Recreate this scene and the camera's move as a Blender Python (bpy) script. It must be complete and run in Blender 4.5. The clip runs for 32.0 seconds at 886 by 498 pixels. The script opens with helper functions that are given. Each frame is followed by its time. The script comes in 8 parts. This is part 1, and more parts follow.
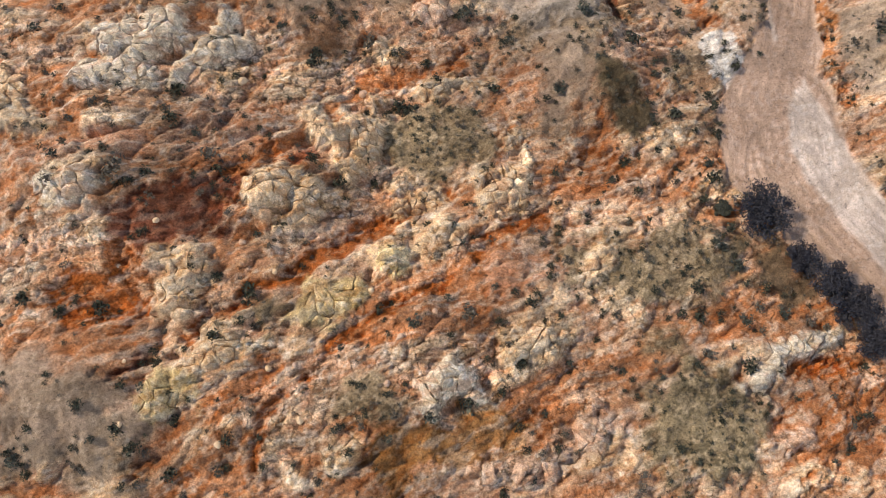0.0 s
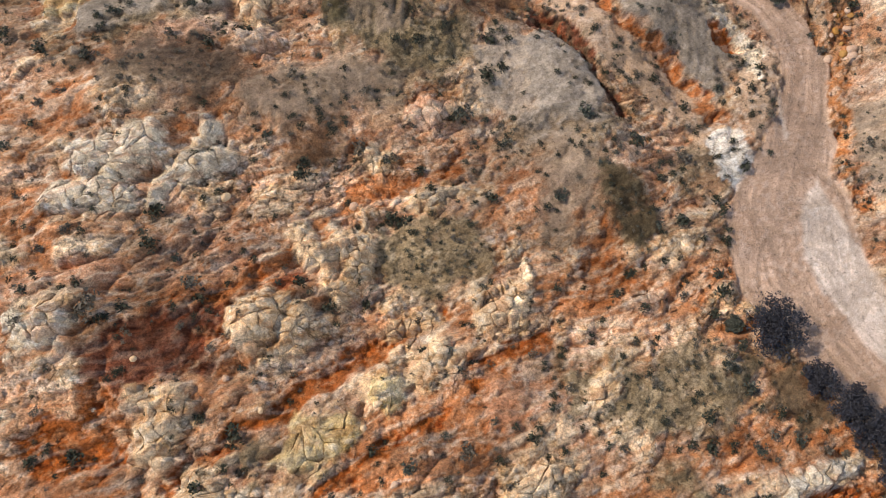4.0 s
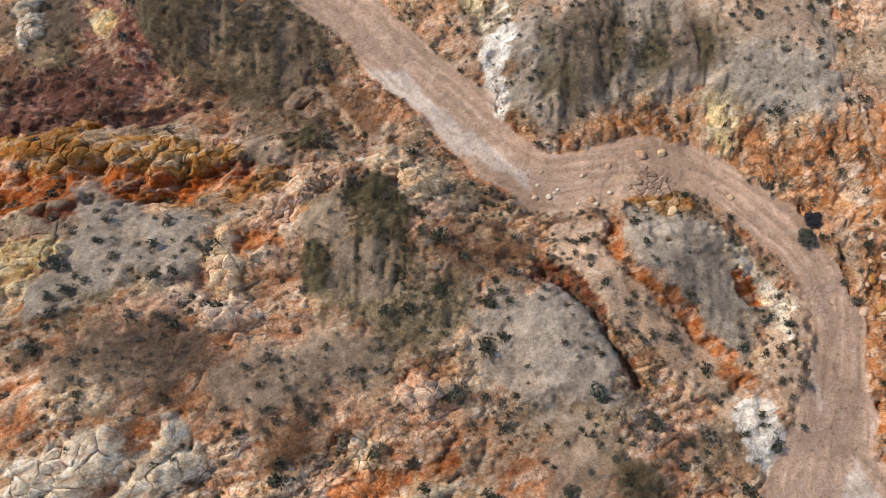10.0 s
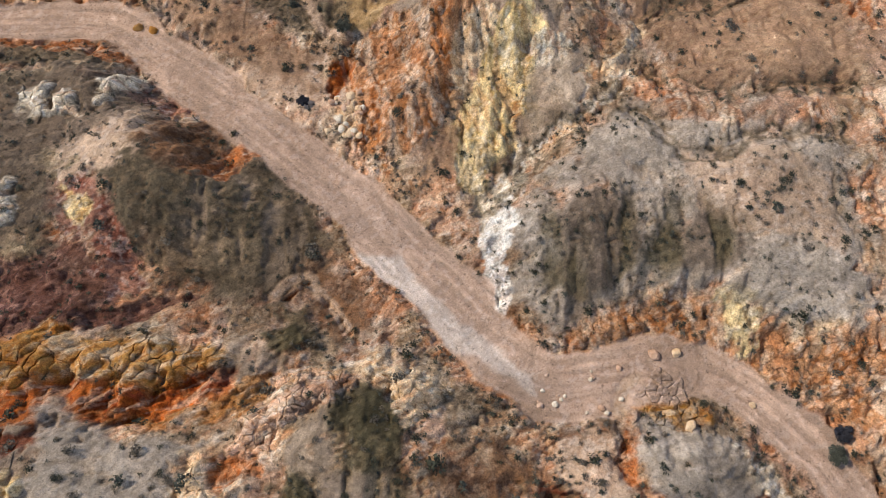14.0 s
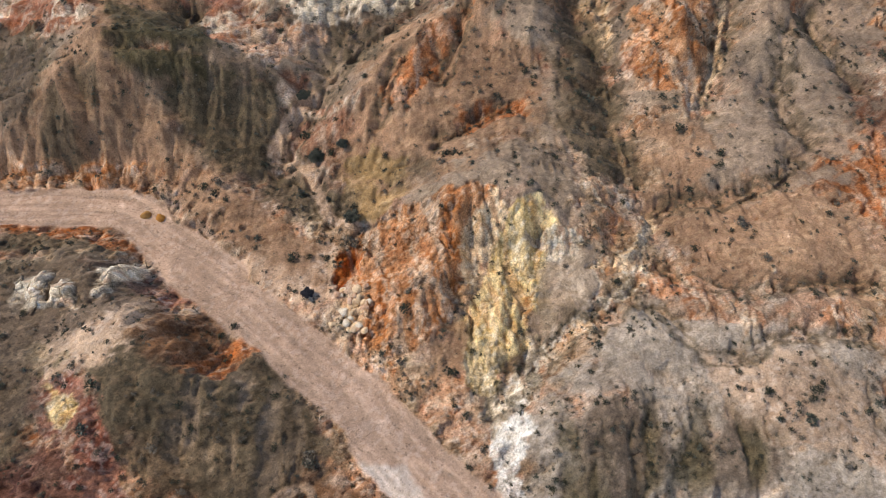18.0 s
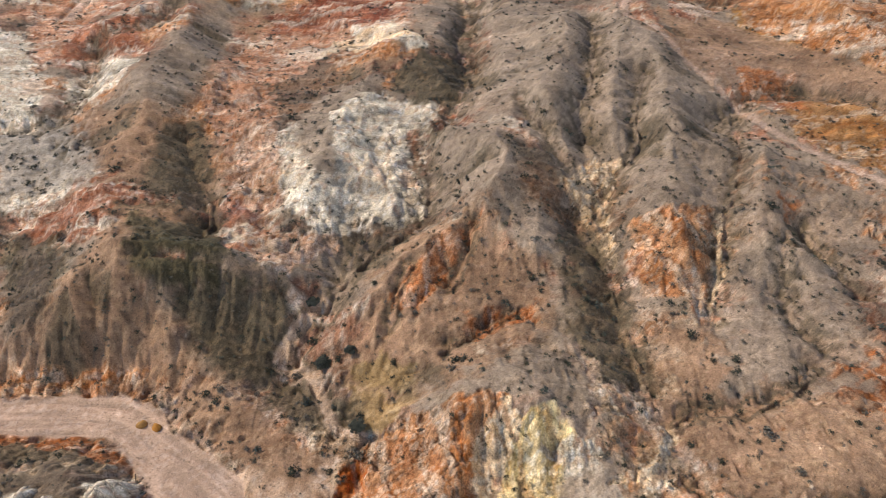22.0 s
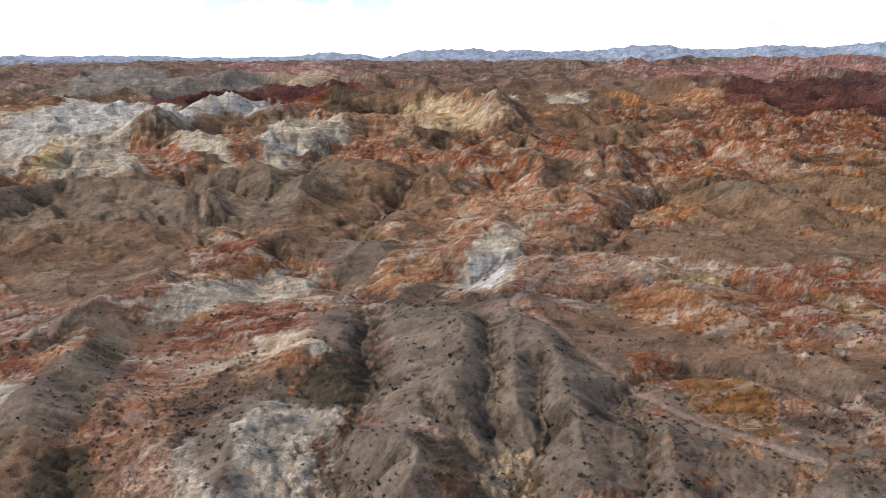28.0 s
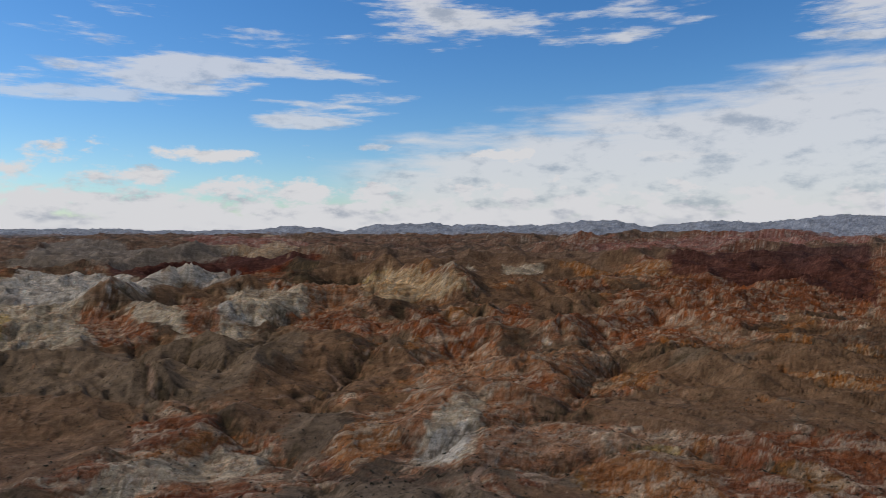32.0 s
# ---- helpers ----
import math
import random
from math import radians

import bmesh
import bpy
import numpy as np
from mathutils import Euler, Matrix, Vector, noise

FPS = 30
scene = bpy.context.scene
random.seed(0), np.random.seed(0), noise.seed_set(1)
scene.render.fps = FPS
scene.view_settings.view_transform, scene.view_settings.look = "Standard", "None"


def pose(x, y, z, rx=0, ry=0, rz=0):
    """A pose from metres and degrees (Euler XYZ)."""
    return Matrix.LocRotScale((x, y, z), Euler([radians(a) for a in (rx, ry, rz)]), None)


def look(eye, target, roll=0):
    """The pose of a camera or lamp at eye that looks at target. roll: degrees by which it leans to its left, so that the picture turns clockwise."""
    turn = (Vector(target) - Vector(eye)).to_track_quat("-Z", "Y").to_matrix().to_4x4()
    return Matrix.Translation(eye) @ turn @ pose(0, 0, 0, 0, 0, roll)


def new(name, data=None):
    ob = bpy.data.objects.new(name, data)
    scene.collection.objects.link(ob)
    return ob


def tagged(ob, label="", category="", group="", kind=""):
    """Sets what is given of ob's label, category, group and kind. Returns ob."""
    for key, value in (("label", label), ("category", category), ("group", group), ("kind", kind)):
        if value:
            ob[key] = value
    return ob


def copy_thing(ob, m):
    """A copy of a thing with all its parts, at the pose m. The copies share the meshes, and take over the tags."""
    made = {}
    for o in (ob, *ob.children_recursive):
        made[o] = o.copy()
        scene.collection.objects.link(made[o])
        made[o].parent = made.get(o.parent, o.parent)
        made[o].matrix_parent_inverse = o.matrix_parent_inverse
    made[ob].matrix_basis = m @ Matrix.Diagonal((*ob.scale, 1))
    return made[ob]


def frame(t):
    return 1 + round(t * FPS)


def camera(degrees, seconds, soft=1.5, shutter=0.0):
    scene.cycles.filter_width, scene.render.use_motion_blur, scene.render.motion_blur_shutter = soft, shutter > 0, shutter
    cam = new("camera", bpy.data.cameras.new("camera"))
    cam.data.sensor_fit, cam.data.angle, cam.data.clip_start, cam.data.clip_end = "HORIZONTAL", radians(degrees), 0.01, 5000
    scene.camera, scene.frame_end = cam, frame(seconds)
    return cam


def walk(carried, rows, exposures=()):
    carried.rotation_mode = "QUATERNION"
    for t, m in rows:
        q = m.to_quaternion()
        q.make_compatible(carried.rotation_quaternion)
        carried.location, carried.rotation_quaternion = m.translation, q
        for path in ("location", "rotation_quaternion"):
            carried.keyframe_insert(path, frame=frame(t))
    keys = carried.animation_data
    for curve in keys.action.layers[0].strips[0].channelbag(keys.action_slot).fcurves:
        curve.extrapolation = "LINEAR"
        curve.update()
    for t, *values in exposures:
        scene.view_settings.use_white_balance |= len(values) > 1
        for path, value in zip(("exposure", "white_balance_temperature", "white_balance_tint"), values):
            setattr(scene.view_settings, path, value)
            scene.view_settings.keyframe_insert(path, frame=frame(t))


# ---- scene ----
cam = camera(65.1, 32.0, soft=0.75)
METRES, EYE, TILT, LEAN, TURN = 90.0, 90.0, -74.281, 0.418, 0.0
ROWS = [
    (0.0, 0.0, 0.0, 0.0, 0.0, 0.0, -0.0),
    (0.5, 0.0003, 0.0052, 0.0165, -0.01, 0.01, 0.09),
    (1.0, 0.0004, 0.0113, 0.035, -0.04, 0.02, 0.16),
    (1.5, 0.0005, 0.018, 0.0558, -0.07, 0.02, 0.22),
    (2.0, 0.0009, 0.0253, 0.0778, -0.1, 0.03, 0.28),
    (2.5, 0.0015, 0.0325, 0.0996, -0.12, 0.04, 0.33),
    (3.0, 0.0016, 0.0405, 0.1239, -0.17, 0.08, 0.41),
    (3.5, 0.0028, 0.0489, 0.1497, -0.16, 0.12, 0.47),
    (5.5, 0.0068, 0.0845, 0.265, -0.16, 0.17, 0.64),
    (6.0, 0.0078, 0.0939, 0.2959, -0.16, 0.2, 0.68),
    (6.5, 0.0085, 0.1037, 0.3288, -0.18, 0.22, 0.71),
    (7.0, 0.0093, 0.1134, 0.362, -0.2, 0.34, 0.73),
    (7.5, 0.0099, 0.1231, 0.3958, -0.23, 0.49, 0.75),
    (8.0, 0.0113, 0.1328, 0.4295, -0.22, 0.68, 0.76),
    (8.5, 0.0119, 0.1421, 0.4633, -0.24, 0.9, 0.78),
    (9.0, 0.0127, 0.1517, 0.4973, -0.26, 1.13, 0.79),
    (9.5, 0.0137, 0.1613, 0.531, -0.26, 1.42, 0.81),
    (10.0, 0.0151, 0.1707, 0.5654, -0.26, 1.7, 0.83),
    (10.5, 0.0157, 0.18, 0.5986, -0.27, 2.04, 0.83),
    (11.0, 0.0166, 0.1889, 0.6311, -0.27, 2.35, 0.81),
    (11.5, 0.0173, 0.1976, 0.6621, -0.29, 2.73, 0.81),
    (12.0, 0.0183, 0.2063, 0.693, -0.29, 3.15, 0.79),
    (12.5, 0.0193, 0.215, 0.7232, -0.3, 3.63, 0.78),
    (13.0, 0.0196, 0.2239, 0.7537, -0.34, 4.11, 0.77),
    (13.5, 0.0203, 0.233, 0.7842, -0.36, 4.63, 0.75),
    (14.0, 0.0213, 0.2419, 0.8145, -0.37, 5.32, 0.71),
    (14.5, 0.0212, 0.249, 0.8412, -0.41, 6.16, 0.64),
    (16.5, 0.0147, 0.2672, 0.895, -0.5, 11.19, 0.32),
    (17.0, 0.013, 0.2706, 0.9016, -0.47, 13.04, 0.29),
    (17.5, 0.01, 0.2737, 0.9072, -0.51, 15.04, 0.25),
    (18.0, 0.0074, 0.2767, 0.9109, -0.52, 17.12, 0.2),
    (18.5, 0.0045, 0.2794, 0.9144, -0.54, 19.2, 0.17),
    (19.0, 0.0014, 0.2821, 0.9165, -0.57, 21.37, 0.15),
    (19.5, -0.0007, 0.2844, 0.9188, -0.53, 23.48, 0.16),
    (20.0, -0.0029, 0.2868, 0.9203, -0.49, 25.6, 0.16),
    (20.5, -0.0052, 0.2891, 0.9216, -0.46, 27.69, 0.17),
    (21.0, -0.0069, 0.2913, 0.922, -0.45, 29.77, 0.15),
    (21.5, -0.0071, 0.2931, 0.9221, -0.44, 31.85, 0.14),
    (22.0, -0.0079, 0.2947, 0.9217, -0.45, 33.94, 0.17),
    (22.5, -0.0085, 0.296, 0.9216, -0.38, 36.01, 0.21),
    (23.0, -0.0087, 0.2967, 0.9214, -0.36, 38.09, 0.21),
    (23.5, -0.0089, 0.2975, 0.9211, -0.34, 40.18, 0.25),
    (24.0, -0.0094, 0.2977, 0.9214, -0.3, 42.28, 0.3),
    (24.5, -0.009, 0.2982, 0.9221, -0.27, 44.36, 0.3),
    (26.5, -0.01, 0.3002, 0.9215, -1.26, 52.36, 3.61),
    (27.0, -0.0089, 0.2997, 0.9223, -1.73, 54.32, 5.38),
    (27.5, -0.0087, 0.301, 0.9213, -2.24, 56.32, 6.96),
    (28.0, -0.0081, 0.3015, 0.9211, -2.69, 58.28, 8.5),
    (28.5, -0.0072, 0.3022, 0.9209, -3.14, 60.24, 9.87),
    (29.0, -0.0064, 0.3028, 0.9207, -3.59, 62.19, 11.23),
    (29.5, -0.005, 0.3031, 0.9213, -3.77, 64.16, 11.85),
    (30.0, -0.0044, 0.3037, 0.9214, -3.76, 66.16, 11.82),
    (30.5, -0.0041, 0.3042, 0.9214, -3.78, 68.07, 11.8),
    (31.0, -0.0036, 0.3047, 0.9215, -3.77, 69.77, 11.76),
    (31.5, -0.0028, 0.3047, 0.9217, -3.76, 71.02, 11.72),
    (32.0, -0.0024, 0.3049, 0.9219, -3.77, 72.04, 11.68),
]
walk(cam, [(t, pose(0, 0, EYE, TILT, LEAN, TURN) @ pose(METRES * x, METRES * y, METRES * z, 90 + pitch, roll, yaw)) for t, x, y, z, yaw, pitch, roll in ROWS],
     exposures=[(0.0, 0.17, 6800, 11), (8.0, 0.15, 6650, 10), (14.5, 0.12, 6500, 10), (19.0, 0.18, 6500, 10), (24.5, 0.25, 6400, 10), (26.5, 0.25, 5950, 10), (28.0, -0.5, 6000, 10), (29.5, -1.3, 6400, 11), (32.0, -1.8, 6400, 11)])

# ---- sky with broken cloud, sun ----
SUN_EL, SUN_AZ = 39.0, -68.0   # degrees above the horizon, and from the way of flight (minus: to its left)
world = bpy.data.worlds.new("sky")
scene.world = world
world.use_nodes = True
nt = world.node_tree
nt.nodes.clear()


def plug(node, k, value):
    if isinstance(value, (int, float)):
        node.inputs[k].default_value = value
    else:
        nt.links.new(value, node.inputs[k])


def calc(op, a, b=0.0, c=0.0):
    n = nt.nodes.new("ShaderNodeMath")
    n.operation = op
    plug(n, 0, a), plug(n, 1, b), plug(n, 2, c)
    return n.outputs[0]


def step_up(v, low, high):
    n = nt.nodes.new("ShaderNodeMapRange")
    n.interpolation_type = "SMOOTHSTEP"
    n.inputs["From Min"].default_value, n.inputs["From Max"].default_value = low, high
    nt.links.new(v, n.inputs["Value"])
    return n.outputs[0]


def cloud_noise(az_scale, el_scale, detail, shift):
    v = nt.nodes.new("ShaderNodeCombineXYZ")
    plug(v, 0, calc("MULTIPLY_ADD", sky_az, az_scale, shift)), plug(v, 1, calc("MULTIPLY", sky_el, el_scale)), plug(v, 2, shift)
    n = nt.nodes.new("ShaderNodeTexNoise")
    n.inputs["Scale"].default_value, n.inputs["Detail"].default_value, n.inputs["Roughness"].default_value = 1.0, detail, 0.6
    nt.links.new(v.outputs[0], n.inputs["Vector"])
    return n.outputs[0]


ways = nt.nodes.new("ShaderNodeTexCoord")
split = nt.nodes.new("ShaderNodeSeparateXYZ")
nt.links.new(ways.outputs["Generated"], split.inputs[0])
sky_az = calc("MULTIPLY", calc("ARCTAN2", split.outputs[0], split.outputs[1]), 57.2958)
sky_el = calc("MULTIPLY", calc("ARCSINE", split.outputs[2]), 57.2958)
lumps = cloud_noise(0.34, 0.80, 6, 3.1)
wisps = cloud_noise(0.10, 0.62, 7, 8.7)
shade_noise = cloud_noise(0.30, 0.70, 7, 5.3)
cover = calc("MULTIPLY", 0.0, lumps)


def puff(az, el, wide, tall, noise_out, ragged=1.5, thick=1.0):
    """A cloud of its own: a lumpy ellipse in the sky."""
    global cover
    dx = calc("MULTIPLY", calc("SUBTRACT", sky_az, az), 1 / wide)
    dy = calc("MULTIPLY", calc("SUBTRACT", sky_el, el), 1 / tall)
    d = calc("SUBTRACT", 1.0, calc("SQRT", calc("ADD", calc("MULTIPLY", dx, dx), calc("MULTIPLY", dy, dy))))
    k = calc("MULTIPLY", step_up(calc("ADD", d, calc("MULTIPLY", calc("SUBTRACT", noise_out, 0.5), 2 * ragged)), 0.0, 0.75), thick)
    cover = calc("MAXIMUM", cover, k)


# the bank of cumulus over the horizon, the high sheet to the right, loose clouds and streaks
band = calc("SUBTRACT", calc("ADD", lumps, 0.0), calc("MULTIPLY", calc("SUBTRACT", sky_el, 1.2), 0.075))
cover = calc("MAXIMUM", cover, step_up(band, 0.28, 0.46))
cover = calc("MAXIMUM", cover, step_up(calc("SUBTRACT", calc("MULTIPLY", lumps, 5.0), sky_el), 0.6, 1.4))
edge_el = calc("MULTIPLY_ADD", sky_az, 0.16, 5.6)
sheet_k = step_up(calc("ADD", calc("SUBTRACT", edge_el, sky_el), calc("MULTIPLY", calc("SUBTRACT", wisps, 0.5), 9.0)), -0.8, 2.6)
sheet_k = calc("MULTIPLY", sheet_k, step_up(calc("ADD", sky_az, calc("MULTIPLY", wisps, 10.0)), 6.0, 16.0))
cover = calc("MAXIMUM", cover, calc("MULTIPLY", sheet_k, 0.85))
for az, el, wide, tall, thick in ((-16.5, 5.6, 3.4, 0.8, 1.0), (-6.5, 5.4, 4.0, 0.7, 1.0), (-12, 3.6, 4.5, 1.3, 1.0), (1, 2.6, 7, 1.2, 1.0), (6.5, 6.4, 2.0, 0.4, 0.7),
                                  (17, 5.8, 4.5, 0.8, 1.0), (31, 5.4, 6, 0.8, 0.9), (40, 7.4, 6, 0.8, 0.8)):
    puff(az, el, wide, tall, lumps, 2.0, thick)
for az, el, wide, tall, thick in ((-9, 12.0, 8, 1.8, 0.75), (2.5, 9.0, 5, 1.1, 0.75), (12, 17, 6, 2.3, 0.85), (19, 15.3, 7, 1.5, 0.8), (30, 16.5, 4, 0.8, 0.7),
                                  (44, 15.5, 4, 2.2, 0.8), (-17, 17.4, 6, 1.1, 0.75), (-15, 9.6, 6, 0.5, 0.6)):
    puff(az, el, wide * 1.2, tall * 1.2, wisps, 2.6, thick)

sky = nt.nodes.new("ShaderNodeTexSky")
sky.sky_type, sky.sun_disc = "NISHITA", False
sky.sun_elevation, sky.sun_rotation = radians(SUN_EL), radians(SUN_AZ)
sky.air_density, sky.dust_density, sky.ozone_density = 1.0, 0.2, 3.0
clear = nt.nodes.new("ShaderNodeBackground")
clear.inputs[1].default_value = 0.33
pure = nt.nodes.new("ShaderNodeHueSaturation")
pure.inputs["Saturation"].default_value = 1.25
nt.links.new(sky.outputs[0], pure.inputs["Color"])
deep = nt.nodes.new("ShaderNodeVectorMath")
deep.operation = "MULTIPLY"
deep.inputs[1].default_value = (0.84, 1.02, 1.18)   # clean dry air
nt.links.new(pure.outputs[0], deep.inputs[0])
nt.links.new(deep.outputs[0], clear.inputs[0])
cloudy = nt.nodes.new("ShaderNodeBackground")
grey = nt.nodes.new("ShaderNodeMix")
grey.data_type = "RGBA"
grey.inputs[6].default_value, grey.inputs[7].default_value = (0.56, 0.61, 0.69, 1), (0.99, 0.99, 1.0, 1)
nt.links.new(step_up(calc("ADD", shade_noise, calc("MULTIPLY", lumps, 0.45)), 0.46, 0.74), grey.inputs[0])
nt.links.new(grey.outputs[2], cloudy.inputs[0])
cloudy.inputs[1].default_value = 2.35
both = nt.nodes.new("ShaderNodeMixShader")
nt.links.new(cover, both.inputs[0])
nt.links.new(clear.outputs[0], both.inputs[1])
nt.links.new(cloudy.outputs[0], both.inputs[2])
high = nt.nodes.new("ShaderNodeBackground")      # the thin grey deck overhead that softens the sun
high.inputs[0].default_value, high.inputs[1].default_value = (1.0, 0.975, 0.94, 1), 0.21
decked = nt.nodes.new("ShaderNodeMixShader")
nt.links.new(calc("MULTIPLY", step_up(calc("ADD", sky_el, calc("MULTIPLY", wisps, 14.0)), 30.0, 46.0), 0.85), decked.inputs[0])
nt.links.new(both.outputs[0], decked.inputs[1])
nt.links.new(high.outputs[0], decked.inputs[2])
world_out = nt.nodes.new("ShaderNodeOutputWorld")
nt.links.new(decked.outputs[0], world_out.inputs[0])

lamp = bpy.data.lights.new("sun", "SUN")
lamp.energy, lamp.angle, lamp.color = 4.9, radians(3.0), (1.0, 0.905, 0.78)
sun = new("sun", lamp)
sun.matrix_world = look((0, 0, 0), (-math.sin(radians(SUN_AZ)) * math.cos(radians(SUN_EL)),
                                    -math.cos(radians(SUN_AZ)) * math.cos(radians(SUN_EL)), -math.sin(radians(SUN_EL))))

# ---- terrain: noise, broad form, channels, colour zones (plan in metres, y is the way of flight) ----
def scramble(i, j, seed):
    h = i.astype(np.int32).view(np.uint32) * np.uint32(374761393) + j.astype(np.int32).view(np.uint32) * np.uint32(668265263)
    h += np.uint32((seed * 1442695041) % 4294967296)
    h = (h ^ (h >> np.uint32(13))) * np.uint32(1274126177)
    h = (h ^ (h >> np.uint32(15))) * np.uint32(2246822519)
    return h ^ (h >> np.uint32(16))


def lattice(i, j, seed):
    return scramble(i, j, seed).astype(np.float64) / 4294967296.0


def value_noise(x, y, seed):
    """Smooth noise, 0 to 1, from random slopes on a grid."""
    i, j = np.floor(x), np.floor(y)
    u, v = x - i, y - j
    i, j = i.astype(np.int32), j.astype(np.int32)
    wu, wv = u * u * u * (u * (u * 6 - 15) + 10), v * v * v * (v * (v * 6 - 15) + 10)

    def corner(di, dj):
        h = scramble(i + di, j + dj, seed)
        return (u - di) * ((h & np.uint32(65535)).astype(np.float64) / 32768 - 1) + (v - dj) * ((h >> np.uint32(16)).astype(np.float64) / 32768 - 1)

    low = corner(0, 0) * (1 - wu) + corner(1, 0) * wu
    high = corner(0, 1) * (1 - wu) + corner(1, 1) * wu
    return np.clip(0.5 + 1.0 * (low * (1 - wv) + high * wv), 0, 1)


def fbm(x, y, size, octaves, seed, gain=0.5):
    """Fractal noise, about 0 to 1."""
    total, amp, norm = 0.0, 1.0, 0.0
    x, y = x / size, y / size
    for k in range(octaves):
        total = total + amp * value_noise(x, y, seed + k)
        norm += amp
        amp *= gain
        x, y = 1.62 * x - 1.21 * y + 17.3, 1.21 * x + 1.62 * y - 8.1
    return total / norm


def ridged(x, y, size, octaves, seed):
    total, amp, norm = 0.0, 1.0, 0.0
    x, y = x / size, y / size
    for k in range(octaves):
        total = total + amp * (1 - np.abs(2 * value_noise(x, y, seed + k) - 1))
        norm += amp
        amp *= 0.5
        x, y = 1.62 * x - 1.21 * y + 5.3, 1.21 * x + 1.62 * y + 2.7
    return total / norm


def cells(x, y, size, seed):
    """Distance from the crack between two blocks, and a number of the block."""
    x, y = x / size, y / size
    i, j = np.floor(x).astype(np.int32), np.floor(y).astype(np.int32)
    f1 = np.full(x.shape, 9.0)
    f2 = np.full(x.shape, 9.0)
    who = np.zeros(x.shape)
    for di in (-1, 0, 1):
        for dj in (-1, 0, 1):
            px = i + di + lattice(i + di, j + dj, seed)
            py = j + dj + lattice(i + di, j + dj, seed + 7)
            d = (px - x) ** 2 + (py - y) ** 2
            near = d < f1
            f2 = np.where(near, f1, np.minimum(f2, d))
            who = np.where(near, lattice(i + di, j + dj, seed + 13), who)
            f1 = np.where(near, d, f1)
    return (np.sqrt(f2) - np.sqrt(f1)) * size, who


def smooth(a, b, v):
    u = np.clip((v - a) / (b - a), 0, 1)
    return u * u * (3 - 2 * u)


def from_line(x, y, line):
    """Distance from a line of points."""
    best = np.full(x.shape, 1e9)
    for (ax, ay), (bx, by) in zip(line, line[1:]):
        dx, dy = bx - ax, by - ay
        u = np.clip(((x - ax) * dx + (y - ay) * dy) / (dx * dx + dy * dy + 1e-9), 0, 1)
        best = np.minimum(best, np.hypot(x - ax - u * dx, y - ay - u * dy))
    return best


def along_line(x, y, line):
    """Distance from a line of points, to its left or right, and the way along it."""
    best, side, way, run = np.full(x.shape, 1e9), np.zeros(x.shape), np.zeros(x.shape), 0.0
    for (ax, ay), (bx, by) in zip(line, line[1:]):
        dx, dy = bx - ax, by - ay
        n = math.hypot(dx, dy) + 1e-9
        u = np.clip(((x - ax) * dx + (y - ay) * dy) / (n * n), 0, 1)
        d = np.hypot(x - ax - u * dx, y - ay - u * dy)
        near = d < best
        best = np.where(near, d, best)
        side = np.where(near, np.sign((x - ax) * dy - (y - ay) * dx) * d, side)
        way = np.where(near, run + u * n, way)
        run += n
    return side, way


def runnels(x, y, gx, gy, size, octaves, seed):
    """Branching gullies that run down the slope (gx, gy): cosine furrows, blended from cell to cell."""
    total, amp = np.zeros(x.shape), 0.5
    hx, hy = np.zeros(x.shape), np.zeros(x.shape)
    for k in range(octaves):
        px, py = x / size, y / size
        ix, iy = np.floor(px).astype(np.int32), np.floor(py).astype(np.int32)
        dx, dy = gy + hy, -(gx + hx)
        norm = np.sqrt(dx * dx + dy * dy) + 0.25
        dx, dy = 1.15 * dx / norm, 1.15 * dy / norm
        va, vs, wt = np.zeros(x.shape), np.zeros(x.shape), np.zeros(x.shape)
        for i in (-1, 0, 1):
            for j in (-1, 0, 1):
                ox = px - ix - i - 0.25 - 0.5 * lattice(ix + i, iy + j, seed + k)
                oy = py - iy - j - 0.25 - 0.5 * lattice(ix + i, iy + j, seed + k + 31)
                w = np.exp(-2.2 * (ox * ox + oy * oy))
                m = (ox * dx + oy * dy) * math.tau
                va += np.cos(m) * w
                vs -= np.sin(m) * w
                wt += w
        va, vs = va / wt, vs / wt
        total += amp * va
        hx += amp * vs * dx * 1.6
        hy += amp * vs * dy * 1.6
        amp *= 0.5
        size *= 0.5
    return total


def inside(x, y, poly):
    """Signed distance from the edge of a zone, positive inside it."""
    odd = np.zeros(x.shape, bool)
    for (ax, ay), (bx, by) in zip(poly, poly[1:] + poly[:1]):
        if ay != by:
            odd ^= ((ay > y) != (by > y)) & (x < (bx - ax) * (y - ay) / (by - ay) + ax)
    return np.where(odd, 1, -1) * from_line(x, y, poly + poly[:1])


def rounded(line, per=6):
    """A line of points, rounded off."""
    p = [line[0]] + list(line) + [line[-1]]
    out = []
    for a, b, c, d in zip(p, p[1:], p[2:], p[3:]):
        for k in range(per):
            t = k / per
            out.append(tuple(0.5 * (2 * b[n] + (c[n] - a[n]) * t + (2 * a[n] - 5 * b[n] + 4 * c[n] - d[n]) * t * t
                                    + (3 * b[n] - a[n] - 3 * c[n] + d[n]) * t ** 3) for n in (0, 1)))
    return out + [tuple(line[-1])]


HILLS = {}
WASHES, TRACKS, GULLIES, RIDGES, ZONES, OUTCROPS, KNOLLS, STREAKED = [], [], [], [], [], [], [], []


def hills(y, *heights):
    for k, h in enumerate(heights):
        HILLS[(-72 + 24 * k, y)] = h


def wash(width, *line):
    WASHES.append((width, rounded(line)))


def track(width, *line):
    TRACKS.append((width, rounded(line)))


def gully(width, *line):
    GULLIES.append((width, rounded(line)))


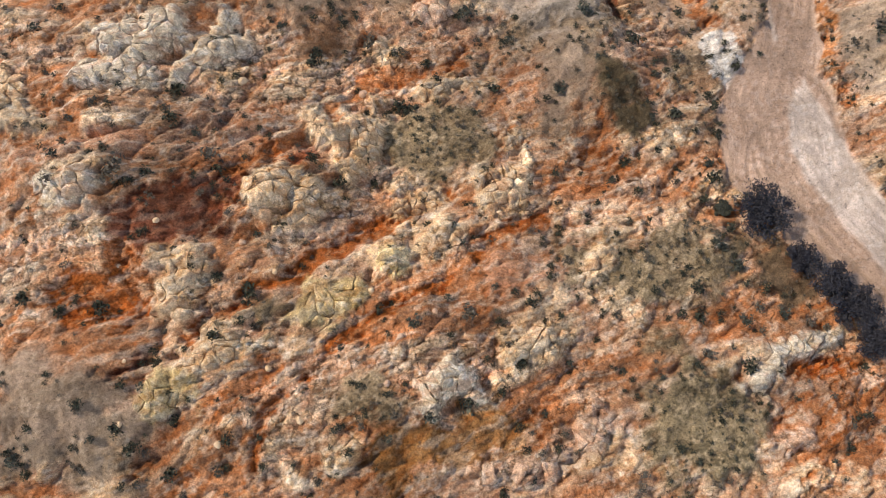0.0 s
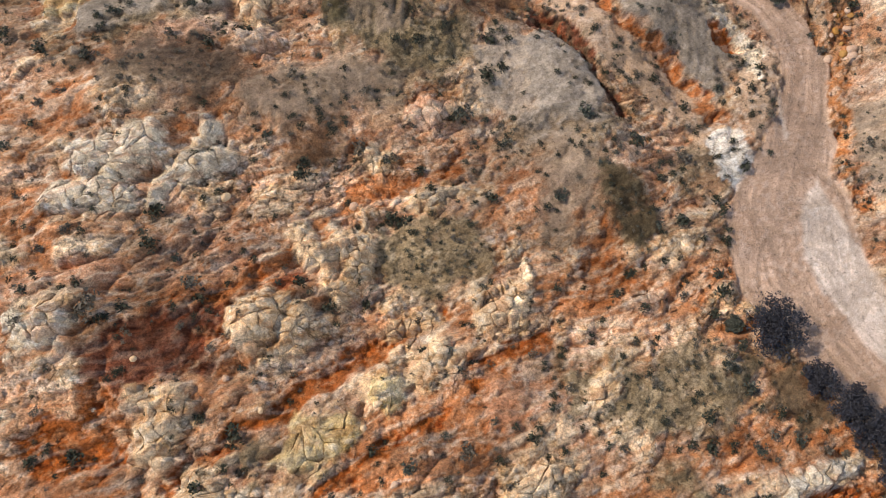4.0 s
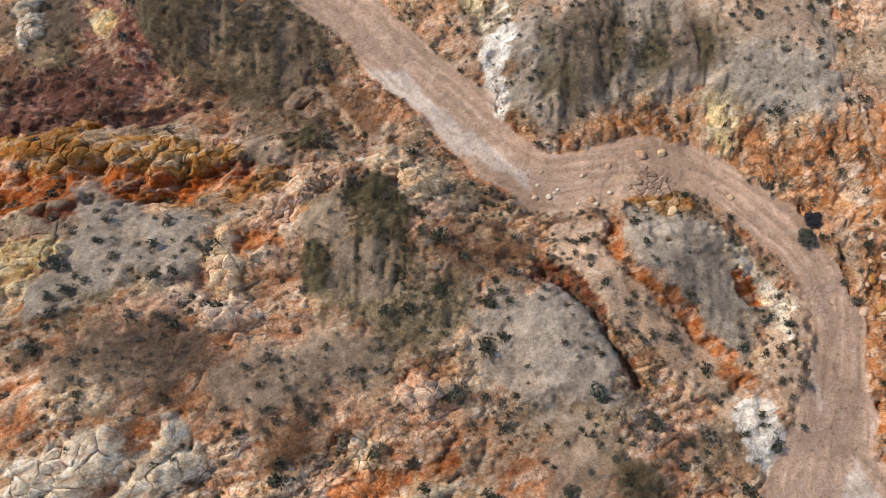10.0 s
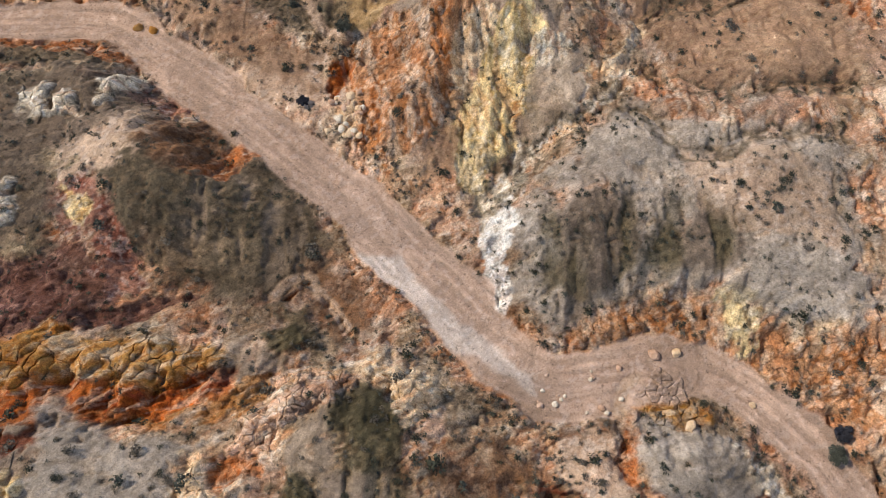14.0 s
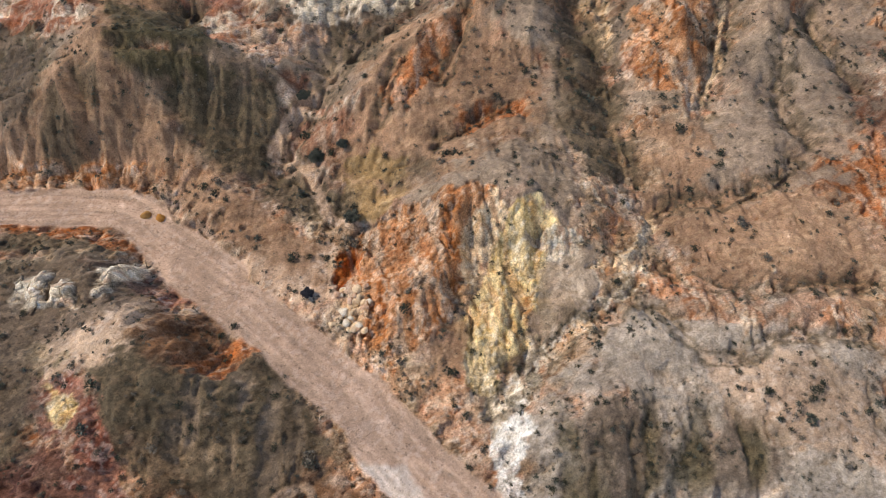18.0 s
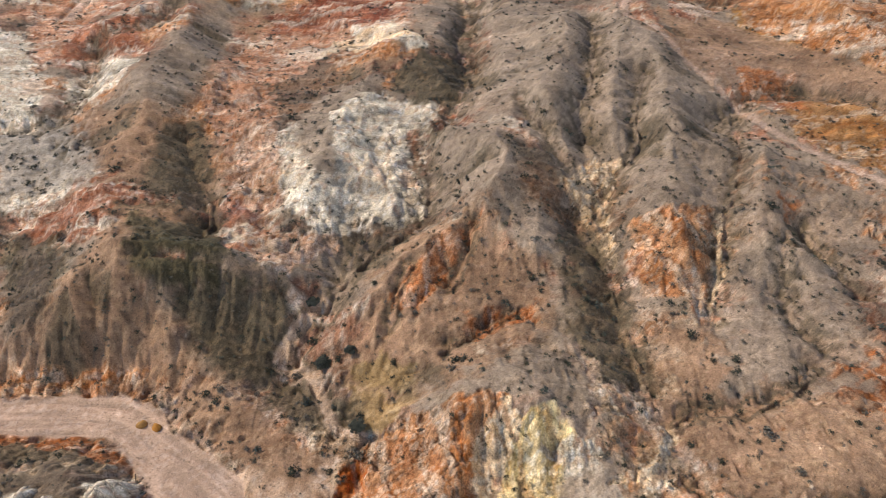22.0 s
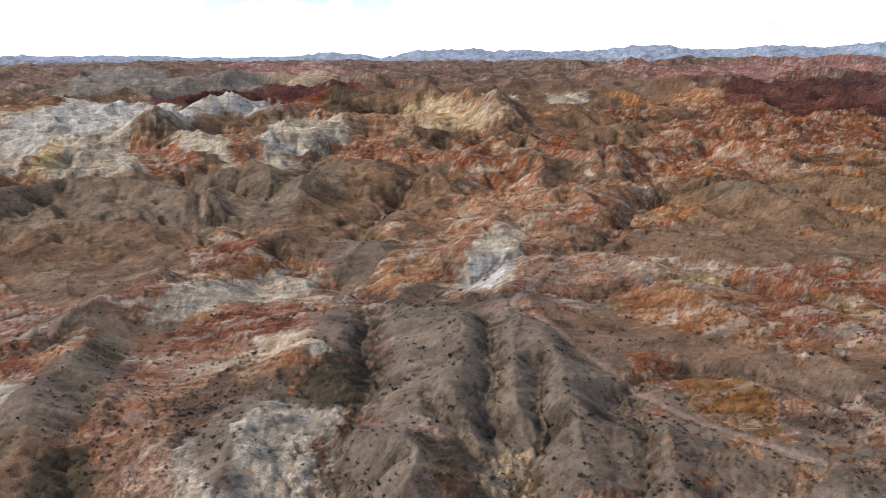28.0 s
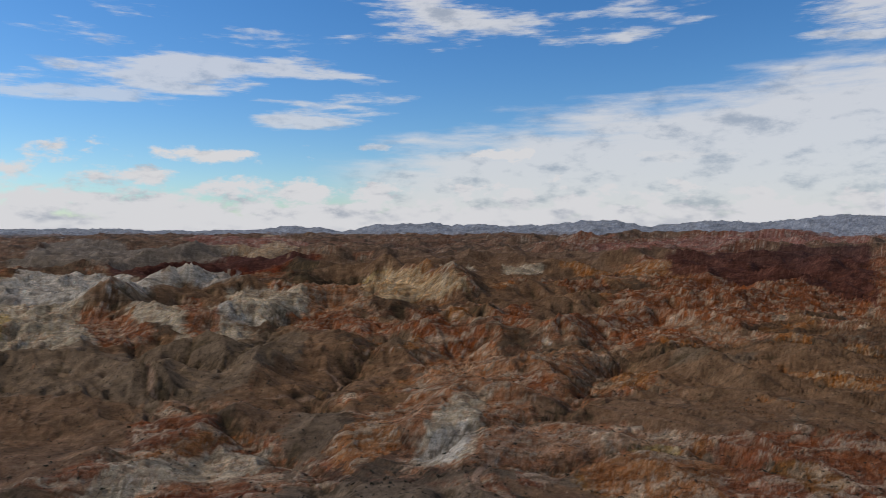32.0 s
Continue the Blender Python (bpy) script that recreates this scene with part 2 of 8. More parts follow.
def ridge(width, *line):
    RIDGES.append((width, rounded(line)))


def zone(kind, soft, *poly):
    ZONES.append((kind, soft, list(poly)))


def outcrop(kind, size, *poly):
    OUTCROPS.append((kind, size, list(poly)))


def knoll(rise, x, y, wide=8.0):
    """A swell (or, below nought, a dip) of the ground."""
    KNOLLS.append((rise, x, y, wide))


def streaked(kind, most, fine, *poly):
    """Brush in furrows that run down a slope towards the flight."""
    STREAKED.append((kind, most, fine, list(poly)))


def boxed(x, y, points, margin):
    """The places that lie near some points."""
    px, py = [p[0] for p in points], [p[1] for p in points]
    return np.nonzero((x > min(px) - margin) & (x < max(px) + margin) & (y > min(py) - margin) & (y < max(py) + margin))[0]


def bed(y):
    return np.interp(y, [0, 60, 100, 130, 160, 220], [-5.0, -4.2, -4.5, -5.5, -7.2, -7.2])


AZ = [-40, -20, -14, -9, -4, 0, 4, 7, 10, 13, 17, 20, 23, 25, 29, 31, 34, 37, 40, 43, 46, 70]
EL = [-0.3, -0.35, -0.3, -0.45, -0.5, -0.05, -0.5, 0.05, 0.22, 0.0, -0.1, -0.15, 0.3, 0.45, -0.1, 0.1, 0.45, 0.2, 0.5, 0.75, 0.55, 0.4]


def broad(x, y):
    """The ground's large form."""
    h = np.zeros(x.shape)
    for (cx, cy), a in HILLS.items():
        i = boxed(x, y, [(cx, cy)], 75)
        h[i] += a * np.exp(-((x[i] - cx) ** 2 + (y[i] - cy) ** 2) / (2 * 19.0 ** 2))
    r = np.hypot(x, y - 87)
    far = smooth(150, 240, y)
    wx, wy = x + 30 * fbm(x, y, 90, 2, 5), y + 30 * fbm(x, y, 90, 2, 9)
    u, v = 0.9 * wx + 0.43 * wy, -0.43 * wx + 0.9 * wy
    h += far * (9 * (ridged(u, 0.55 * v, 70, 3, 21) - 0.66) + 6 * (fbm(x, y, 160, 2, 31) - 0.5))
    h += smooth(180, 280, r) * smooth(150, 260, y) * smooth(1500, 900, r) * 10 * (ridged(u, 0.6 * v, 62, 3, 24) - 0.66)
    h += smooth(230, 520, r) * (30 * (fbm(u, 1.5 * v, 150, 3, 36, 0.42) - 0.5) + 9 * (ridged(u, v, 110, 2, 38) - 0.68))
    h += smooth(450, 1000, r) * (64 * (ridged(u, 1.3 * v, 330, 3, 41) - 0.70)) * (1 - 0.6 * smooth(1400, 2800, r))
    h += smooth(900, 2200, r) * (44 * (ridged(u, 1.2 * v, 520, 3, 51) - 0.70))
    h += smooth(1100, 3300, r) * 34 * (y > 0)
    az = np.degrees(np.arctan2(x, y - 87))
    top = 86 + 4350 * np.tan(np.radians(np.interp(az, AZ, EL) - 0.12))
    rough = 26 * (ridged(x, y, 420, 4, 61) - 0.7) + 34 * (fbm(x, y, 900, 2, 66) - 0.5)
    h += smooth(3300, 4350, r) * (top - 34 + rough * 0.6) * (y > 0)
    return h


def beside_wash(x, y):
    """Distance from the edge of the sandy channel, negative in it."""
    e = np.full(x.shape, 99.0)
    for w, line in WASHES:
        i = boxed(x, y, line, w + 14)
        e[i] = np.minimum(e[i], from_line(x[i], y[i], line) - w / 2 + 2.6 * (fbm(x[i], y[i], 6, 3, 71) - 0.5))
    return e


def form(x, y):
    """The ground's height with ridges, gullies and the sandy channel, without fine relief."""
    h = broad(x, y)
    for rise, kx, ky, w in KNOLLS:
        i = boxed(x, y, [(kx, ky)], 3 * w)
        h[i] += rise * np.exp(-((x[i] - kx) ** 2 + (y[i] - ky) ** 2) / (2 * w * w))
    for w, line in RIDGES:
        i = boxed(x, y, line, 3 * w)
        d = from_line(x[i], y[i], line)
        h[i] += 0.7 * w * np.exp(-(np.hypot(d, 0.25 * w) / (1.3 * w)) ** 1.9)
    for w, line in GULLIES:
        i = boxed(x, y, line, 4 * w)
        d = from_line(x[i], y[i], line) + 1.2 * (fbm(x[i], y[i], 5, 2, 77) - 0.5)
        h[i] -= 0.6 * w * np.exp(-np.abs(d / w) ** 1.5)
    e = beside_wash(x, y)
    i = np.nonzero(e < 10)[0]
    k = smooth(0, 10, e[i])
    low = bed(y[i]) + 0.15 * smooth(-3, 0, e[i]) + 0.5 * smooth(-0.6, 1.8, e[i])
    h[i] = low * (1 - k) + h[i] * k
    for w, line in TRACKS:
        i = boxed(x, y, line, 3 * w)
        d = from_line(x[i], y[i], line)
        h[i] -= 0.12 * w * (1 - smooth(w / 2, w, d))
    return h


# ---- plan ----
hills(-12, 1.2, 1.3, 0.2, 0.9, 1.2, 0.4, 0.2)
hills(12, 1.6, 2.0, 1.2, 2.2, 0.0, -3.0, -0.7)
hills(36, 2.4, 2.9, 3.0, -1.2, -1.1, -3.3, 1.4)
hills(60, 3.7, 2.5, -1.5, -1.4, 1.8, -2.7, 6.4)
hills(84, 1.3, 3.1, 3.2, 1.6, 1.0, -6.5, 0.1)
hills(108, -2.8, -3.6, -0.9, -4.2, -1.4, 3.9, 2.7)
hills(132, 1.8, 5.0, -3.0, -0.0, 0.5, 0.5, 2.8)
hills(156, -5.3, -1.4, -4.4, 2.3, 1.8, -1.2, 1.3)
hills(180, -1.5, 1.9, 0.1, -0.4, -0.2, 1.4, 0.2)
knoll(-2.9, -28.75, 54.8)
knoll(-3.8, 13.1, 55.2)
knoll(2.2, -42.9, 30.7)
knoll(-3.0, -6.8, 33.8)
knoll(-1.9, 14.9, 34.1)
knoll(-1.6, -39.2, 14.4)
knoll(-1.5, -16, 17.3)
knoll(0.3, 4.9, 17.3)
knoll(0.6, -49, 92.1)
knoll(2.9, -10, 84.8)
knoll(4.7, 32, 80.1)
knoll(-1.4, -23.5, 74.8)
knoll(1.3, -5.5, 69.2)
knoll(0.5, 13.6, 73.8)
knoll(1.8, -32.8, 62.5)
knoll(-3.0, -12.8, 57.5)
knoll(2.0, 51.4, 94.7)
knoll(-3.4, -56, 134.8)
knoll(1.0, -36.8, 131.4)
knoll(1.1, -23.5, 121.2)
knoll(-2.3, -52, 113.8)
knoll(1.0, -37, 106.4)
knoll(2.2, 51.5, 127)
knoll(3.9, 17.4, 113.7)
knoll(0.3, 51.9, 104.3)
knoll(-5.4, -6, 147.2)
knoll(5.2, 7.1, 143.4)
knoll(9.4, 16.1, 135.3)
knoll(0.7, -37.4, 61.1)
knoll(4.9, -17.9, 61.3)
knoll(-1.9, 5.3, 62.6)
knoll(1.8, -17, 40.2)
knoll(1.7, 5.6, 42.5)
knoll(0.7, -48.4, 22.1)
knoll(-0.3, -31.5, 22.5)
knoll(-0.3, -7.2, 23.2)
knoll(1.7, 15.4, 23.3)
knoll(3.0, 34, 23.3)
knoll(0.4, 44.5, 13.3)
knoll(2.7, -6, 9.1)
knoll(-2.1, 14.7, 7.9)
knoll(0.7, 32.3, 7.8)
knoll(0.3, 33.4, 45.2)
knoll(-0.9, 33, 58.9)
knoll(3.4, -44.9, 6.9)
knoll(1.6, -25.6, 7.3)
knoll(1.6, 50.3, 6.3)
knoll(-2.2, 18.8, 85.1)
knoll(-3.3, 29.8, 70.7)
knoll(-1.3, -15.6, 66.9)
knoll(1.7, 3.3, 57.6)
knoll(5.3, 20.6, 56.9)
knoll(2.7, -48.3, 143.1)
knoll(3.2, -43, 122)
knoll(0.8, -27.8, 117.4)
knoll(-2.7, -12.8, 100.1)
knoll(-14.1, 12.7, 139.2)
knoll(-3.5, 30.2, 142.4)
knoll(1.8, 27.6, 125.7)
knoll(-0.3, 45.1, 125.2)
knoll(-0.3, 26.4, 109.4)
knoll(-3.1, 14.7, 128.7)
knoll(-1.8, 60, 129.3)
knoll(-2.3, 57.7, 116.2)
knoll(3.4, -4.9, 136)
knoll(-1.8, -10.9, 146)
knoll(2.0, -52.6, 106.8)
knoll(-3.6, -34.3, 105.4)
knoll(-0.4, 35, 112)
wash(6, (54.9, 74.0), (53.4, 66.0), (51.9, 58.0))
wash(10, (52.0, 59.0), (50.3, 54.0), (49.5, 49.0))
wash(18, (49.0, 47.0), (49.2, 40.0))
wash(15, (51.0, 39.0), (56.5, 29.0), (62.0, 21.0), (67.5, 9.0), (72.0, -4.0))
wash(7, (45.7, 49.8), (50.5, 58.5), (54.1, 66.2), (54.6, 73.4), (51.5, 81.0), (46.0, 87.3), (38.5, 93.4), (32.0, 95.3))
wash(9, (32.0, 94.9), (22.6, 93.0), (15.9, 92.7), (9.4, 96.7))
wash(8.5, (9.4, 97.2), (2.7, 105.1), (-6.0, 113.5), (-10.6, 121.2))
wash(8.5, (5.5, 104.5), (-1.8, 110.9), (-10.3, 119.5), (-19.4, 127.7), (-29.9, 136.4), (-39.9, 143.5))
wash(8, (-33.0, 140.1), (-43.6, 147.6), (-52.0, 154.7), (-62.7, 155.6), (-78.0, 155.7))
track(1.9, (-27.4, 176.7), (-21.8, 176.9), (-25.5, 172.5), (-28.0, 167.7), (-28.0, 164.6), (-22.8, 162.9), (-19.7, 156.4), (-17.0, 151.6), (-11.2, 149.7))
track(1.5, (23.1, 82.4), (25.6, 91.3), (27.7, 93.5))
gully(4, (8.4, 120.1), (16.9, 127.1), (28.0, 134.2))
track(2.6, (101.5, 367.9), (85.1, 346.4), (62.9, 313.2), (57.0, 297.4), (65.5, 270.1), (75.7, 248.3), (80.6, 234.8), (89.7, 215.5), (100.1, 203.9))
track(2.5, (-251, 543), (-197, 582), (-145, 551), (-90, 508), (-72.0, 463.6), (-66.0, 443.2), (-47.3, 430.9))
track(3, (-164.5, 405.2), (-151.7, 398.3), (-127.7, 352.8), (-120.9, 322.4), (-119.2, 302.1))
track(2.5, (16, 525), (27, 505), (18.6, 447.4), (-5.2, 436.8), (-19.4, 433.2))
gully(5, (-26.6, 162.3), (-20.1, 178.1), (-15.8, 186.3), (-9.7, 192.1), (-4.9, 196.9), (-3.3, 207.1), (-4.1, 226.5), (0.6, 232.1), (7.0, 258.0), (4.6, 287.0), (12.9, 311.6))
gully(4, (31.0, 156.6), (30.2, 175.2), (30.8, 184.3), (25.3, 198.3))
gully(3, (31.0, 198.3), (36.5, 208.8), (44.4, 221.5), (45.0, 229.9), (52.8, 255.7))
gully(4, (31.9, 224.1), (32.3, 234.7), (38.5, 252.8), (47.2, 299.6))
gully(3, (26.4, 213.2), (20.7, 229.1), (18.7, 236.0))
gully(3, (45.8, 169.5), (53.2, 190.4), (60.9, 205.4), (74.2, 241.4))
gully(3, (62.2, 163.0), (60.1, 172.1), (64.2, 187.8))
gully(3, (74.3, 176.8), (72.3, 184.6), (70.6, 194.8))
gully(4, (-107.0, 232.5), (-94.1, 233.6), (-93.4, 255.0), (-97.4, 275.8), (-85.1, 288.0), (-82.4, 308.3))
gully(3, (-46.6, 191.4), (-48.1, 201.3), (-58.6, 224.3))
gully(2, (0.7, 163.7), (5.4, 166.7), (12.3, 171.5))
gully(2, (-9.5, 167.8), (-8.8, 172.5), (-6.1, 180.3))
gully(2, (1.0, 176.7), (4.3, 185.3), (5.6, 191.8))
gully(2.5, (34.1, 149.3), (38.9, 151.4), (43.7, 150.3), (53.3, 153.4), (57.8, 158.0))
gully(2, (31.1, 132.3), (37.0, 123.1), (46.0, 125.6), (57.7, 125.6))
gully(2, (34.5, 138.8), (43.3, 133.5), (53.1, 133.8), (61.4, 134.2))
ridge(7, (-9.0, 175.9), (-3.1, 185.9), (6.9, 195.3), (11.2, 209.3), (15.2, 227.2), (26.1, 250.1), (37.9, 287.6))
ridge(4, (7.9, 196.0), (13.4, 209.3), (5.4, 217.3), (-3.5, 228.4))
ridge(5, (18.2, 187.5), (21.4, 204.4), (25.4, 225.0), (31.5, 248.2))
ridge(4, (38.8, 225.9), (42.1, 248.4), (50.7, 282.3))
ridge(6, (43.1, 186.1), (50.4, 219.5), (57.1, 254.1), (57.2, 280.8))
ridge(6, (62.9, 186.3), (63.0, 198.3), (67.8, 214.8))
ridge(9, (-67.1, 173.5), (-64.3, 185.1), (-69.8, 205.1), (-68.0, 229.1), (-71.7, 253.0), (-73.2, 308.2), (-47.2, 339.2))
ridge(5, (-54.7, 178.0), (-47.2, 178.8), (-35.3, 178.8), (-30.7, 180.8))
ridge(4, (-58.7, 182.9), (-50.7, 184.9), (-39.5, 181.8))
ridge(2.5, (-65.6, 174.7), (-61.6, 167.3))
ridge(2.5, (-57.6, 175.4), (-55.4, 167.7))
ridge(2.5, (-49.8, 176.2), (-47.1, 167.9))
ridge(6, (-26.4, 201.8), (-24.2, 222.7), (-20.9, 241.3), (-16.7, 266.7), (-10.6, 275.3))
ridge(12, (-183, 487), (-158, 525), (-103, 509), (-71.6, 460.7))
ridge(9, (-23.8, 409.6), (-36.9, 381.3), (-63.5, 355.3), (-81.4, 319.3), (-95.9, 283.6))
ridge(16, (-299, 864), (-245, 881), (-156, 799), (-117, 731), (-66, 674), (-12, 787), (38, 912))
ridge(12, (87, 637), (133, 641), (151, 576))
ridge(12, (170, 676), (234, 717), (286, 691))
ridge(22, (124, 1141), (152, 1167), (186, 993), (206, 874))
ridge(10, (50.1, 367.1), (80.2, 413.2), (105.2, 402.9), (124.6, 381.9))
ridge(10, (125, 469), (212, 511), (247, 462), (233.4, 398.7))
ridge(12, (-56, 576), (-23, 523), (-20.6, 460.7))
ridge(7, (-6.9, 148.7), (2.0, 151.4), (10.8, 151.4), (17.8, 147.9))
ridge(3, (1.9, 148.5), (0.2, 140.3), (-3.1, 132.6))
ridge(3, (11.9, 147.4), (10.9, 139.3), (8.1, 130.1))
ridge(20, (-173, 800), (-150, 1003), (-60, 980))
ridge(16, (103, 1144), (148, 1160), (177, 987), (189, 851))
ridge(18, (-23, 687), (23, 795), (67, 783))
ridge(14, (106, 625), (166, 674), (186, 586))
ridge(18, (197, 568), (321, 668), (356, 579))
ridge(30, (1150, 2550), (1500, 2800), (1900, 2600), (2300, 2700))
ridge(24, (700, 2450), (900, 2550), (1050, 2480))
ridge(30, (-332, 1695), (-135, 1899), (112, 1802))
ridge(30, (710, 1499), (1220, 1826), (1425, 1521))
gully(10, (-76, 544), (-34, 533), (-9, 690))
gully(10, (10.5, 422.2), (43, 538), (77, 618))
gully(12, (119.2, 378.3), (209, 502), (314, 533), (376, 465))
zone("darkred", 1.2, (-41.7, 29.1), (-35.5, 32.4), (-28.8, 34.4), (-25.5, 32.2), (-28.8, 26.6), (-34.6, 23.5), (-39.7, 22.6), (-42.0, 26.2))
zone("darkred", 1.0, (-24.5, 37.7), (-20.1, 40.7), (-16.2, 37.6), (-17.5, 35.3), (-23.3, 35.2))
zone("red", 0.8, (-32.5, 12.3), (-26.1, 18.0), (-19.6, 24.0), (-14.1, 27.3), (-7.7, 30.2), (-5.5, 32.8), (-0.2, 34.9), (1.0, 32.4), (-4.0, 29.6), (-11.2, 25.1), (-16.7, 21.8), (-22.6, 16.6), (-28.5, 13.7), (-31.6, 9.6))
zone("red", 0.8, (-14.2, 12.5), (-10.8, 15.8), (-5.2, 18.5), (2.0, 22.6), (4.4, 28.0), (13.1, 30.9), (14.6, 29.3), (8.2, 26.9), (5.1, 24.3), (1.3, 20.2), (-5.2, 16.6), (-10.0, 13.3), (-16.0, 8.4), (-19.3, 5.7))
zone("red", 0.7, (-19.4, 6.4), (-21.9, 1.7), (-22.2, -3.4), (-23.6, -3.4), (-23.5, 1.7), (-20.7, 6.4))
zone("red", 1.5, (-48.6, 19.1), (-42.6, 21.2), (-36.9, 18.5), (-36.7, 15.0), (-42.0, 13.6), (-47.4, 13.6))
zone("orange", 0.8, (-33.6, 34.1), (-25.6, 37.1), (-19.5, 42.6), (-15.3, 47.6), (-12.3, 51.6), (-5.9, 52.8), (-0.2, 53.1), (3.6, 57.6), (2.3, 53.0), (-5.1, 49.9), (-11.4, 48.0), (-14.3, 44.0), (-17.8, 40.1), (-24.0, 36.0), (-30.1, 33.9))
zone("orange", 1.2, (-42.9, 24.0), (-38.7, 23.4), (-35.2, 17.8), (-39.0, 19.1))
zone("ochresoil", 1.2, (-10.4, -0.2), (-5.0, 1.4), (0.5, 2.4), (0.5, 6.4), (4.6, 5.1), (9.4, 1.8), (8.6, -0.9), (3.1, -2.2), (-3.6, -2.8), (-6.9, -5.4), (-9.6, -3.4))
zone("orange", 1.5, (-52.5, -4.7), (-47.3, -2.8), (-42.5, -6.1), (-52.3, -6.0))
zone("darkred", 0.8, (-40.9, 8.3), (-35.7, 10.3), (-33.6, 9.6), (-39.5, 7.3))
zone("orange", 1.2, (-36.4, 1.1), (-30.7, 4.3), (-26.8, 7.7), (-20.9, 10.4), (-20.2, 9.0), (-25.3, 4.4), (-27.9, 1.7), (-33.0, -0.9), (-36.8, -4.1))
zone("scree", 2.0, (-53.8, 9.6), (-45.8, 10.9), (-40.8, 6.9), (-36.1, 5.6), (-33.2, 1.7), (-37.0, -0.9), (-41.9, -6.1), (-46.7, -2.8), (-52.5, -4.7))
zone("scrub", 1.2, (-10.0, 43.1), (-5.8, 46.2), (3.1, 46.7), (7.5, 42.4), (6.2, 37.9), (-0.2, 35.8), (-5.6, 36.3), (-9.5, 37.7))
zone("scree", 1.5, (14.1, 58.8), (21.1, 61.9), (22.5, 55.6), (20.5, 49.2), (16.9, 42.8), (14.3, 40.1), (13.0, 49.7))
zone("darkscrub", 1.0, (21.7, 55.5), (26.7, 53.1), (29.8, 47.1), (27.8, 41.7), (24.5, 43.2), (22.2, 49.3))
zone("orange", 1.5, (17.7, 42.0), (22.1, 46.6), (26.1, 41.6), (25.0, 38.1), (19.2, 38.6))
zone("scrub", 2.0, (14.5, 27.2), (24.1, 26.9), (32.7, 29.9), (40.7, 26.7), (41.6, 21.8), (31.3, 18.3), (21.7, 18.7), (14.8, 20.7))
zone("scrub", 2.0, (25.7, 6.0), (33.2, 9.8), (39.6, 6.2), (38.9, -0.9), (33.8, -4.9), (26.5, -4.8), (24.3, 0.5))
zone("scrub", 1.5, (-14.6, 7.1), (-7.8, 7.8), (-3.6, 4.4), (-6.4, 3.1), (-13.8, 3.4))
zone("scrub", 1.5, (25.8, 13.4), (29.9, 14.3), (30.3, 11.2), (26.2, 10.4))
zone("scrub", 1.2, (-24.6, 16.6), (-21.3, 18.8), (-20.5, 15.2), (-22.4, 13.1), (-24.5, 13.8))
zone("scree", 2.0, (60.1, 66.2), (65.0, 63.4), (63.2, 49.1), (59.4, 53.0), (56.3, 60.8))
zone("orange", 1.0, (55.9, 63.8), (58.6, 64.3), (58.8, 56.1), (61.1, 46.7), (58.1, 49.4), (55.6, 55.9))
zone("olive", 2.0, (39.2, 28.4), (46.9, 27.4), (51.6, 16.9), (46.2, 16.2), (42.4, 21.8))
zone("red", 1.5, (46.0, 10.7), (53.0, 12.2), (55.6, 9.9), (48.3, 7.7))
zone("pink", 1.5, (-34.7, 43.1), (-26.5, 46.7), (-20.9, 41.9), (-26.3, 37.9), (-33.1, 35.7), (-37.6, 38.6))
zone("pink", 1.5, (5.1, 25.9), (12.9, 28.0), (14.9, 22.3), (7.8, 17.4), (4.2, 21.1))
zone("pink", 2.0, (-57.0, 36.5), (-49.3, 37.3), (-39.8, 39.3), (-38.6, 35.4), (-48.1, 33.5), (-56.3, 31.2))
zone("white", 0.7, (38.7, 59.5), (43.9, 60.9), (45.6, 56.9), (43.5, 51.2), (39.9, 53.7))
outcrop("pale", 1.6, (-46.4, 54.2), (-42.1, 56.9), (-36.6, 57.2), (-35.8, 53.2), (-39.1, 50.5), (-43.6, 49.6), (-47.6, 50.5))
outcrop("pale", 1.5, (-47.2, 50.1), (-42.0, 50.6), (-38.9, 48.7), (-39.2, 46.1), (-43.9, 44.4), (-49.0, 45.4), (-48.8, 48.7))
outcrop("pale", 1.7, (-37.6, 50.2), (-34.4, 52.9), (-32.1, 60.2), (-29.0, 59.3), (-28.2, 53.8), (-31.2, 50.6), (-34.6, 48.4), (-37.2, 46.3))
outcrop("cream", 1.5, (-58.9, 48.5), (-55.6, 46.0), (-54.2, 41.9), (-50.2, 38.8), (-51.5, 38.0), (-57.4, 38.8))
outcrop("pale", 1.3, (-49.9, 31.2), (-45.9, 33.2), (-42.3, 32.1), (-44.0, 28.3), (-48.7, 27.2))
outcrop("cream", 1.5, (-26.7, 30.9), (-23.9, 34.8), (-17.5, 35.3), (-15.9, 32.9), (-18.1, 27.9), (-21.2, 27.0), (-25.5, 28.3))
outcrop("cream", 1.2, (-20.7, 43.3), (-18.1, 44.1), (-14.9, 40.8), (-11.7, 36.7), (-13.0, 34.0), (-15.4, 37.2))
outcrop("cream", 1.0, (-15.0, 41.7), (-10.5, 45.8), (-8.9, 42.3), (-10.9, 35.0), (-13.3, 39.2))
outcrop("cream", 1.3, (3.4, 36.9), (11.0, 38.6), (12.1, 36.5), (10.7, 32.1), (6.0, 30.6), (3.3, 33.0))
outcrop("cream", 1.0, (7.5, 42.9), (10.8, 43.0), (11.1, 40.4), (7.8, 40.2))
outcrop("yellowrock", 2.0, (-19.8, 15.3), (-16.6, 20.4), (-11.0, 21.3), (-10.9, 17.6), (-14.2, 14.6), (-17.7, 14.2))
outcrop("yellowrock", 1.4, (-10.4, 24.4), (-5.4, 25.8), (-4.6, 22.3), (-6.7, 20.7), (-8.2, 22.2))
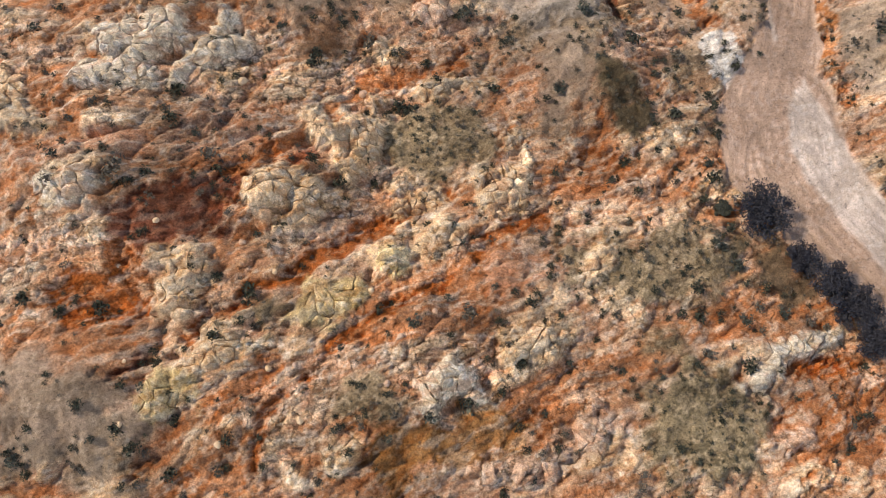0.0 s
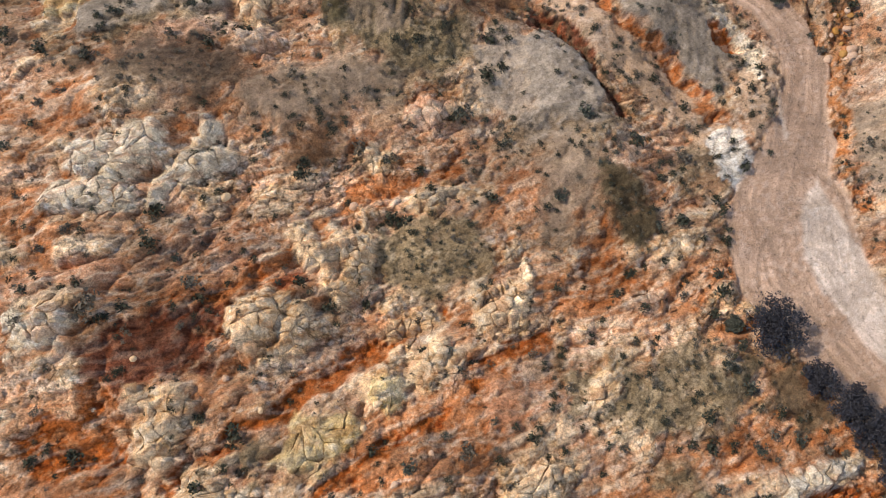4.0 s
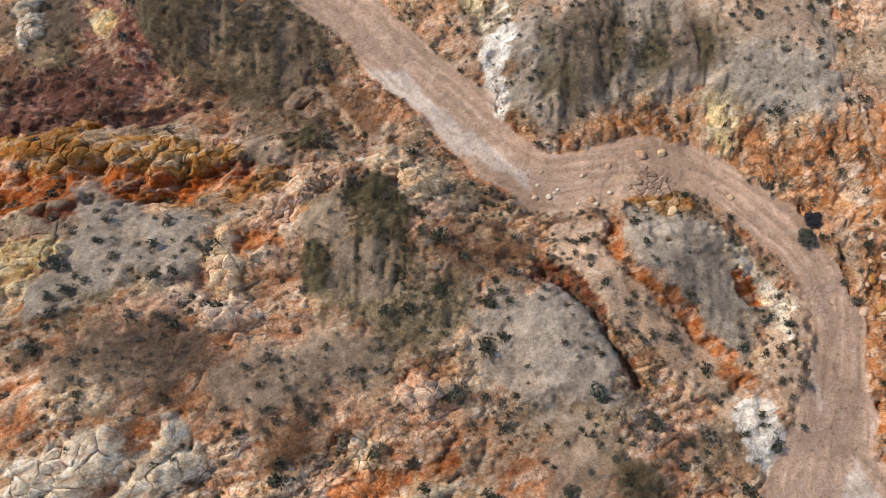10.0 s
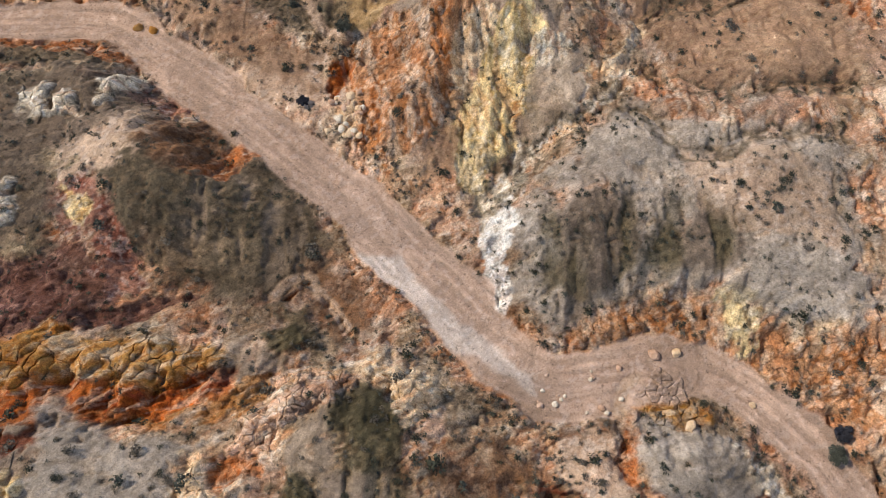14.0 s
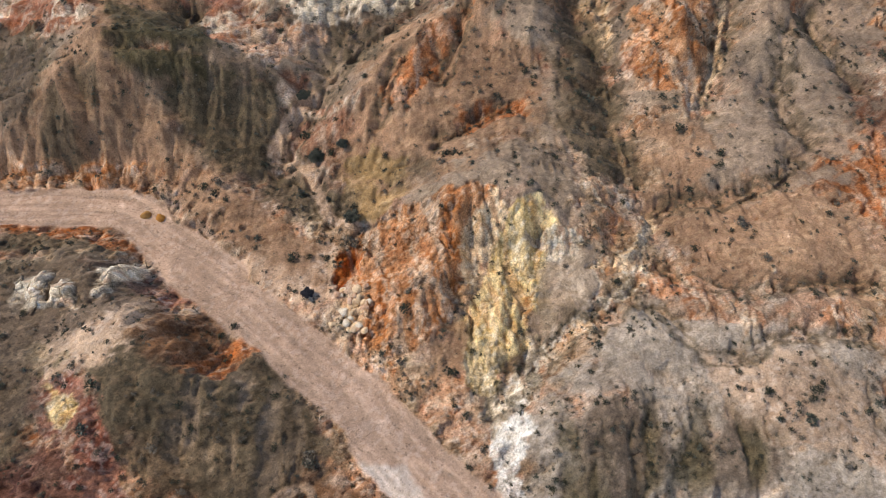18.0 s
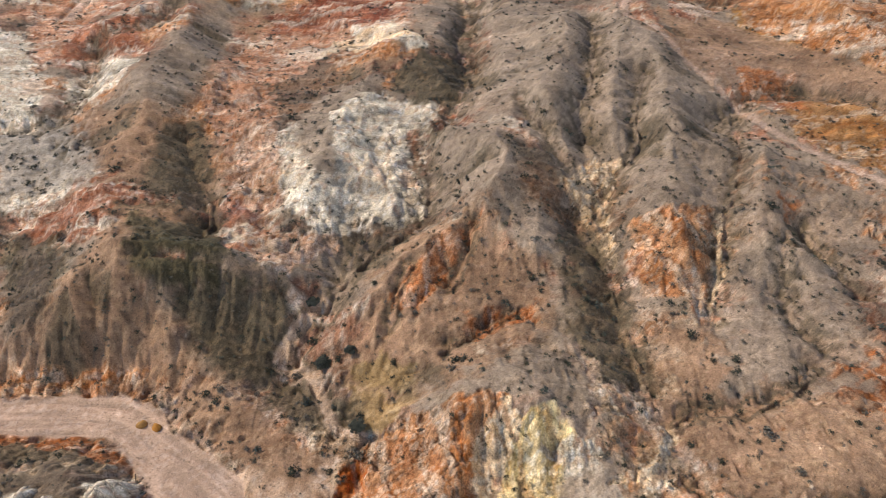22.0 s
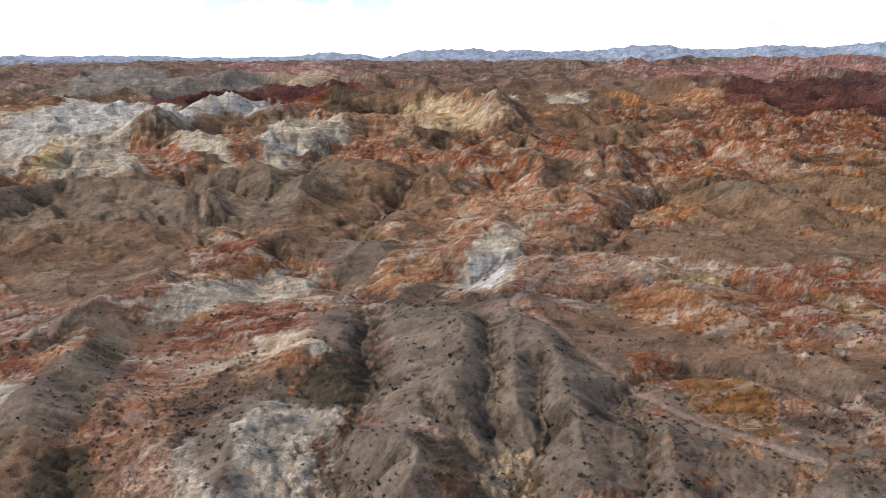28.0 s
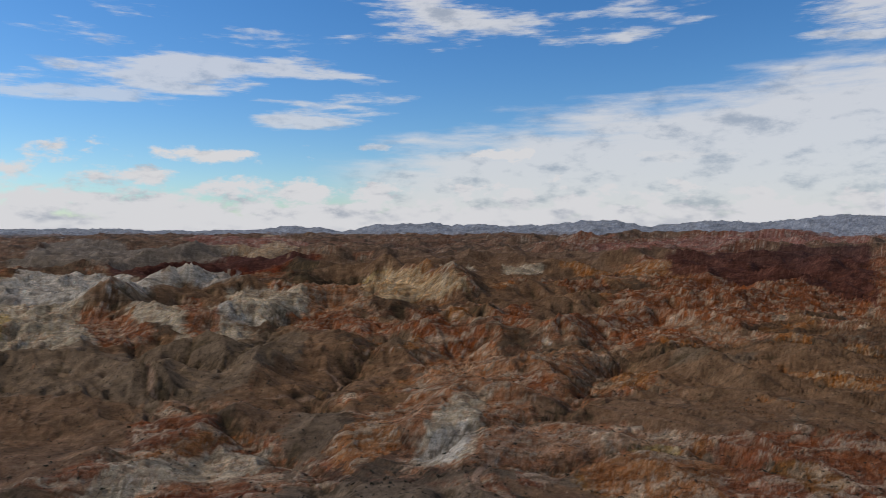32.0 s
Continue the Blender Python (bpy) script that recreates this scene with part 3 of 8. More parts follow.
outcrop("cream", 1.4, (-3.2, 28.0), (-0.2, 30.6), (1.7, 28.2), (0.6, 24.9), (-2.4, 23.6), (-4.6, 24.7))
outcrop("cream", 1.2, (-32.0, 9.6), (-29.2, 14.1), (-25.2, 14.5), (-24.3, 11.1), (-26.9, 9.0), (-30.9, 8.6))
outcrop("yellowrock", 1.4, (-36.7, 5.6), (-34.6, 9.3), (-30.9, 7.6), (-30.4, 5.7), (-33.3, 3.4), (-35.6, 3.4))
outcrop("cream", 1.4, (-36.7, 23.4), (-32.0, 24.3), (-28.4, 21.5), (-30.9, 19.3), (-32.0, 15.1), (-35.3, 14.7), (-35.7, 19.9))
outcrop("cream", 1.1, (-5.1, 49.9), (-0.2, 52.0), (2.3, 50.3), (-1.8, 47.4), (-5.0, 48.1))
outcrop("pale", 1.3, (-3.7, 7.1), (0.5, 10.6), (2.6, 7.8), (4.6, 5.1), (0.5, 5.8), (-1.6, 3.1))
outcrop("cream", 1.2, (7.0, 12.9), (12.2, 15.2), (15.8, 13.1), (13.4, 10.1), (7.6, 9.3))
outcrop("cream", 1.0, (-7.0, 32.3), (-2.5, 33.9), (-0.2, 32.3), (-4.0, 29.6), (-7.7, 29.8))
outcrop("cream", 1.2, (-14.4, -0.9), (-10.4, 1.1), (-10.3, -0.9), (-13.0, -3.4))
outcrop("pinkrock", 1.8, (0.4, -3.4), (6.5, -2.2), (11.4, -1.5), (14.3, 1.8), (18.8, 4.5), (21.7, 3.9), (18.4, -0.9), (12.6, -4.1), (7.2, -4.7))
outcrop("pale", 1.3, (36.6, 6.9), (44.1, 13.0), (52.7, 14.5), (52.4, 13.0), (45.2, 10.7), (40.4, 6.2))
outcrop("pinkrock", 1.4, (39.8, -0.2), (45.8, 3.3), (45.9, 0.5), (41.5, -2.9))
outcrop("pinkrock", 1.0, (24.0, 36.3), (30.0, 36.6), (30.6, 34.1), (24.7, 33.7))
outcrop("cream", 1.3, (16.6, 23.2), (20.8, 26.7), (22.3, 25.2), (18.6, 19.3))
zone("maroon", 2.0, (-65.5, 109.2), (-52.5, 108.8), (-46.7, 104.6), (-45.2, 98.1), (-53.1, 99.5), (-62.6, 97.9))
zone("pinkred", 1.5, (-47.7, 114.7), (-42.8, 112.8), (-40.1, 105.6), (-43.3, 104.5), (-46.9, 108.7))
zone("red", 1.5, (-60.7, 92.5), (-49.0, 94.0), (-36.7, 92.2), (-25.5, 94.9), (-23.3, 89.9), (-37.1, 86.8), (-47.5, 88.9), (-57.7, 84.5))
zone("ochresoil", 1.5, (-40.3, 87.7), (-28.8, 90.7), (-21.3, 92.5), (-19.5, 90.1), (-26.9, 87.9), (-38.6, 86.8))
zone("scree", 1.5, (-26.7, 98.1), (-21.4, 100.5), (-18.5, 95.7), (-23.7, 92.9), (-26.8, 93.3))
zone("darkscrub", 1.5, (-21.6, 102.7), (-16.1, 106.5), (-14.7, 97.5), (-18.5, 95.7))
zone("scree", 1.5, (-50.7, 89.0), (-46.2, 89.8), (-37.7, 85.9), (-29.9, 83.3), (-32.5, 80.7), (-40.4, 81.4), (-48.7, 79.7), (-53.0, 84.3))
zone("scrub", 2.0, (-50.2, 74.8), (-45.3, 80.5), (-34.7, 81.5), (-30.8, 78.3), (-40.3, 72.6), (-48.7, 68.0))
zone("scrub", 2.0, (-17.8, 87.3), (-12.6, 90.4), (-10.0, 83.2), (-3.9, 82.5), (-0.8, 76.7), (-9.8, 76.6), (-17.2, 78.8))
zone("darkscrub", 1.2, (-11.8, 90.5), (-5.6, 92.7), (-2.3, 88.9), (-3.1, 83.4), (-8.5, 83.2), (-11.6, 86.7))
zone("darkscrub", 1.2, (-18.7, 78.7), (-15.9, 82.1), (-13.6, 78.9), (-14.9, 75.7), (-17.9, 76.4))
zone("brownsoil", 1.2, (-6.2, 82.4), (-1.6, 82.5), (-0.8, 77.5), (-5.3, 76.7))
zone("orange", 1.2, (-27.3, 82.5), (-21.4, 85.4), (-20.3, 82.0), (-25.3, 80.1))
zone("darkscree", 2.0, (-47.0, 65.9), (-39.9, 69.6), (-33.5, 71.3), (-26.6, 69.3), (-26.9, 64.2), (-32.4, 60.6), (-37.6, 61.9), (-43.3, 62.5))
zone("scree", 2.0, (-26.9, 64.2), (-21.1, 68.7), (-9.7, 71.2), (-5.3, 70.5), (-6.8, 64.5), (-15.3, 61.6), (-21.9, 58.7), (-26.0, 60.0))
zone("brownsoil", 1.5, (-21.2, 58.0), (-15.2, 60.2), (-15.0, 54.6), (-18.2, 51.9), (-21.0, 54.6))
zone("scrub", 2.0, (-15.6, 74.9), (-0.8, 76.7), (4.4, 75.1), (4.3, 70.5), (-5.3, 67.5), (-12.6, 71.1))
zone("grey", 1.5, (5.2, 75.1), (12.1, 76.0), (22.0, 73.0), (23.8, 66.0), (22.6, 61.5), (13.5, 58.6), (7.0, 61.6), (5.0, 67.5))
zone("pink", 1.5, (-6.1, 64.5), (0.5, 64.5), (3.4, 61.6), (0.4, 58.7), (-5.3, 61.6))
zone("brownsoil", 1.5, (-0.0, 81.7), (8.7, 85.1), (14.8, 81.3), (12.2, 77.6), (2.2, 77.5))
zone("sandscrub", 1.5, (14.3, 83.4), (21.5, 83.4), (26.4, 77.3), (33.1, 71.0), (39.2, 63.2), (41.8, 60.1), (37.8, 58.6), (32.3, 64.7), (25.8, 70.7), (19.2, 77.0))
zone("sandscrub", 1.5, (46.4, 75.8), (51.1, 74.2), (51.7, 67.8), (49.3, 58.5), (44.3, 57.0), (43.2, 64.7), (45.0, 71.0))
zone("darkred", 0.6, (11.5, 79.3), (16.3, 80.4), (18.4, 76.9), (21.9, 71.4), (25.3, 66.1), (27.3, 62.3), (25.9, 62.3), (23.1, 67.6), (19.7, 73.7), (14.4, 75.2))
zone("grey", 1.0, (26.0, 86.3), (33.5, 88.0), (38.1, 85.3), (43.1, 80.1), (44.3, 71.0), (40.2, 64.7), (35.5, 70.3), (29.7, 77.4), (26.1, 81.5))
zone("orange", 0.8, (23.6, 86.4), (25.7, 87.3), (26.7, 79.8), (33.5, 74.3), (39.2, 67.9), (42.2, 63.1), (39.1, 62.4), (32.9, 69.4), (26.3, 76.4), (23.3, 81.5))
zone("red", 0.8, (40.5, 77.7), (43.7, 78.4), (44.8, 74.3), (42.4, 73.6))
zone("orangerock", 1.5, (50.2, 98.2), (63.8, 100.2), (61.7, 73.6), (57.9, 74.0), (55.7, 84.1), (51.6, 88.6))
zone("grey", 1.5, (11.8, 115.3), (57.6, 108.7), (56.6, 100.9), (47.9, 99.9), (40.2, 103.9), (32.3, 105.5), (23.9, 104.3), (16.2, 100.3), (10.5, 105.5))
zone("orangerock", 1.2, (9.5, 101.9), (16.2, 100.3), (24.8, 103.5), (36.3, 104.4), (42.7, 101.4), (50.3, 97.5), (50.1, 89.6), (43.4, 92.8), (34.7, 96.7), (21.1, 97.5), (11.1, 99.0))
zone("yellowrock", 1.0, (39.0, 104.7), (42.4, 104.2), (44.3, 98.3), (42.0, 96.2), (39.7, 99.7))
zone("orangerock", 1.5, (58.0, 74.8), (61.7, 73.6), (57.9, 52.5), (55.4, 54.7), (54.4, 61.5))
zone("white", 0.8, (7.0, 116.1), (10.9, 115.5), (11.5, 109.4), (10.3, 100.0), (8.6, 99.1), (8.0, 107.9))
zone("white", 0.7, (39.3, 60.9), (42.6, 60.8), (45.1, 55.6), (42.0, 51.3), (38.9, 55.7))
outcrop("ochrerock", 1.6, (-62.8, 98.4), (-56.8, 98.1), (-49.7, 101.0), (-42.8, 98.0), (-37.3, 99.0), (-29.0, 97.5), (-26.4, 95.9), (-30.9, 94.2), (-34.3, 91.6), (-45.0, 93.9), (-50.8, 92.0), (-61.5, 94.6))
outcrop("cream", 1.5, (-9.7, 94.6), (-4.0, 95.5), (2.5, 91.8), (0.8, 89.3), (-3.1, 89.3), (-7.2, 92.6))
outcrop("pinkrock", 1.0, (-22.3, 87.1), (-16.7, 92.7), (-10.4, 94.0), (-8.8, 93.1), (-16.3, 88.3), (-20.5, 84.5), (-24.9, 83.5))
outcrop("cream", 1.3, (-29.7, 81.6), (-27.0, 83.4), (-24.9, 74.6), (-27.6, 74.5), (-29.4, 78.3))
outcrop("yellowrock", 1.8, (-56.0, 79.9), (-47.9, 82.3), (-47.3, 80.1), (-50.4, 75.6), (-53.7, 74.8))
outcrop("ochrerock", 1.2, (28.3, 91.2), (31.8, 93.0), (35.2, 88.9), (37.5, 87.1), (33.4, 87.1), (29.5, 88.6))
outcrop("pinkrock", 1.2, (-29.6, 72.9), (-24.8, 73.8), (-21.9, 70.9), (-24.5, 68.6), (-27.3, 70.0))
outcrop("pinkrock", 1.1, (-5.3, 63.1), (-0.2, 63.8), (1.9, 61.6), (-1.0, 59.5), (-4.6, 60.9))
outcrop("cream", 1.2, (-9.6, 57.4), (-6.7, 55.3), (-8.8, 53.2), (-11.6, 55.3))
zone("maroon", 2.5, (-66.3, 115.1), (-48.9, 114.7), (-40.6, 108.7), (-40.4, 102.3), (-52.2, 99.5), (-62.6, 97.9))
zone("pinkred", 1.2, (-47.7, 114.7), (-43.2, 112.8), (-40.6, 105.6), (-43.3, 104.5), (-46.9, 108.7))
zone("darkred", 1.5, (-53.3, 85.2), (-43.6, 88.8), (-36.7, 92.2), (-25.4, 94.4), (-25.8, 91.3), (-37.5, 88.7), (-48.4, 84.1))
zone("brownsoil", 1.5, (-65.9, 112.2), (-55.6, 112.8), (-54.2, 108.9), (-65.3, 108.2))
zone("grey", 2.0, (11.8, 118.5), (20.2, 124.6), (29.4, 133.7), (40.2, 128.2), (58.8, 124.6), (57.1, 104.1), (54.0, 98.6), (45.1, 102.8), (38.1, 105.7), (26.8, 104.3), (17.1, 99.7), (12.8, 107.5))
zone("darkscree", 1.5, (18.0, 115.6), (23.1, 120.3), (29.6, 114.3), (28.4, 107.8), (20.4, 102.0), (16.5, 102.2))
zone("darkscree", 1.5, (30.2, 111.8), (38.7, 115.8), (44.1, 110.4), (41.6, 105.3), (32.2, 106.9))
zone("sandscrub", 2.0, (35.3, 123.8), (45.3, 124.2), (54.5, 119.2), (54.6, 109.5), (44.8, 111.1), (37.3, 116.0))
zone("olive", 2.0, (-46.6, 123.4), (-41.4, 131.0), (-34.3, 135.4), (-28.3, 129.7), (-19.1, 122.6), (-13.5, 114.5), (-13.2, 108.0), (-20.7, 104.0), (-30.1, 105.7), (-37.4, 107.5), (-43.9, 113.7))
zone("orange", 0.8, (-36.6, 125.7), (-28.5, 131.4), (-27.4, 129.2), (-32.3, 123.2), (-36.2, 123.2))
zone("pinkred", 1.5, (-54.3, 120.6), (-48.5, 126.1), (-46.2, 119.9), (-39.7, 107.5), (-42.7, 106.6), (-47.7, 112.8))
zone("scrub", 2.0, (-68.1, 143.1), (-51.4, 144.6), (-41.6, 138.3), (-43.1, 128.3), (-52.6, 119.8), (-53.5, 109.4), (-60.8, 109.5))
zone("maroon", 1.5, (-61.1, 111.3), (-53.2, 112.0), (-45.6, 105.7), (-50.6, 100.6), (-59.5, 104.3))
zone("pale", 1.0, (-62.2, 118.2), (-58.5, 118.1), (-58.1, 115.1), (-61.8, 115.2))
zone("pale", 1.0, (-63.2, 136.5), (-59.1, 137.9), (-56.9, 134.4), (-61.5, 133.6))
zone("brownsoil", 1.5, (-18.1, 109.8), (-11.7, 110.8), (-8.1, 100.8), (-12.5, 98.8), (-17.6, 104.1))
zone("orange", 0.4, (-20.4, 105.4), (-17.2, 108.1), (-12.9, 103.8), (-9.8, 98.9), (-11.0, 98.8), (-13.6, 103.3), (-17.0, 106.9), (-19.6, 104.8))
zone("redrock", 1.2, (-7.5, 147.7), (7.8, 150.0), (10.2, 147.6), (6.0, 139.6), (1.8, 133.4), (-4.7, 129.4), (-9.7, 131.5), (-11.7, 139.8))
zone("yellowrock", 1.0, (8.5, 146.6), (14.2, 147.1), (17.4, 144.2), (16.3, 137.1), (17.7, 131.4), (9.5, 124.3), (4.0, 124.2), (3.4, 133.4), (7.6, 139.2))
zone("pale", 1.0, (14.9, 142.8), (20.7, 142.9), (24.5, 136.6), (21.0, 132.9), (17.2, 138.5))
zone("darkred", 0.7, (-16.1, 139.7), (-13.7, 144.4), (-11.0, 145.4), (-14.3, 137.8))
zone("pale", 1.0, (7.1, 120.1), (12.8, 127.1), (26.2, 136.0), (30.5, 139.0), (27.8, 134.7), (16.0, 126.6), (13.0, 119.4), (11.1, 114.8), (7.5, 115.0))
zone("scree", 3.0, (-7.4, 164.6), (11.3, 161.9), (21.4, 168.1), (23.0, 148.6), (23.1, 140.2), (17.4, 144.2), (11.7, 147.1), (-6.7, 149.5))
zone("sandscrub", 2.0, (-33.1, 146.0), (-23.3, 148.4), (-16.6, 146.2), (-15.1, 137.1), (-21.8, 135.7), (-29.6, 141.0))
zone("ochrescrub", 2.0, (-16.9, 161.0), (-9.2, 161.5), (-3.4, 156.9), (-8.4, 148.9), (-14.1, 150.5))
zone("screepink", 4.0, (37.4, 165.8), (74.6, 164.1), (60.4, 131.6), (41.7, 135.1), (35.2, 142.6), (34.7, 151.7))
zone("orange", 2.5, (60.0, 163.8), (74.6, 164.1), (66.4, 145.5), (55.8, 153.9))
zone("screepink", 2.0, (0.1, 122.1), (6.4, 124.2), (9.6, 128.1), (3.4, 131.8), (-1.4, 127.6))
outcrop("cream", 1.2, (-15.0, 135.3), (-10.8, 137.3), (-9.8, 133.1), (-13.0, 131.7))
zone("darkred", 25, (-342, 1527), (-259, 1746), (-129, 1653), (62, 1598), (12, 1373), (-100, 1024), (-219, 1205))
zone("olive", 1.5, (-72.0, 151.2), (-55.7, 151.6), (-46.7, 145.9), (-58.1, 143.0), (-69.2, 146.3))
zone("orange", 0.8, (-72.8, 152.5), (-59.8, 152.5), (-53.0, 149.6), (-45.8, 145.6), (-46.8, 143.8), (-56.8, 148.3), (-71.4, 150.0))
zone("pale", 0.8, (-63.5, 136.1), (-61.0, 138.0), (-58.0, 134.9), (-59.7, 133.1))
zone("pale", 0.8, (-57.6, 136.9), (-55.1, 137.9), (-52.9, 135.4), (-55.8, 134.4))
zone("pinkred", 1.2, (-54.1, 141.4), (-46.8, 143.8), (-40.2, 141.1), (-34.7, 136.0), (-40.1, 135.4), (-48.5, 138.0))
zone("pale", 0.6, (-51.7, 140.8), (-49.8, 142.4), (-48.6, 139.3), (-49.8, 136.9))
zone("sandscrub", 1.5, (-57.3, 133.0), (-47.2, 134.7), (-42.3, 137.3), (-43.8, 129.0), (-51.5, 124.7), (-55.4, 123.1))
zone("brownsoil", 1.2, (-43.8, 129.0), (-40.5, 134.1), (-31.8, 134.0), (-30.1, 130.1), (-35.0, 125.7), (-42.4, 126.6))
zone("olive", 1.5, (-47.4, 123.2), (-41.7, 126.7), (-34.6, 124.0), (-26.5, 128.2), (-18.7, 123.3), (-16.3, 116.0), (-34.7, 114.6), (-43.6, 114.4))
zone("orange", 0.6, (-34.8, 124.8), (-30.8, 130.0), (-27.9, 131.2), (-27.1, 129.1), (-31.2, 124.8))
zone("pinkred", 1.5, (-54.5, 122.3), (-49.3, 124.7), (-45.9, 120.3), (-43.6, 114.4), (-52.7, 114.3))
zone("ochresoil", 0.8, (11.1, 139.7), (14.4, 138.5), (14.9, 129.9), (12.5, 131.8))
zone("pinkred", 0.8, (7.1, 136.0), (9.0, 136.2), (9.2, 128.0), (7.4, 127.1))
zone("orangerock", 1.0, (-1.5, 142.8), (4.4, 144.1), (2.6, 136.5), (-1.4, 133.2))
zone("scree", 1.0, (-7.3, 137.6), (-3.9, 137.7), (-4.7, 130.8), (-6.8, 131.1))
zone("redrock", 30.0, (729, 2103), (1451, 3268), (1183, 2405), (2035, 3027), (2412, 2912), (1538, 1880), (936, 1640), (783, 1939))
zone("cream", 30.0, (-214, 1781), (-81, 3107), (23, 2225), (-62, 1812))
zone("redrock", 25, (521, 1015), (930, 1160), (600, 772), (420, 678))
zone("screepink", 25, (502, 1580), (857, 1506), (1138, 1407), (930, 1160), (475, 1202))
zone("olive", 25, (-29, 1373), (177, 1781), (107, 1123), (27, 778))
zone("redrock", 6.0, (168.3, 331.6), (202.8, 352.0), (191.4, 318.9), (157.1, 297.4))
zone("redrock", 25, (660, 1399), (1198, 1795), (1400, 1496), (616, 705), (432, 703), (480, 958))
zone("brownscree", 15, (-215, 664), (-180, 752), (-62, 572), (20, 714), (36, 541), (-18.4, 426.2), (-83.1, 436.3), (-147, 481))
zone("brownscree", 15, (-169, 784), (-147, 984), (-59, 952), (-45, 688), (-129, 731))
zone("pale", 12, (-344, 1015), (-409, 1431), (-154, 990), (-157, 874), (-220, 842), (-262, 792))
zone("pale", 8, (-234, 792), (-169, 765), (-121, 631), (-155, 593))
zone("pale", 8, (-116, 737), (-46, 692), (-18, 680), (-69, 656))
zone("yellowrock", 8, (101, 1129), (147, 1152), (169, 947), (176, 849), (125, 857), (72, 776))
zone("darkred", 20, (-318, 1684), (-133, 1864), (57, 1801), (-18, 1403), (-130, 1006))
zone("cream", 30, (-159, 1861), (-99, 3547), (5, 2683), (-65, 1857))
zone("redrock", 20, (1349, 2412), (2196, 3219), (2628, 2734), (1945, 2046), (1219, 1962))
zone("redrock", 8, (101, 626), (126, 634), (152, 566), (123, 584))
zone("pink", 6, (46.9, 409.6), (125, 543), (121.2, 420.9), (73.5, 318.4), (37.1, 316.9))
zone("pink", 8, (-12, 950), (79, 1059), (73, 734), (10, 708))
zone("redrock", 8, (247, 691), (333, 641), (310, 563), (218, 565))
zone("brownscree", 12, (184, 537), (324, 548), (366, 454), (242.7, 329.8), (214.0, 391.0), (172, 464))
zone("redrock", 6, (-85.2, 445.7), (-28.1, 391.0), (-4.7, 374.1), (-18.8, 326.4), (-57.1, 358.5))
zone("scree", 5, (13.2, 315.6), (54.7, 303.6), (72.3, 247.6), (68.9, 231.4), (39.8, 208.8), (22.3, 220.1), (11.6, 243.7))
zone("pale", 8, (-409, 1036), (-359, 1146), (-158, 998), (-115, 1474), (-112, 996), (-157, 798), (-216, 819), (-224, 645), (-262, 679))
zone("pale", 8, (-333, 705), (-424, 1021), (-323, 1032), (-255, 1206), (-140, 1002), (-169, 800), (-236, 853), (-269, 783), (-223, 613), (-242, 568), (-259, 559))
zone("white", 8, (-331, 730), (-377, 989), (-281, 1085), (-302, 963), (-324, 810))
zone("yellowrock", 5, (-217, 617), (-250, 743), (-213, 681), (-204, 614))
zone("pale", 5, (-191, 612), (-208, 773), (-152, 670), (-136, 571), (-165, 608))
zone("redrock", 5, (-191, 771), (-147, 757), (-126, 699), (-151, 683))
zone("pale", 5, (-138, 742), (-103, 739), (-86, 654), (-108, 655))
zone("scree", 8, (-163, 795), (-138, 987), (-90, 910), (-144, 772))
zone("pale", 6, (-83, 837), (-1, 729), (9, 709), (-29, 669), (-65, 665))
zone("cream", 6, (64, 773), (141, 1147), (162, 986), (180, 848), (121, 853), (87, 777))
zone("redrock", 5, (-1, 709), (68, 705), (86, 629), (7, 627))
zone("redrock", 5, (89, 620), (117, 631), (142, 575), (141, 557), (98, 574))
zone("redrock", 5, (166, 662), (226, 712), (179, 577))
zone("redrock", 5, (179, 577), (285, 718), (243, 579), (181, 561))
zone("pink", 5, (318, 636), (338, 582), (335, 545), (270, 536))
zone("scree", 6, (-62, 565), (-28, 649), (-2, 587), (-20.0, 453.6), (-42.0, 433.1), (-63.7, 449.2))
zone("scree", 6, (-249, 538), (-137, 514), (-66.1, 445.2), (-55.2, 407.1), (-93.3, 403.2), (-153.9, 428.4), (-197.3, 434.7))
zone("pink", 4, (-175.6, 392.2), (-149.7, 377.9), (-125.9, 333.9), (-128.8, 311.2), (-136.8, 316.3))
zone("pale", 3, (-127.9, 387.4), (-112.2, 390.2), (-106.5, 353.2), (-115.5, 354.1))
zone("redrock", 3, (-106.6, 347.2), (-96.7, 357.0), (-85.1, 309.6))
zone("redrock", 3, (-126.9, 296.7), (-95.8, 286.2), (-75.8, 302.5), (-74.3, 286.0), (-88.6, 270.8), (-111.8, 267.7))
zone("pale", 3, (-67.6, 311.7), (-54.2, 342.7), (-28.5, 368.6), (-36.2, 352.0), (-54.4, 321.1))
zone("orangerock", 3, (-61.1, 346.2), (-27.2, 385.6), (-2.4, 399.1), (-17.3, 381.3), (-54.2, 342.7))
zone("scree", 4, (-2.4, 420.0), (24.8, 412.0), (11.0, 352.5), (-7.3, 365.2))
zone("pink", 4, (23.9, 400.2), (86.6, 441.0), (167.2, 415.5), (121.0, 343.6), (86.6, 343.8), (64.1, 310.1))
zone("orangerock", 3, (11.3, 358.8), (34.2, 397.9), (43.8, 358.0), (18.2, 327.8))
zone("pale", 3, (40.4, 335.4), (51.1, 360.2), (77.6, 403.3), (88.4, 391.8), (70.6, 352.4), (61.5, 332.9), (49.1, 324.2))
zone("pale", 2, (48.4, 331.8), (60.9, 350.3), (67.1, 347.1), (59.9, 326.0))
zone("redrock", 4, (120.2, 452.2), (210, 505), (211, 443), (167.2, 415.5), (108.0, 396.1))
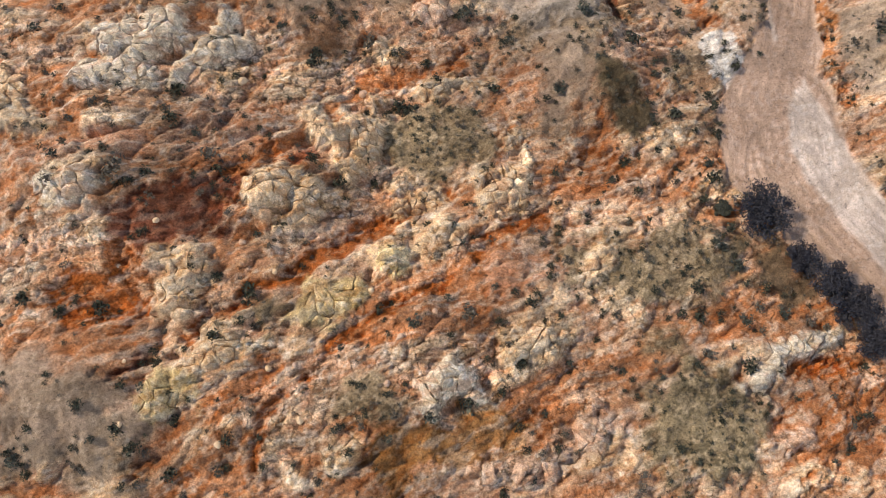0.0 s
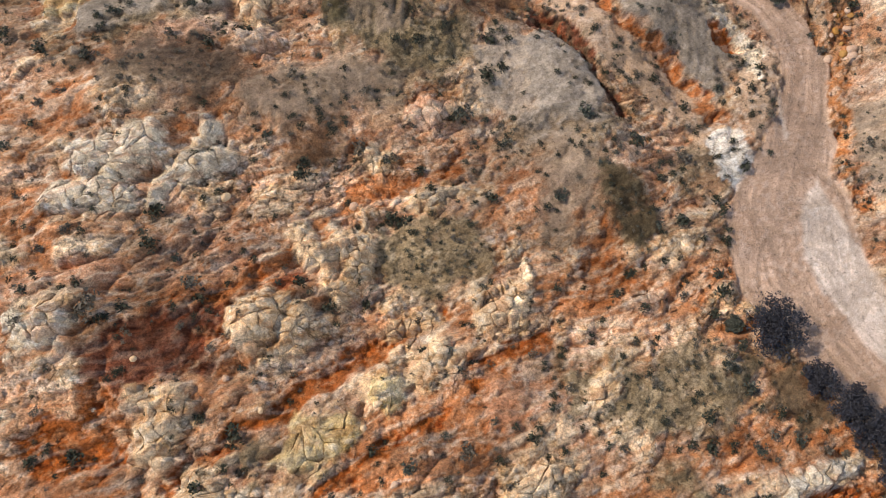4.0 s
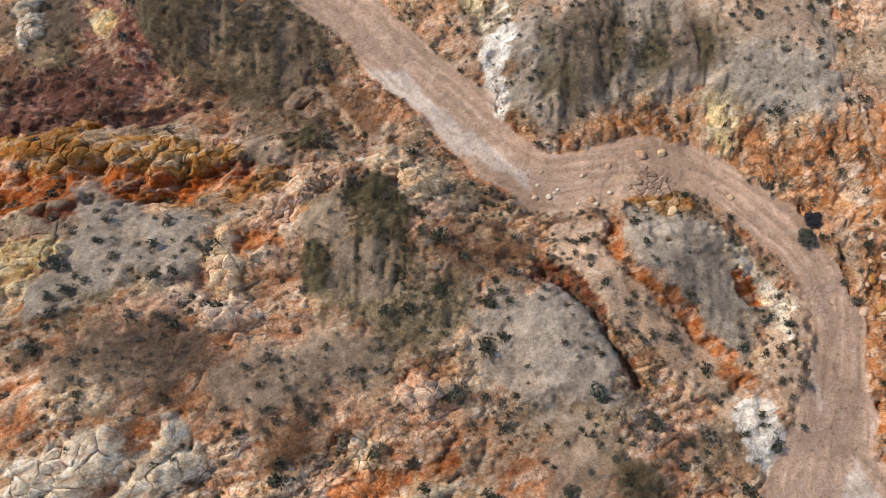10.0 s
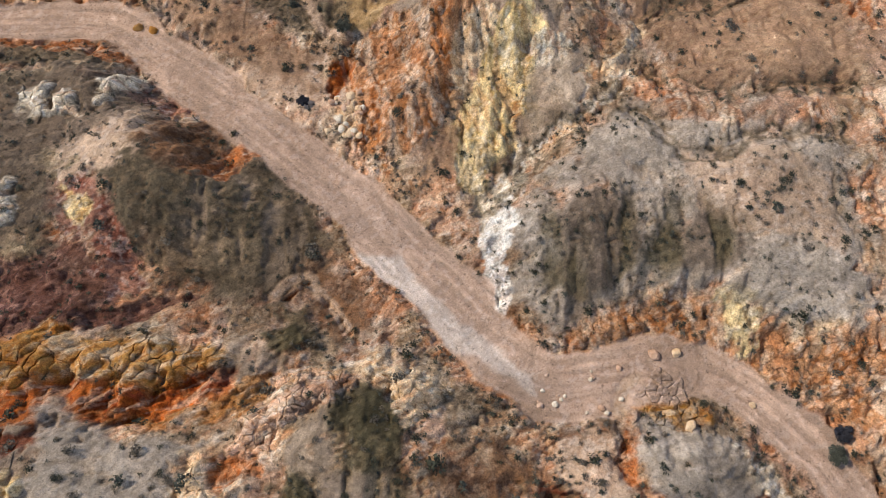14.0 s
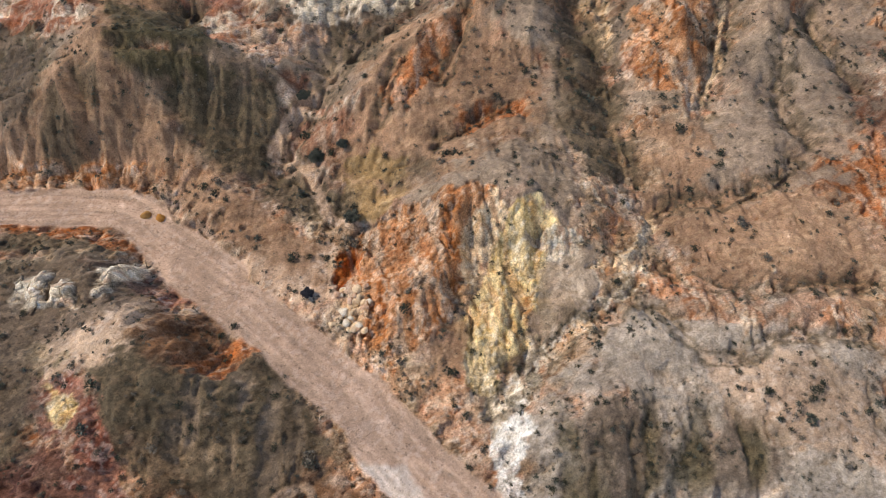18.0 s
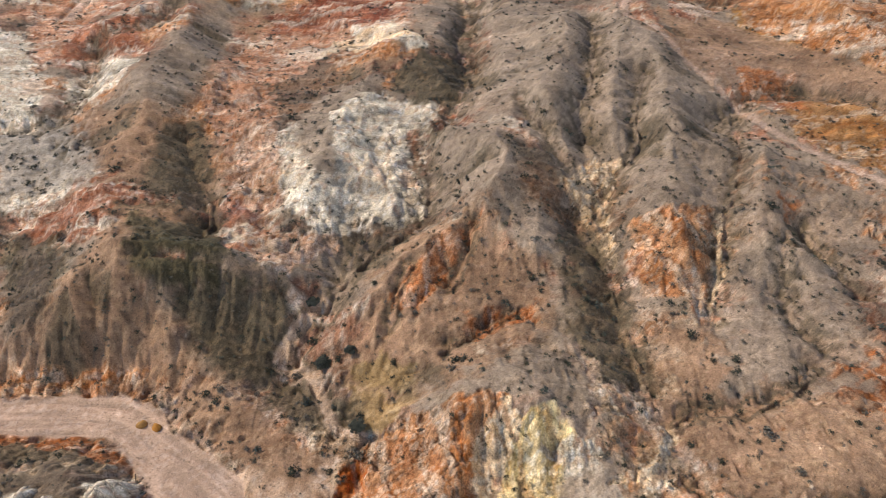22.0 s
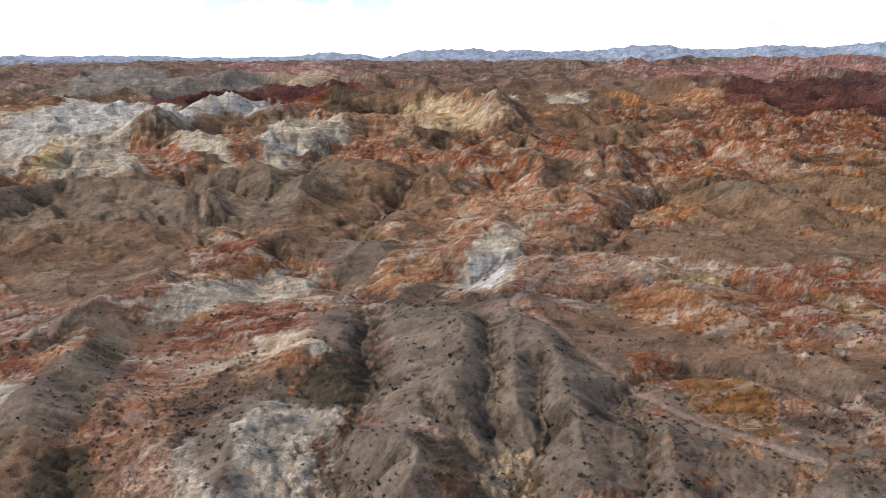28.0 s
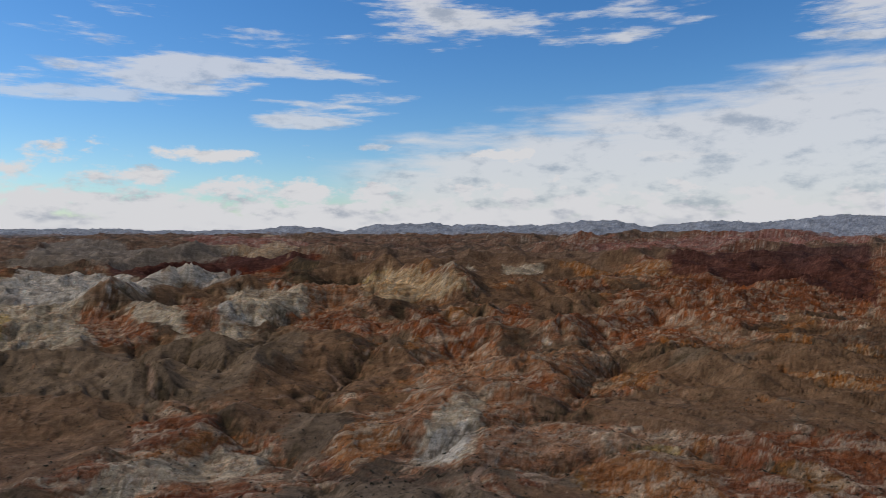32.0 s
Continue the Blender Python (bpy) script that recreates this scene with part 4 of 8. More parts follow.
zone("pale", 3, (147.5, 386.8), (174.8, 402.4), (163.3, 380.5), (142.8, 370.4))
zone("scree", 5, (235, 488), (306, 504), (218.5, 377.2), (194.3, 384.1), (217, 443))
zone("ochrerock", 3, (95.3, 317.3), (113.4, 302.4), (119.4, 276.4), (103.9, 281.2), (91.9, 297.6))
zone("ochresoil", 3, (103.5, 252.4), (116.7, 242.7), (101.3, 222.8), (90.1, 225.3))
zone("white", 10, (-341, 1006), (-328, 1167), (-167, 988), (-166, 790), (-231, 846), (-262, 792))
zone("white", 6, (-106, 830), (-41, 688), (-26, 670), (-60, 655))
zone("white", 6, (-210, 746), (-162, 755), (-125, 632), (-148, 595))
zone("cream", 6, (109, 1125), (148, 1148), (165, 983), (122, 924))
zone("white", 8, (-391, 989), (-328, 1031), (-221, 1100), (-185, 786), (-253, 788), (-303, 774))
zone("redrock", 6, (97, 626), (126, 634), (147, 578), (115, 588))
zone("orangerock", 6, (249, 601), (330, 635), (332, 559), (262, 537))
zone("pink", 6, (121.1, 467.8), (207, 531), (204, 437), (137.8, 423.7))
zone("scree", 4, (22.5, 310.9), (51.7, 303.9), (74.0, 244.9), (54.9, 189.5), (34.5, 189.8), (38.1, 216.4), (24.4, 200.6), (18.8, 225.7), (8.3, 225.8), (2.1, 240.3), (12.7, 275.7))
zone("scree", 5, (60.0, 203.8), (95.5, 210.0), (63.2, 152.6), (42.0, 153.7))
zone("screepink", 4, (-9.8, 193.6), (7.7, 193.6), (11.7, 187.7), (17.4, 182.6), (17.3, 166.9), (0.6, 153.7), (-17.1, 160.2), (-14.5, 173.5))
zone("scree", 3, (-3.5, 231.7), (14.9, 226.2), (17.8, 186.7), (11.7, 187.7), (7.8, 195.8), (-3.2, 200.9))
zone("pink", 3, (-63.0, 261.5), (-53.9, 308.2), (-35.1, 346.7), (-5.0, 375.2), (-4.3, 311.2), (-13.3, 266.0), (-24.9, 283.9), (-44.0, 257.6), (-56.2, 246.4))
zone("pink", 2.5, (-63.2, 251.1), (-48.9, 266.0), (-40.7, 241.2), (-36.7, 221.0), (-34.0, 200.1), (-43.7, 201.7), (-49.3, 219.7), (-56.7, 233.3))
zone("orangerock", 2, (-47.8, 224.1), (-43.4, 228.1), (-38.0, 221.1), (-37.3, 204.8), (-43.0, 209.1))
zone("redrock", 2.5, (-55.6, 297.9), (-36.7, 323.5), (-16.8, 328.4), (-4.3, 304.7), (-15.1, 296.6), (-42.6, 309.1))
zone("pale", 1.5, (-67.0, 309.7), (-46.6, 339.5), (-19.4, 377.5), (-38.7, 341.9), (-58.4, 312.6))
zone("pale", 1.2, (-29.9, 298.3), (-14.7, 290.5), (-3.9, 271.1), (-10.3, 268.3), (-25.3, 287.9))
zone("orange", 2, (-31.3, 279.9), (-15.0, 268.2), (-21.0, 262.6), (-31.7, 270.1))
zone("olive", 3, (-7.0, 264.8), (6.0, 274.9), (5.3, 251.5), (-3.6, 243.6), (-11.4, 255.7))
zone("pale", 3, (-37.5, 225.4), (-24.4, 249.1), (-3.6, 238.1), (-5.6, 200.8), (-24.9, 191.8), (-34.7, 204.0))
zone("scree", 1.8, (-33.9, 230.9), (-27.2, 247.7), (-17.1, 252.3), (-24.3, 225.9), (-24.6, 208.3), (-30.8, 216.8))
zone("pale", 1.6, (-23.7, 232.2), (-12.3, 243.5), (-0.7, 244.3), (-2.2, 235.4), (-9.0, 233.1), (-11.1, 220.3), (-18.6, 219.8), (-22.5, 221.6))
zone("pale", 1.5, (-36.3, 218.7), (-27.2, 210.2), (-24.5, 198.3), (-20.8, 193.2), (-24.8, 191.2), (-32.6, 198.9))
zone("pale", 1.2, (-17.5, 206.6), (-8.3, 212.3), (-5.6, 204.3), (-7.8, 198.1), (-11.0, 194.9), (-16.0, 201.8))
zone("ochrerock", 1, (-17.1, 216.3), (-9.7, 218.3), (-10.7, 211.5), (-14.3, 211.1))
zone("redrock", 0.8, (-8.9, 230.6), (-5.5, 229.6), (-5.6, 204.3), (-6.7, 200.3), (-9.1, 218.5))
zone("pinkrock", 1.5, (-37.9, 191.3), (-25.0, 192.4), (-20.6, 191.9), (-21.4, 189.2), (-29.2, 180.5), (-34.1, 180.7))
zone("pinkred", 1.5, (-49.6, 198.3), (-40.1, 201.4), (-34.4, 195.7), (-41.2, 196.3))
zone("darkscree", 2, (-63.5, 222.2), (-55.4, 222.9), (-48.9, 203.1), (-44.0, 198.4), (-42.2, 191.2), (-51.5, 197.4), (-58.8, 203.2))
zone("darkscrub", 1.6, (-65.1, 197.1), (-52.6, 201.1), (-41.5, 188.9), (-39.4, 179.1), (-49.1, 181.9), (-57.2, 180.4))
zone("darkscrub", 1.2, (-56.8, 179.0), (-48.6, 180.2), (-38.4, 178.4), (-38.1, 176.3), (-47.6, 175.8), (-55.1, 176.4))
zone("olive", 1.6, (-48.3, 174.7), (-34.3, 175.8), (-28.8, 177.7), (-25.7, 174.3), (-29.1, 165.4), (-26.7, 161.2), (-34.9, 159.2), (-45.1, 168.2))
zone("scree", 2, (-64.6, 173.4), (-56.5, 174.5), (-49.3, 175.2), (-43.9, 166.6), (-38.8, 161.0), (-50.5, 166.8), (-64.0, 166.3))
zone("orangerock", 1.5, (-71.7, 165.2), (-61.3, 166.3), (-45.3, 164.8), (-38.6, 160.1), (-44.2, 160.0), (-72.0, 161.0))
zone("darkscrub", 2, (-87.0, 192.7), (-74.4, 190.9), (-68.1, 180.2), (-68.8, 170.1), (-76.0, 171.5))
zone("brownsoil", 2, (-81.9, 231.4), (-71.9, 232.4), (-64.0, 228.3), (-64.4, 217.5), (-68.7, 206.3), (-77.8, 218.4))
zone("pale", 3, (-108.6, 234.7), (-93.6, 237.3), (-78.6, 214.3), (-71.2, 206.6), (-83.6, 199.9), (-90.7, 200.3))
zone("grey", 3, (-137.3, 288.3), (-124.7, 277.7), (-111.3, 257.7), (-111.3, 246.4), (-114.3, 246.5))
zone("scree", 3, (-80.8, 235.8), (-73.8, 258.6), (-68.3, 292.2), (-62.3, 288.0), (-62.4, 243.8), (-66.2, 235.4))
zone("pale", 1.5, (-96.5, 254.2), (-81.6, 258.1), (-79.6, 249.1), (-95.3, 244.6))
zone("redrock", 2, (-92.3, 287.2), (-79.1, 300.7), (-76.7, 287.1), (-82.0, 271.8), (-95.7, 272.0))
zone("pink", 3, (-132.1, 314.3), (-125.4, 345.7), (-111.8, 306.3), (-111.3, 257.7), (-124.1, 289.5))
zone("pale", 3, (-176.1, 361.3), (-142.3, 388.7), (-129.4, 350.6), (-134.0, 314.1), (-151.3, 314.2))
zone("pale", 2, (44.6, 329.4), (56.8, 353.2), (72.4, 353.6), (64.0, 326.4), (53.4, 322.7))
zone("pink", 3, (80.6, 360.1), (123.5, 377.1), (100.8, 315.2), (79.5, 309.3), (74.2, 326.9))
zone("pale", 2, (133.3, 360.7), (168.9, 355.8), (158.7, 336.4), (128.4, 334.6))
zone("ochrerock", 3, (102.0, 319.0), (122.1, 299.3), (129.5, 272.4), (122.9, 258.9), (112.5, 283.3), (98.3, 291.9))
zone("brownsoil", 2, (102.1, 307.6), (116.1, 306.4), (120.7, 291.0), (107.6, 284.0))
zone("ochresoil", 3, (98.2, 261.9), (119.7, 252.9), (98.5, 215.1), (87.4, 225.8), (87.0, 243.7))
zone("cream", 1, (25.0, 205.9), (31.9, 216.9), (39.4, 216.5), (33.3, 198.6), (31.3, 183.3), (30.0, 192.6))
zone("orangerock", 1.5, (36.5, 193.9), (53.9, 196.3), (50.8, 183.7), (44.6, 170.7), (35.2, 175.4))
zone("cream", 0.7, (53.2, 195.9), (55.9, 196.9), (49.1, 175.6), (45.7, 171.0))
zone("olive", 2, (22.5, 189.0), (29.5, 189.9), (31.9, 176.9), (31.6, 157.3), (23.5, 154.0), (20.0, 166.9))
zone("orange", 1.5, (-9.6, 172.3), (-7.0, 179.2), (-0.9, 186.5), (6.6, 192.1), (1.0, 178.4), (-4.8, 169.8))
zone("orange", 1.5, (3.7, 170.3), (15.3, 172.8), (14.7, 168.5), (4.4, 164.1))
zone("orange", 1.5, (67.9, 201.3), (72.6, 200.2), (67.4, 194.0))
zone("maroonplain", 12, (-400, 1763), (-277, 1742), (-102, 1878), (40, 1594), (74, 1377), (-111, 1604), (-154, 992), (-269, 1204))
zone("white", 8, (-352, 1021), (-417, 1433), (-154, 992), (-100, 1445), (-59, 969), (-135, 995), (-159, 803), (-200, 804), (-294, 859))
zone("pale", 5, (-294, 859), (-243, 862), (-184, 780), (-143, 744), (-131, 664), (-149, 572), (-202, 606))
zone("yellowrock", 4, (-264, 774), (-255, 788), (-212, 659), (-215, 641))
zone("redrock", 4, (-194, 780), (-158, 772), (-102, 642), (-99, 625), (-129, 602), (-160, 682))
zone("brownscree", 6, (-200, 804), (-156, 816), (-135, 995), (-33, 976), (-29, 843), (-121, 890), (-184, 778))
zone("pale", 5, (-149, 776), (-120, 884), (-63, 673), (-27, 651), (-49, 566), (-91, 650), (-121, 698))
zone("redrock", 4, (-120, 881), (-105, 900), (-58, 665), (-54, 575), (-83, 656))
zone("pale", 5, (-78, 950), (-19, 964), (16, 760), (14, 708), (-14, 673), (-46, 681))
zone("pink", 5, (17, 781), (101, 1127), (114, 916), (58, 754), (15, 719))
zone("scree", 6, (-197, 593), (-127, 595), (-41, 557), (-23, 659), (11, 611), (2, 515), (-39, 443), (-76, 426), (-136, 427))
zone("redrock", 4, (-5, 700), (46, 728), (84, 636), (74, 634), (12, 614))
zone("brownscree", 12, (27, 1153), (64, 1603), (338, 1886), (618, 1646), (660, 1463), (386, 1058), (216, 879), (145, 1137))
zone("cream", 5, (77, 955), (138, 1149), (156, 1100), (176, 884), (207, 844), (136, 848), (99, 855))
zone("pale", 6, (233, 1181), (321, 1343), (270, 1111), (175, 878))
zone("pale", 6, (392, 1363), (445, 1263), (402, 1200), (335, 1177))
zone("orangerock", 8, (466, 1264), (716, 1424), (664, 1135), (520, 1006), (500, 1108))
zone("redrock", 6, (360, 1013), (421, 980), (417, 937), (333, 905))
zone("brownscree", 15, (443, 1614), (830, 1970), (839, 1527), (768, 1449), (608, 1620))
zone("maroonplain", 15, (831, 1512), (1294, 1740), (1536, 1683), (640, 741), (640, 816), (703, 1066), (620, 1146))
zone("redhill", 15, (850, 1976), (1595, 2620), (2584, 2780), (1858, 2019), (1169, 1805), (714, 1496))
zone("redrock", 6, (330, 760), (678, 1074), (638, 795), (453, 657), (320, 548), (265, 550), (207, 550), (282, 683))
zone("pink", 4, (328, 652), (344, 584), (334, 548), (305, 554), (309, 610))
zone("brownscree", 5, (208, 850), (351, 970), (296, 713), (172, 573), (167, 662))
zone("redrock", 4, (168, 666), (257, 816), (177, 588), (154, 600))
zone("redrock", 4, (96, 713), (121, 636), (143, 578), (122, 580), (90, 615))
zone("pink", 4, (70, 546), (135, 579), (141, 543), (93, 406), (62, 424))
zone("brownscree", 5, (219, 489), (240, 459), (372, 496), (363, 453), (257, 342), (228, 368), (193, 384), (193, 421))
zone("orangerock", 3, (292, 460), (294, 416), (288, 376), (273, 360), (254, 393))
zone("orangerock", 3, (203, 504), (221, 477), (187, 428), (170, 435))
zone("pink", 3, (88, 399), (137, 427), (174, 378), (160, 331), (104, 316), (72, 317), (60, 313))
zone("pale", 3, (49, 352), (89, 403), (71, 346), (58, 322), (44, 323))
zone("yellowrock", 2, (132, 344), (145, 327), (133, 315), (123, 328))
zone("orangerock", 2, (195, 352), (206, 351), (175, 300), (164, 295))
zone("darkscree", 3, (-67.4, 136.9), (-63.4, 142.6), (-51.8, 144.9), (-43.5, 145.9), (-44.9, 131.2), (-54.6, 126.9), (-53.2, 112.8), (-62.1, 112.1))
zone("sandscrub", 2, (-52.8, 122.7), (-49.4, 130.0), (-42.9, 131.9), (-40.0, 129.7), (-45.4, 124.0), (-50.7, 121.4))
zone("pinkred", 1.5, (-45.5, 112.4), (-44.5, 117.2), (-42.4, 112.4), (-40.6, 108.4), (-41.1, 105.8), (-44.0, 106.4))
zone("orange", 0.8, (-35.7, 123.9), (-30.5, 131.1), (-25.7, 128.2), (-30.6, 123.0), (-34.8, 122.6), (-30.1, 128.8))
zone("brownsoil", 1.2, (-40.0, 129.7), (-36.9, 133.9), (-31.8, 133.6), (-31.8, 128.4), (-35.7, 123.9), (-38.8, 124.8))
zone("yellowrock", 0.8, (-52.6, 121.6), (-47.6, 118.3), (-48.2, 114.2), (-50.2, 116.9))
outcrop("pale", 1.1, (-62.6, 138.7), (-58.1, 139.5), (-57.9, 134.4), (-62.1, 135.6))
outcrop("pale", 1.0, (-57.4, 137.5), (-53.3, 137.6), (-52.7, 133.4), (-56.6, 134.9))
outcrop("pale", 1.1, (-63.7, 121.7), (-60.3, 122.3), (-58.9, 116.2), (-62.3, 114.5))
outcrop("pale", 1.0, (-50.9, 140.2), (-46.1, 144.7), (-44.7, 141.0), (-49.0, 135.8))
zone("darkscree", 2, (-82.6, 191.7), (-71.4, 184.6), (-68.5, 171.1), (-73.7, 167.1), (-75.8, 167.3))
zone("screepink", 2, (-69.0, 170.2), (-64.4, 185.1), (-63.1, 194.8), (-48.7, 200.2), (-55.5, 179.3), (-48.9, 173.0), (-43.1, 165.7), (-41.1, 161.4), (-52.9, 160.1), (-75.3, 160.1), (-76.1, 164.3))
zone("orangerock", 1.2, (-75.9, 163.2), (-69.8, 164.6), (-63.0, 164.2), (-51.1, 163.6), (-50.8, 159.4), (-75.3, 159.2))
zone("olive", 1.5, (-47.9, 175.6), (-33.0, 178.1), (-27.4, 175.0), (-28.0, 163.5), (-33.9, 160.1), (-42.8, 166.8))
zone("darkscrub", 1.2, (-56.1, 180.6), (-43.4, 180.4), (-33.9, 177.0), (-48.0, 174.9), (-55.3, 177.3))
zone("darkscrub", 1.2, (-60.7, 193.3), (-47.5, 193.8), (-36.9, 181.2), (-42.5, 180.6), (-55.8, 181.6))
zone("screepink", 1.5, (-41.1, 161.4), (-33.6, 158.2), (-25.2, 150.6), (-19.4, 147.6), (-18.7, 139.9), (-27.1, 143.3), (-36.2, 149.0), (-45.8, 159.5))
zone("orangerock", 0.8, (-16.4, 143.3), (-12.1, 149.2), (-7.5, 151.7), (1.6, 150.7), (8.4, 150.0), (6.7, 144.0), (2.3, 132.1), (-5.9, 124.6), (-10.1, 129.8), (-11.3, 137.1))
zone("red", 0.6, (-16.3, 142.2), (-14.0, 147.6), (-12.0, 147.1), (-12.6, 141.7), (-14.9, 137.6))
zone("yellowrock", 0.7, (9.2, 146.5), (16.0, 149.1), (18.5, 145.0), (15.9, 139.2), (10.8, 128.8), (8.9, 121.9), (3.8, 121.8), (5.2, 132.2), (8.8, 140.2))
zone("cream", 0.6, (4.1, 145.1), (9.2, 149.2), (10.9, 146.9), (7.5, 140.4), (4.8, 132.2), (3.1, 133.9))
zone("pale", 0.8, (13.0, 144.2), (21.1, 144.8), (21.9, 142.8), (16.0, 141.2), (13.9, 142.2))
zone("scree", 0.8, (16.4, 140.8), (22.6, 141.1), (23.8, 135.7), (18.4, 129.3), (14.4, 128.2), (13.4, 132.3))
zone("ochrescrub", 1.0, (-15.6, 162.0), (-10.7, 163.8), (-4.9, 161.0), (-4.8, 157.6), (-12.5, 158.5))
zone("olive", 1.5, (-30.1, 159.1), (-24.9, 162.4), (-16.4, 157.9), (-12.3, 153.4), (-16.0, 150.8), (-21.7, 152.0), (-27.4, 153.9))
zone("cream", 0.6, (23.3, 139.4), (29.1, 142.9), (32.7, 148.6), (34.3, 147.3), (30.7, 141.9), (24.8, 137.6))
zone("white", 0.8, (7.3, 112.9), (10.5, 119.2), (12.2, 120.2), (11.4, 112.1), (10.3, 102.4), (7.1, 105.1))
zone("brownscree", 3, (-88, 233), (-80, 253), (-76, 298), (-64, 316), (-68, 292), (-69, 249), (-70, 220), (-76, 210))
zone("darkred", 3, (-57, 304), (-41, 320), (-15, 313), (-20, 296), (-42, 300))
zone("scree", 2.5, (-13, 309), (3, 317), (8, 302), (4, 288), (-6, 280))
zone("brownscree", 3, (-9, 525), (36, 550), (81, 548), (45, 445), (14, 425), (-8, 384), (-28, 387), (-20, 451))
zone("brownscree", 3, (56, 280), (85, 284), (121, 265), (135, 243), (126, 230), (106, 256), (83, 247), (76, 253), (66, 268))
zone("orangerock", 3, (97, 316), (123, 322), (145, 307), (167, 286), (144, 256), (120, 269), (102, 294))
zone("orangerock", 2.5, (100, 308), (117, 309), (116, 294), (104, 294))
zone("redrock", 3, (132, 309), (151, 290), (160, 277), (150, 263), (133, 273), (123, 290))
zone("brownscree", 4, (107, 392), (183, 419), (220, 360), (189, 317), (161, 333), (135, 362), (104, 366))
zone("brownscree", 3, (-160, 428), (-120, 448), (-70, 434), (-63, 348), (-82, 319), (-115, 341), (-140, 371))
zone("redrock", 3, (-170, 417), (-141, 389), (-122, 348), (-107, 295), (-106, 272), (-131, 324), (-132, 347))
zone("olive", 2, (-12, 262), (-0, 272), (8, 261), (2, 241), (-6, 240))
gully(5, (170, 290), (150, 315), (123, 326), (92, 319), (66, 317))
gully(4, (128, 234), (113, 252), (97, 259), (77, 248), (66, 235))
gully(6, (-28, 390), (-54, 442), (-70, 455), (-111, 617))
gully(5, (9, 266), (8, 304), (6, 341), (-12, 367), (-28, 390))
gully(5, (174, 403), (123, 383), (77, 360), (51, 346))
zone("red", 0.8, (-61.3, 91.1), (-49.2, 92.3), (-38.2, 94.6), (-28.5, 93.3), (-29.4, 89.4), (-41.9, 87.7), (-51.5, 86.3), (-59.4, 85.8))
zone("maroon", 0.8, (-64.6, 101.1), (-49.1, 101.3), (-41.9, 104.5), (-32.3, 105.7), (-37.6, 101.9), (-47.8, 99.1), (-63.8, 98.3))
zone("grey", 0.8, (-48.3, 89.1), (-46.3, 90.2), (-39.4, 86.3), (-36.3, 85.5), (-27.2, 84.9), (-29.9, 82.1), (-29.4, 77.1), (-34.8, 76.5), (-42.7, 73.7), (-49.1, 68.1), (-50.5, 71.3), (-48.1, 76.2), (-45.4, 83.3))
zone("cream", 0.5, (-54.9, 79.8), (-50.9, 81.5), (-46.4, 81.4), (-47.7, 77.9), (-51.7, 76.2), (-54.7, 76.3))
zone("cream", 0.5, (-55.2, 72.9), (-50.5, 74.5), (-50.4, 70.5), (-53.9, 68.1))
zone("cream", 0.5, (-29.8, 83.9), (-27.2, 84.1), (-25.2, 78.1), (-25.6, 73.9), (-27.7, 74.5), (-29.2, 78.7))
zone("orange", 0.5, (-27.0, 83.1), (-23.3, 83.2), (-22.3, 80.5), (-26.0, 79.3))
zone("pinkrock", 0.6, (-30.9, 72.6), (-26.3, 73.9), (-20.3, 71.6), (-20.8, 68.7), (-24.2, 68.9), (-29.3, 71.0))
zone("scree", 0.8, (-17.2, 85.6), (-10.6, 92.4), (-12.2, 87.3), (-10.7, 81.5), (-3.9, 81.0), (-5.5, 74.6), (-12.2, 74.5), (-13.0, 80.1), (-16.5, 81.9))
zone("darkscrub", 0.5, (-12.3, 88.4), (-9.1, 93.1), (-5.8, 91.9), (-2.8, 86.8), (-3.2, 82.0), (-10.0, 81.5))
zone("darkscrub", 0.5, (-17.6, 79.5), (-15.3, 81.4), (-13.7, 80.0), (-13.7, 76.1), (-16.7, 75.1), (-18.3, 77.1))
zone("cream", 0.4, (-9.7, 95.4), (-6.8, 96.8), (0.7, 92.6), (1.0, 89.1), (-3.2, 86.7), (-5.8, 91.9), (-9.1, 93.1))
zone("ochresoil", 0.6, (-25.3, 91.1), (-24.4, 92.7), (-20.6, 93.7), (-21.5, 89.4), (-24.7, 89.4))
zone("darkscrub", 0.6, (-23.1, 100.0), (-18.3, 101.7), (-16.3, 98.2), (-21.0, 96.3))
zone("sandscrub", 0.8, (16.4, 85.7), (23.0, 86.5), (23.8, 80.2), (26.6, 77.4), (33.9, 70.8), (38.3, 65.1), (31.8, 65.1), (24.8, 70.4), (20.4, 76.9), (15.2, 81.6))
zone("grey", 0.5, (26.6, 88.5), (33.9, 88.0), (40.0, 84.2), (42.6, 78.8), (42.8, 72.3), (40.9, 68.3), (36.4, 71.5), (30.6, 77.4), (26.7, 79.0), (25.5, 84.1))
zone("orange", 0.4, (24.0, 87.1), (26.8, 89.6), (25.5, 84.1), (27.4, 78.9), (33.8, 74.4), (40.7, 66.7), (38.4, 66.7), (31.4, 73.7), (25.9, 78.2), (23.8, 83.3))
zone("red", 0.5, (39.4, 78.5), (42.5, 78.0), (45.0, 74.7), (42.9, 73.5), (40.1, 76.2))
zone("pale", 0.5, (38.3, 84.9), (43.1, 81.6), (47.8, 74.6), (48.3, 67.1), (46.7, 67.1), (45.4, 74.6), (40.2, 80.4))
zone("grey", 0.6, (12.3, 75.7), (17.2, 77.0), (22.5, 72.1), (23.6, 66.9), (22.9, 60.1), (13.8, 60.5), (11.8, 67.5))
zone("darkred", 0.3, (13.3, 78.6), (18.2, 79.2), (20.4, 77.7), (22.5, 72.8), (23.9, 70.4), (22.8, 70.1), (20.2, 73.6), (17.1, 76.0))
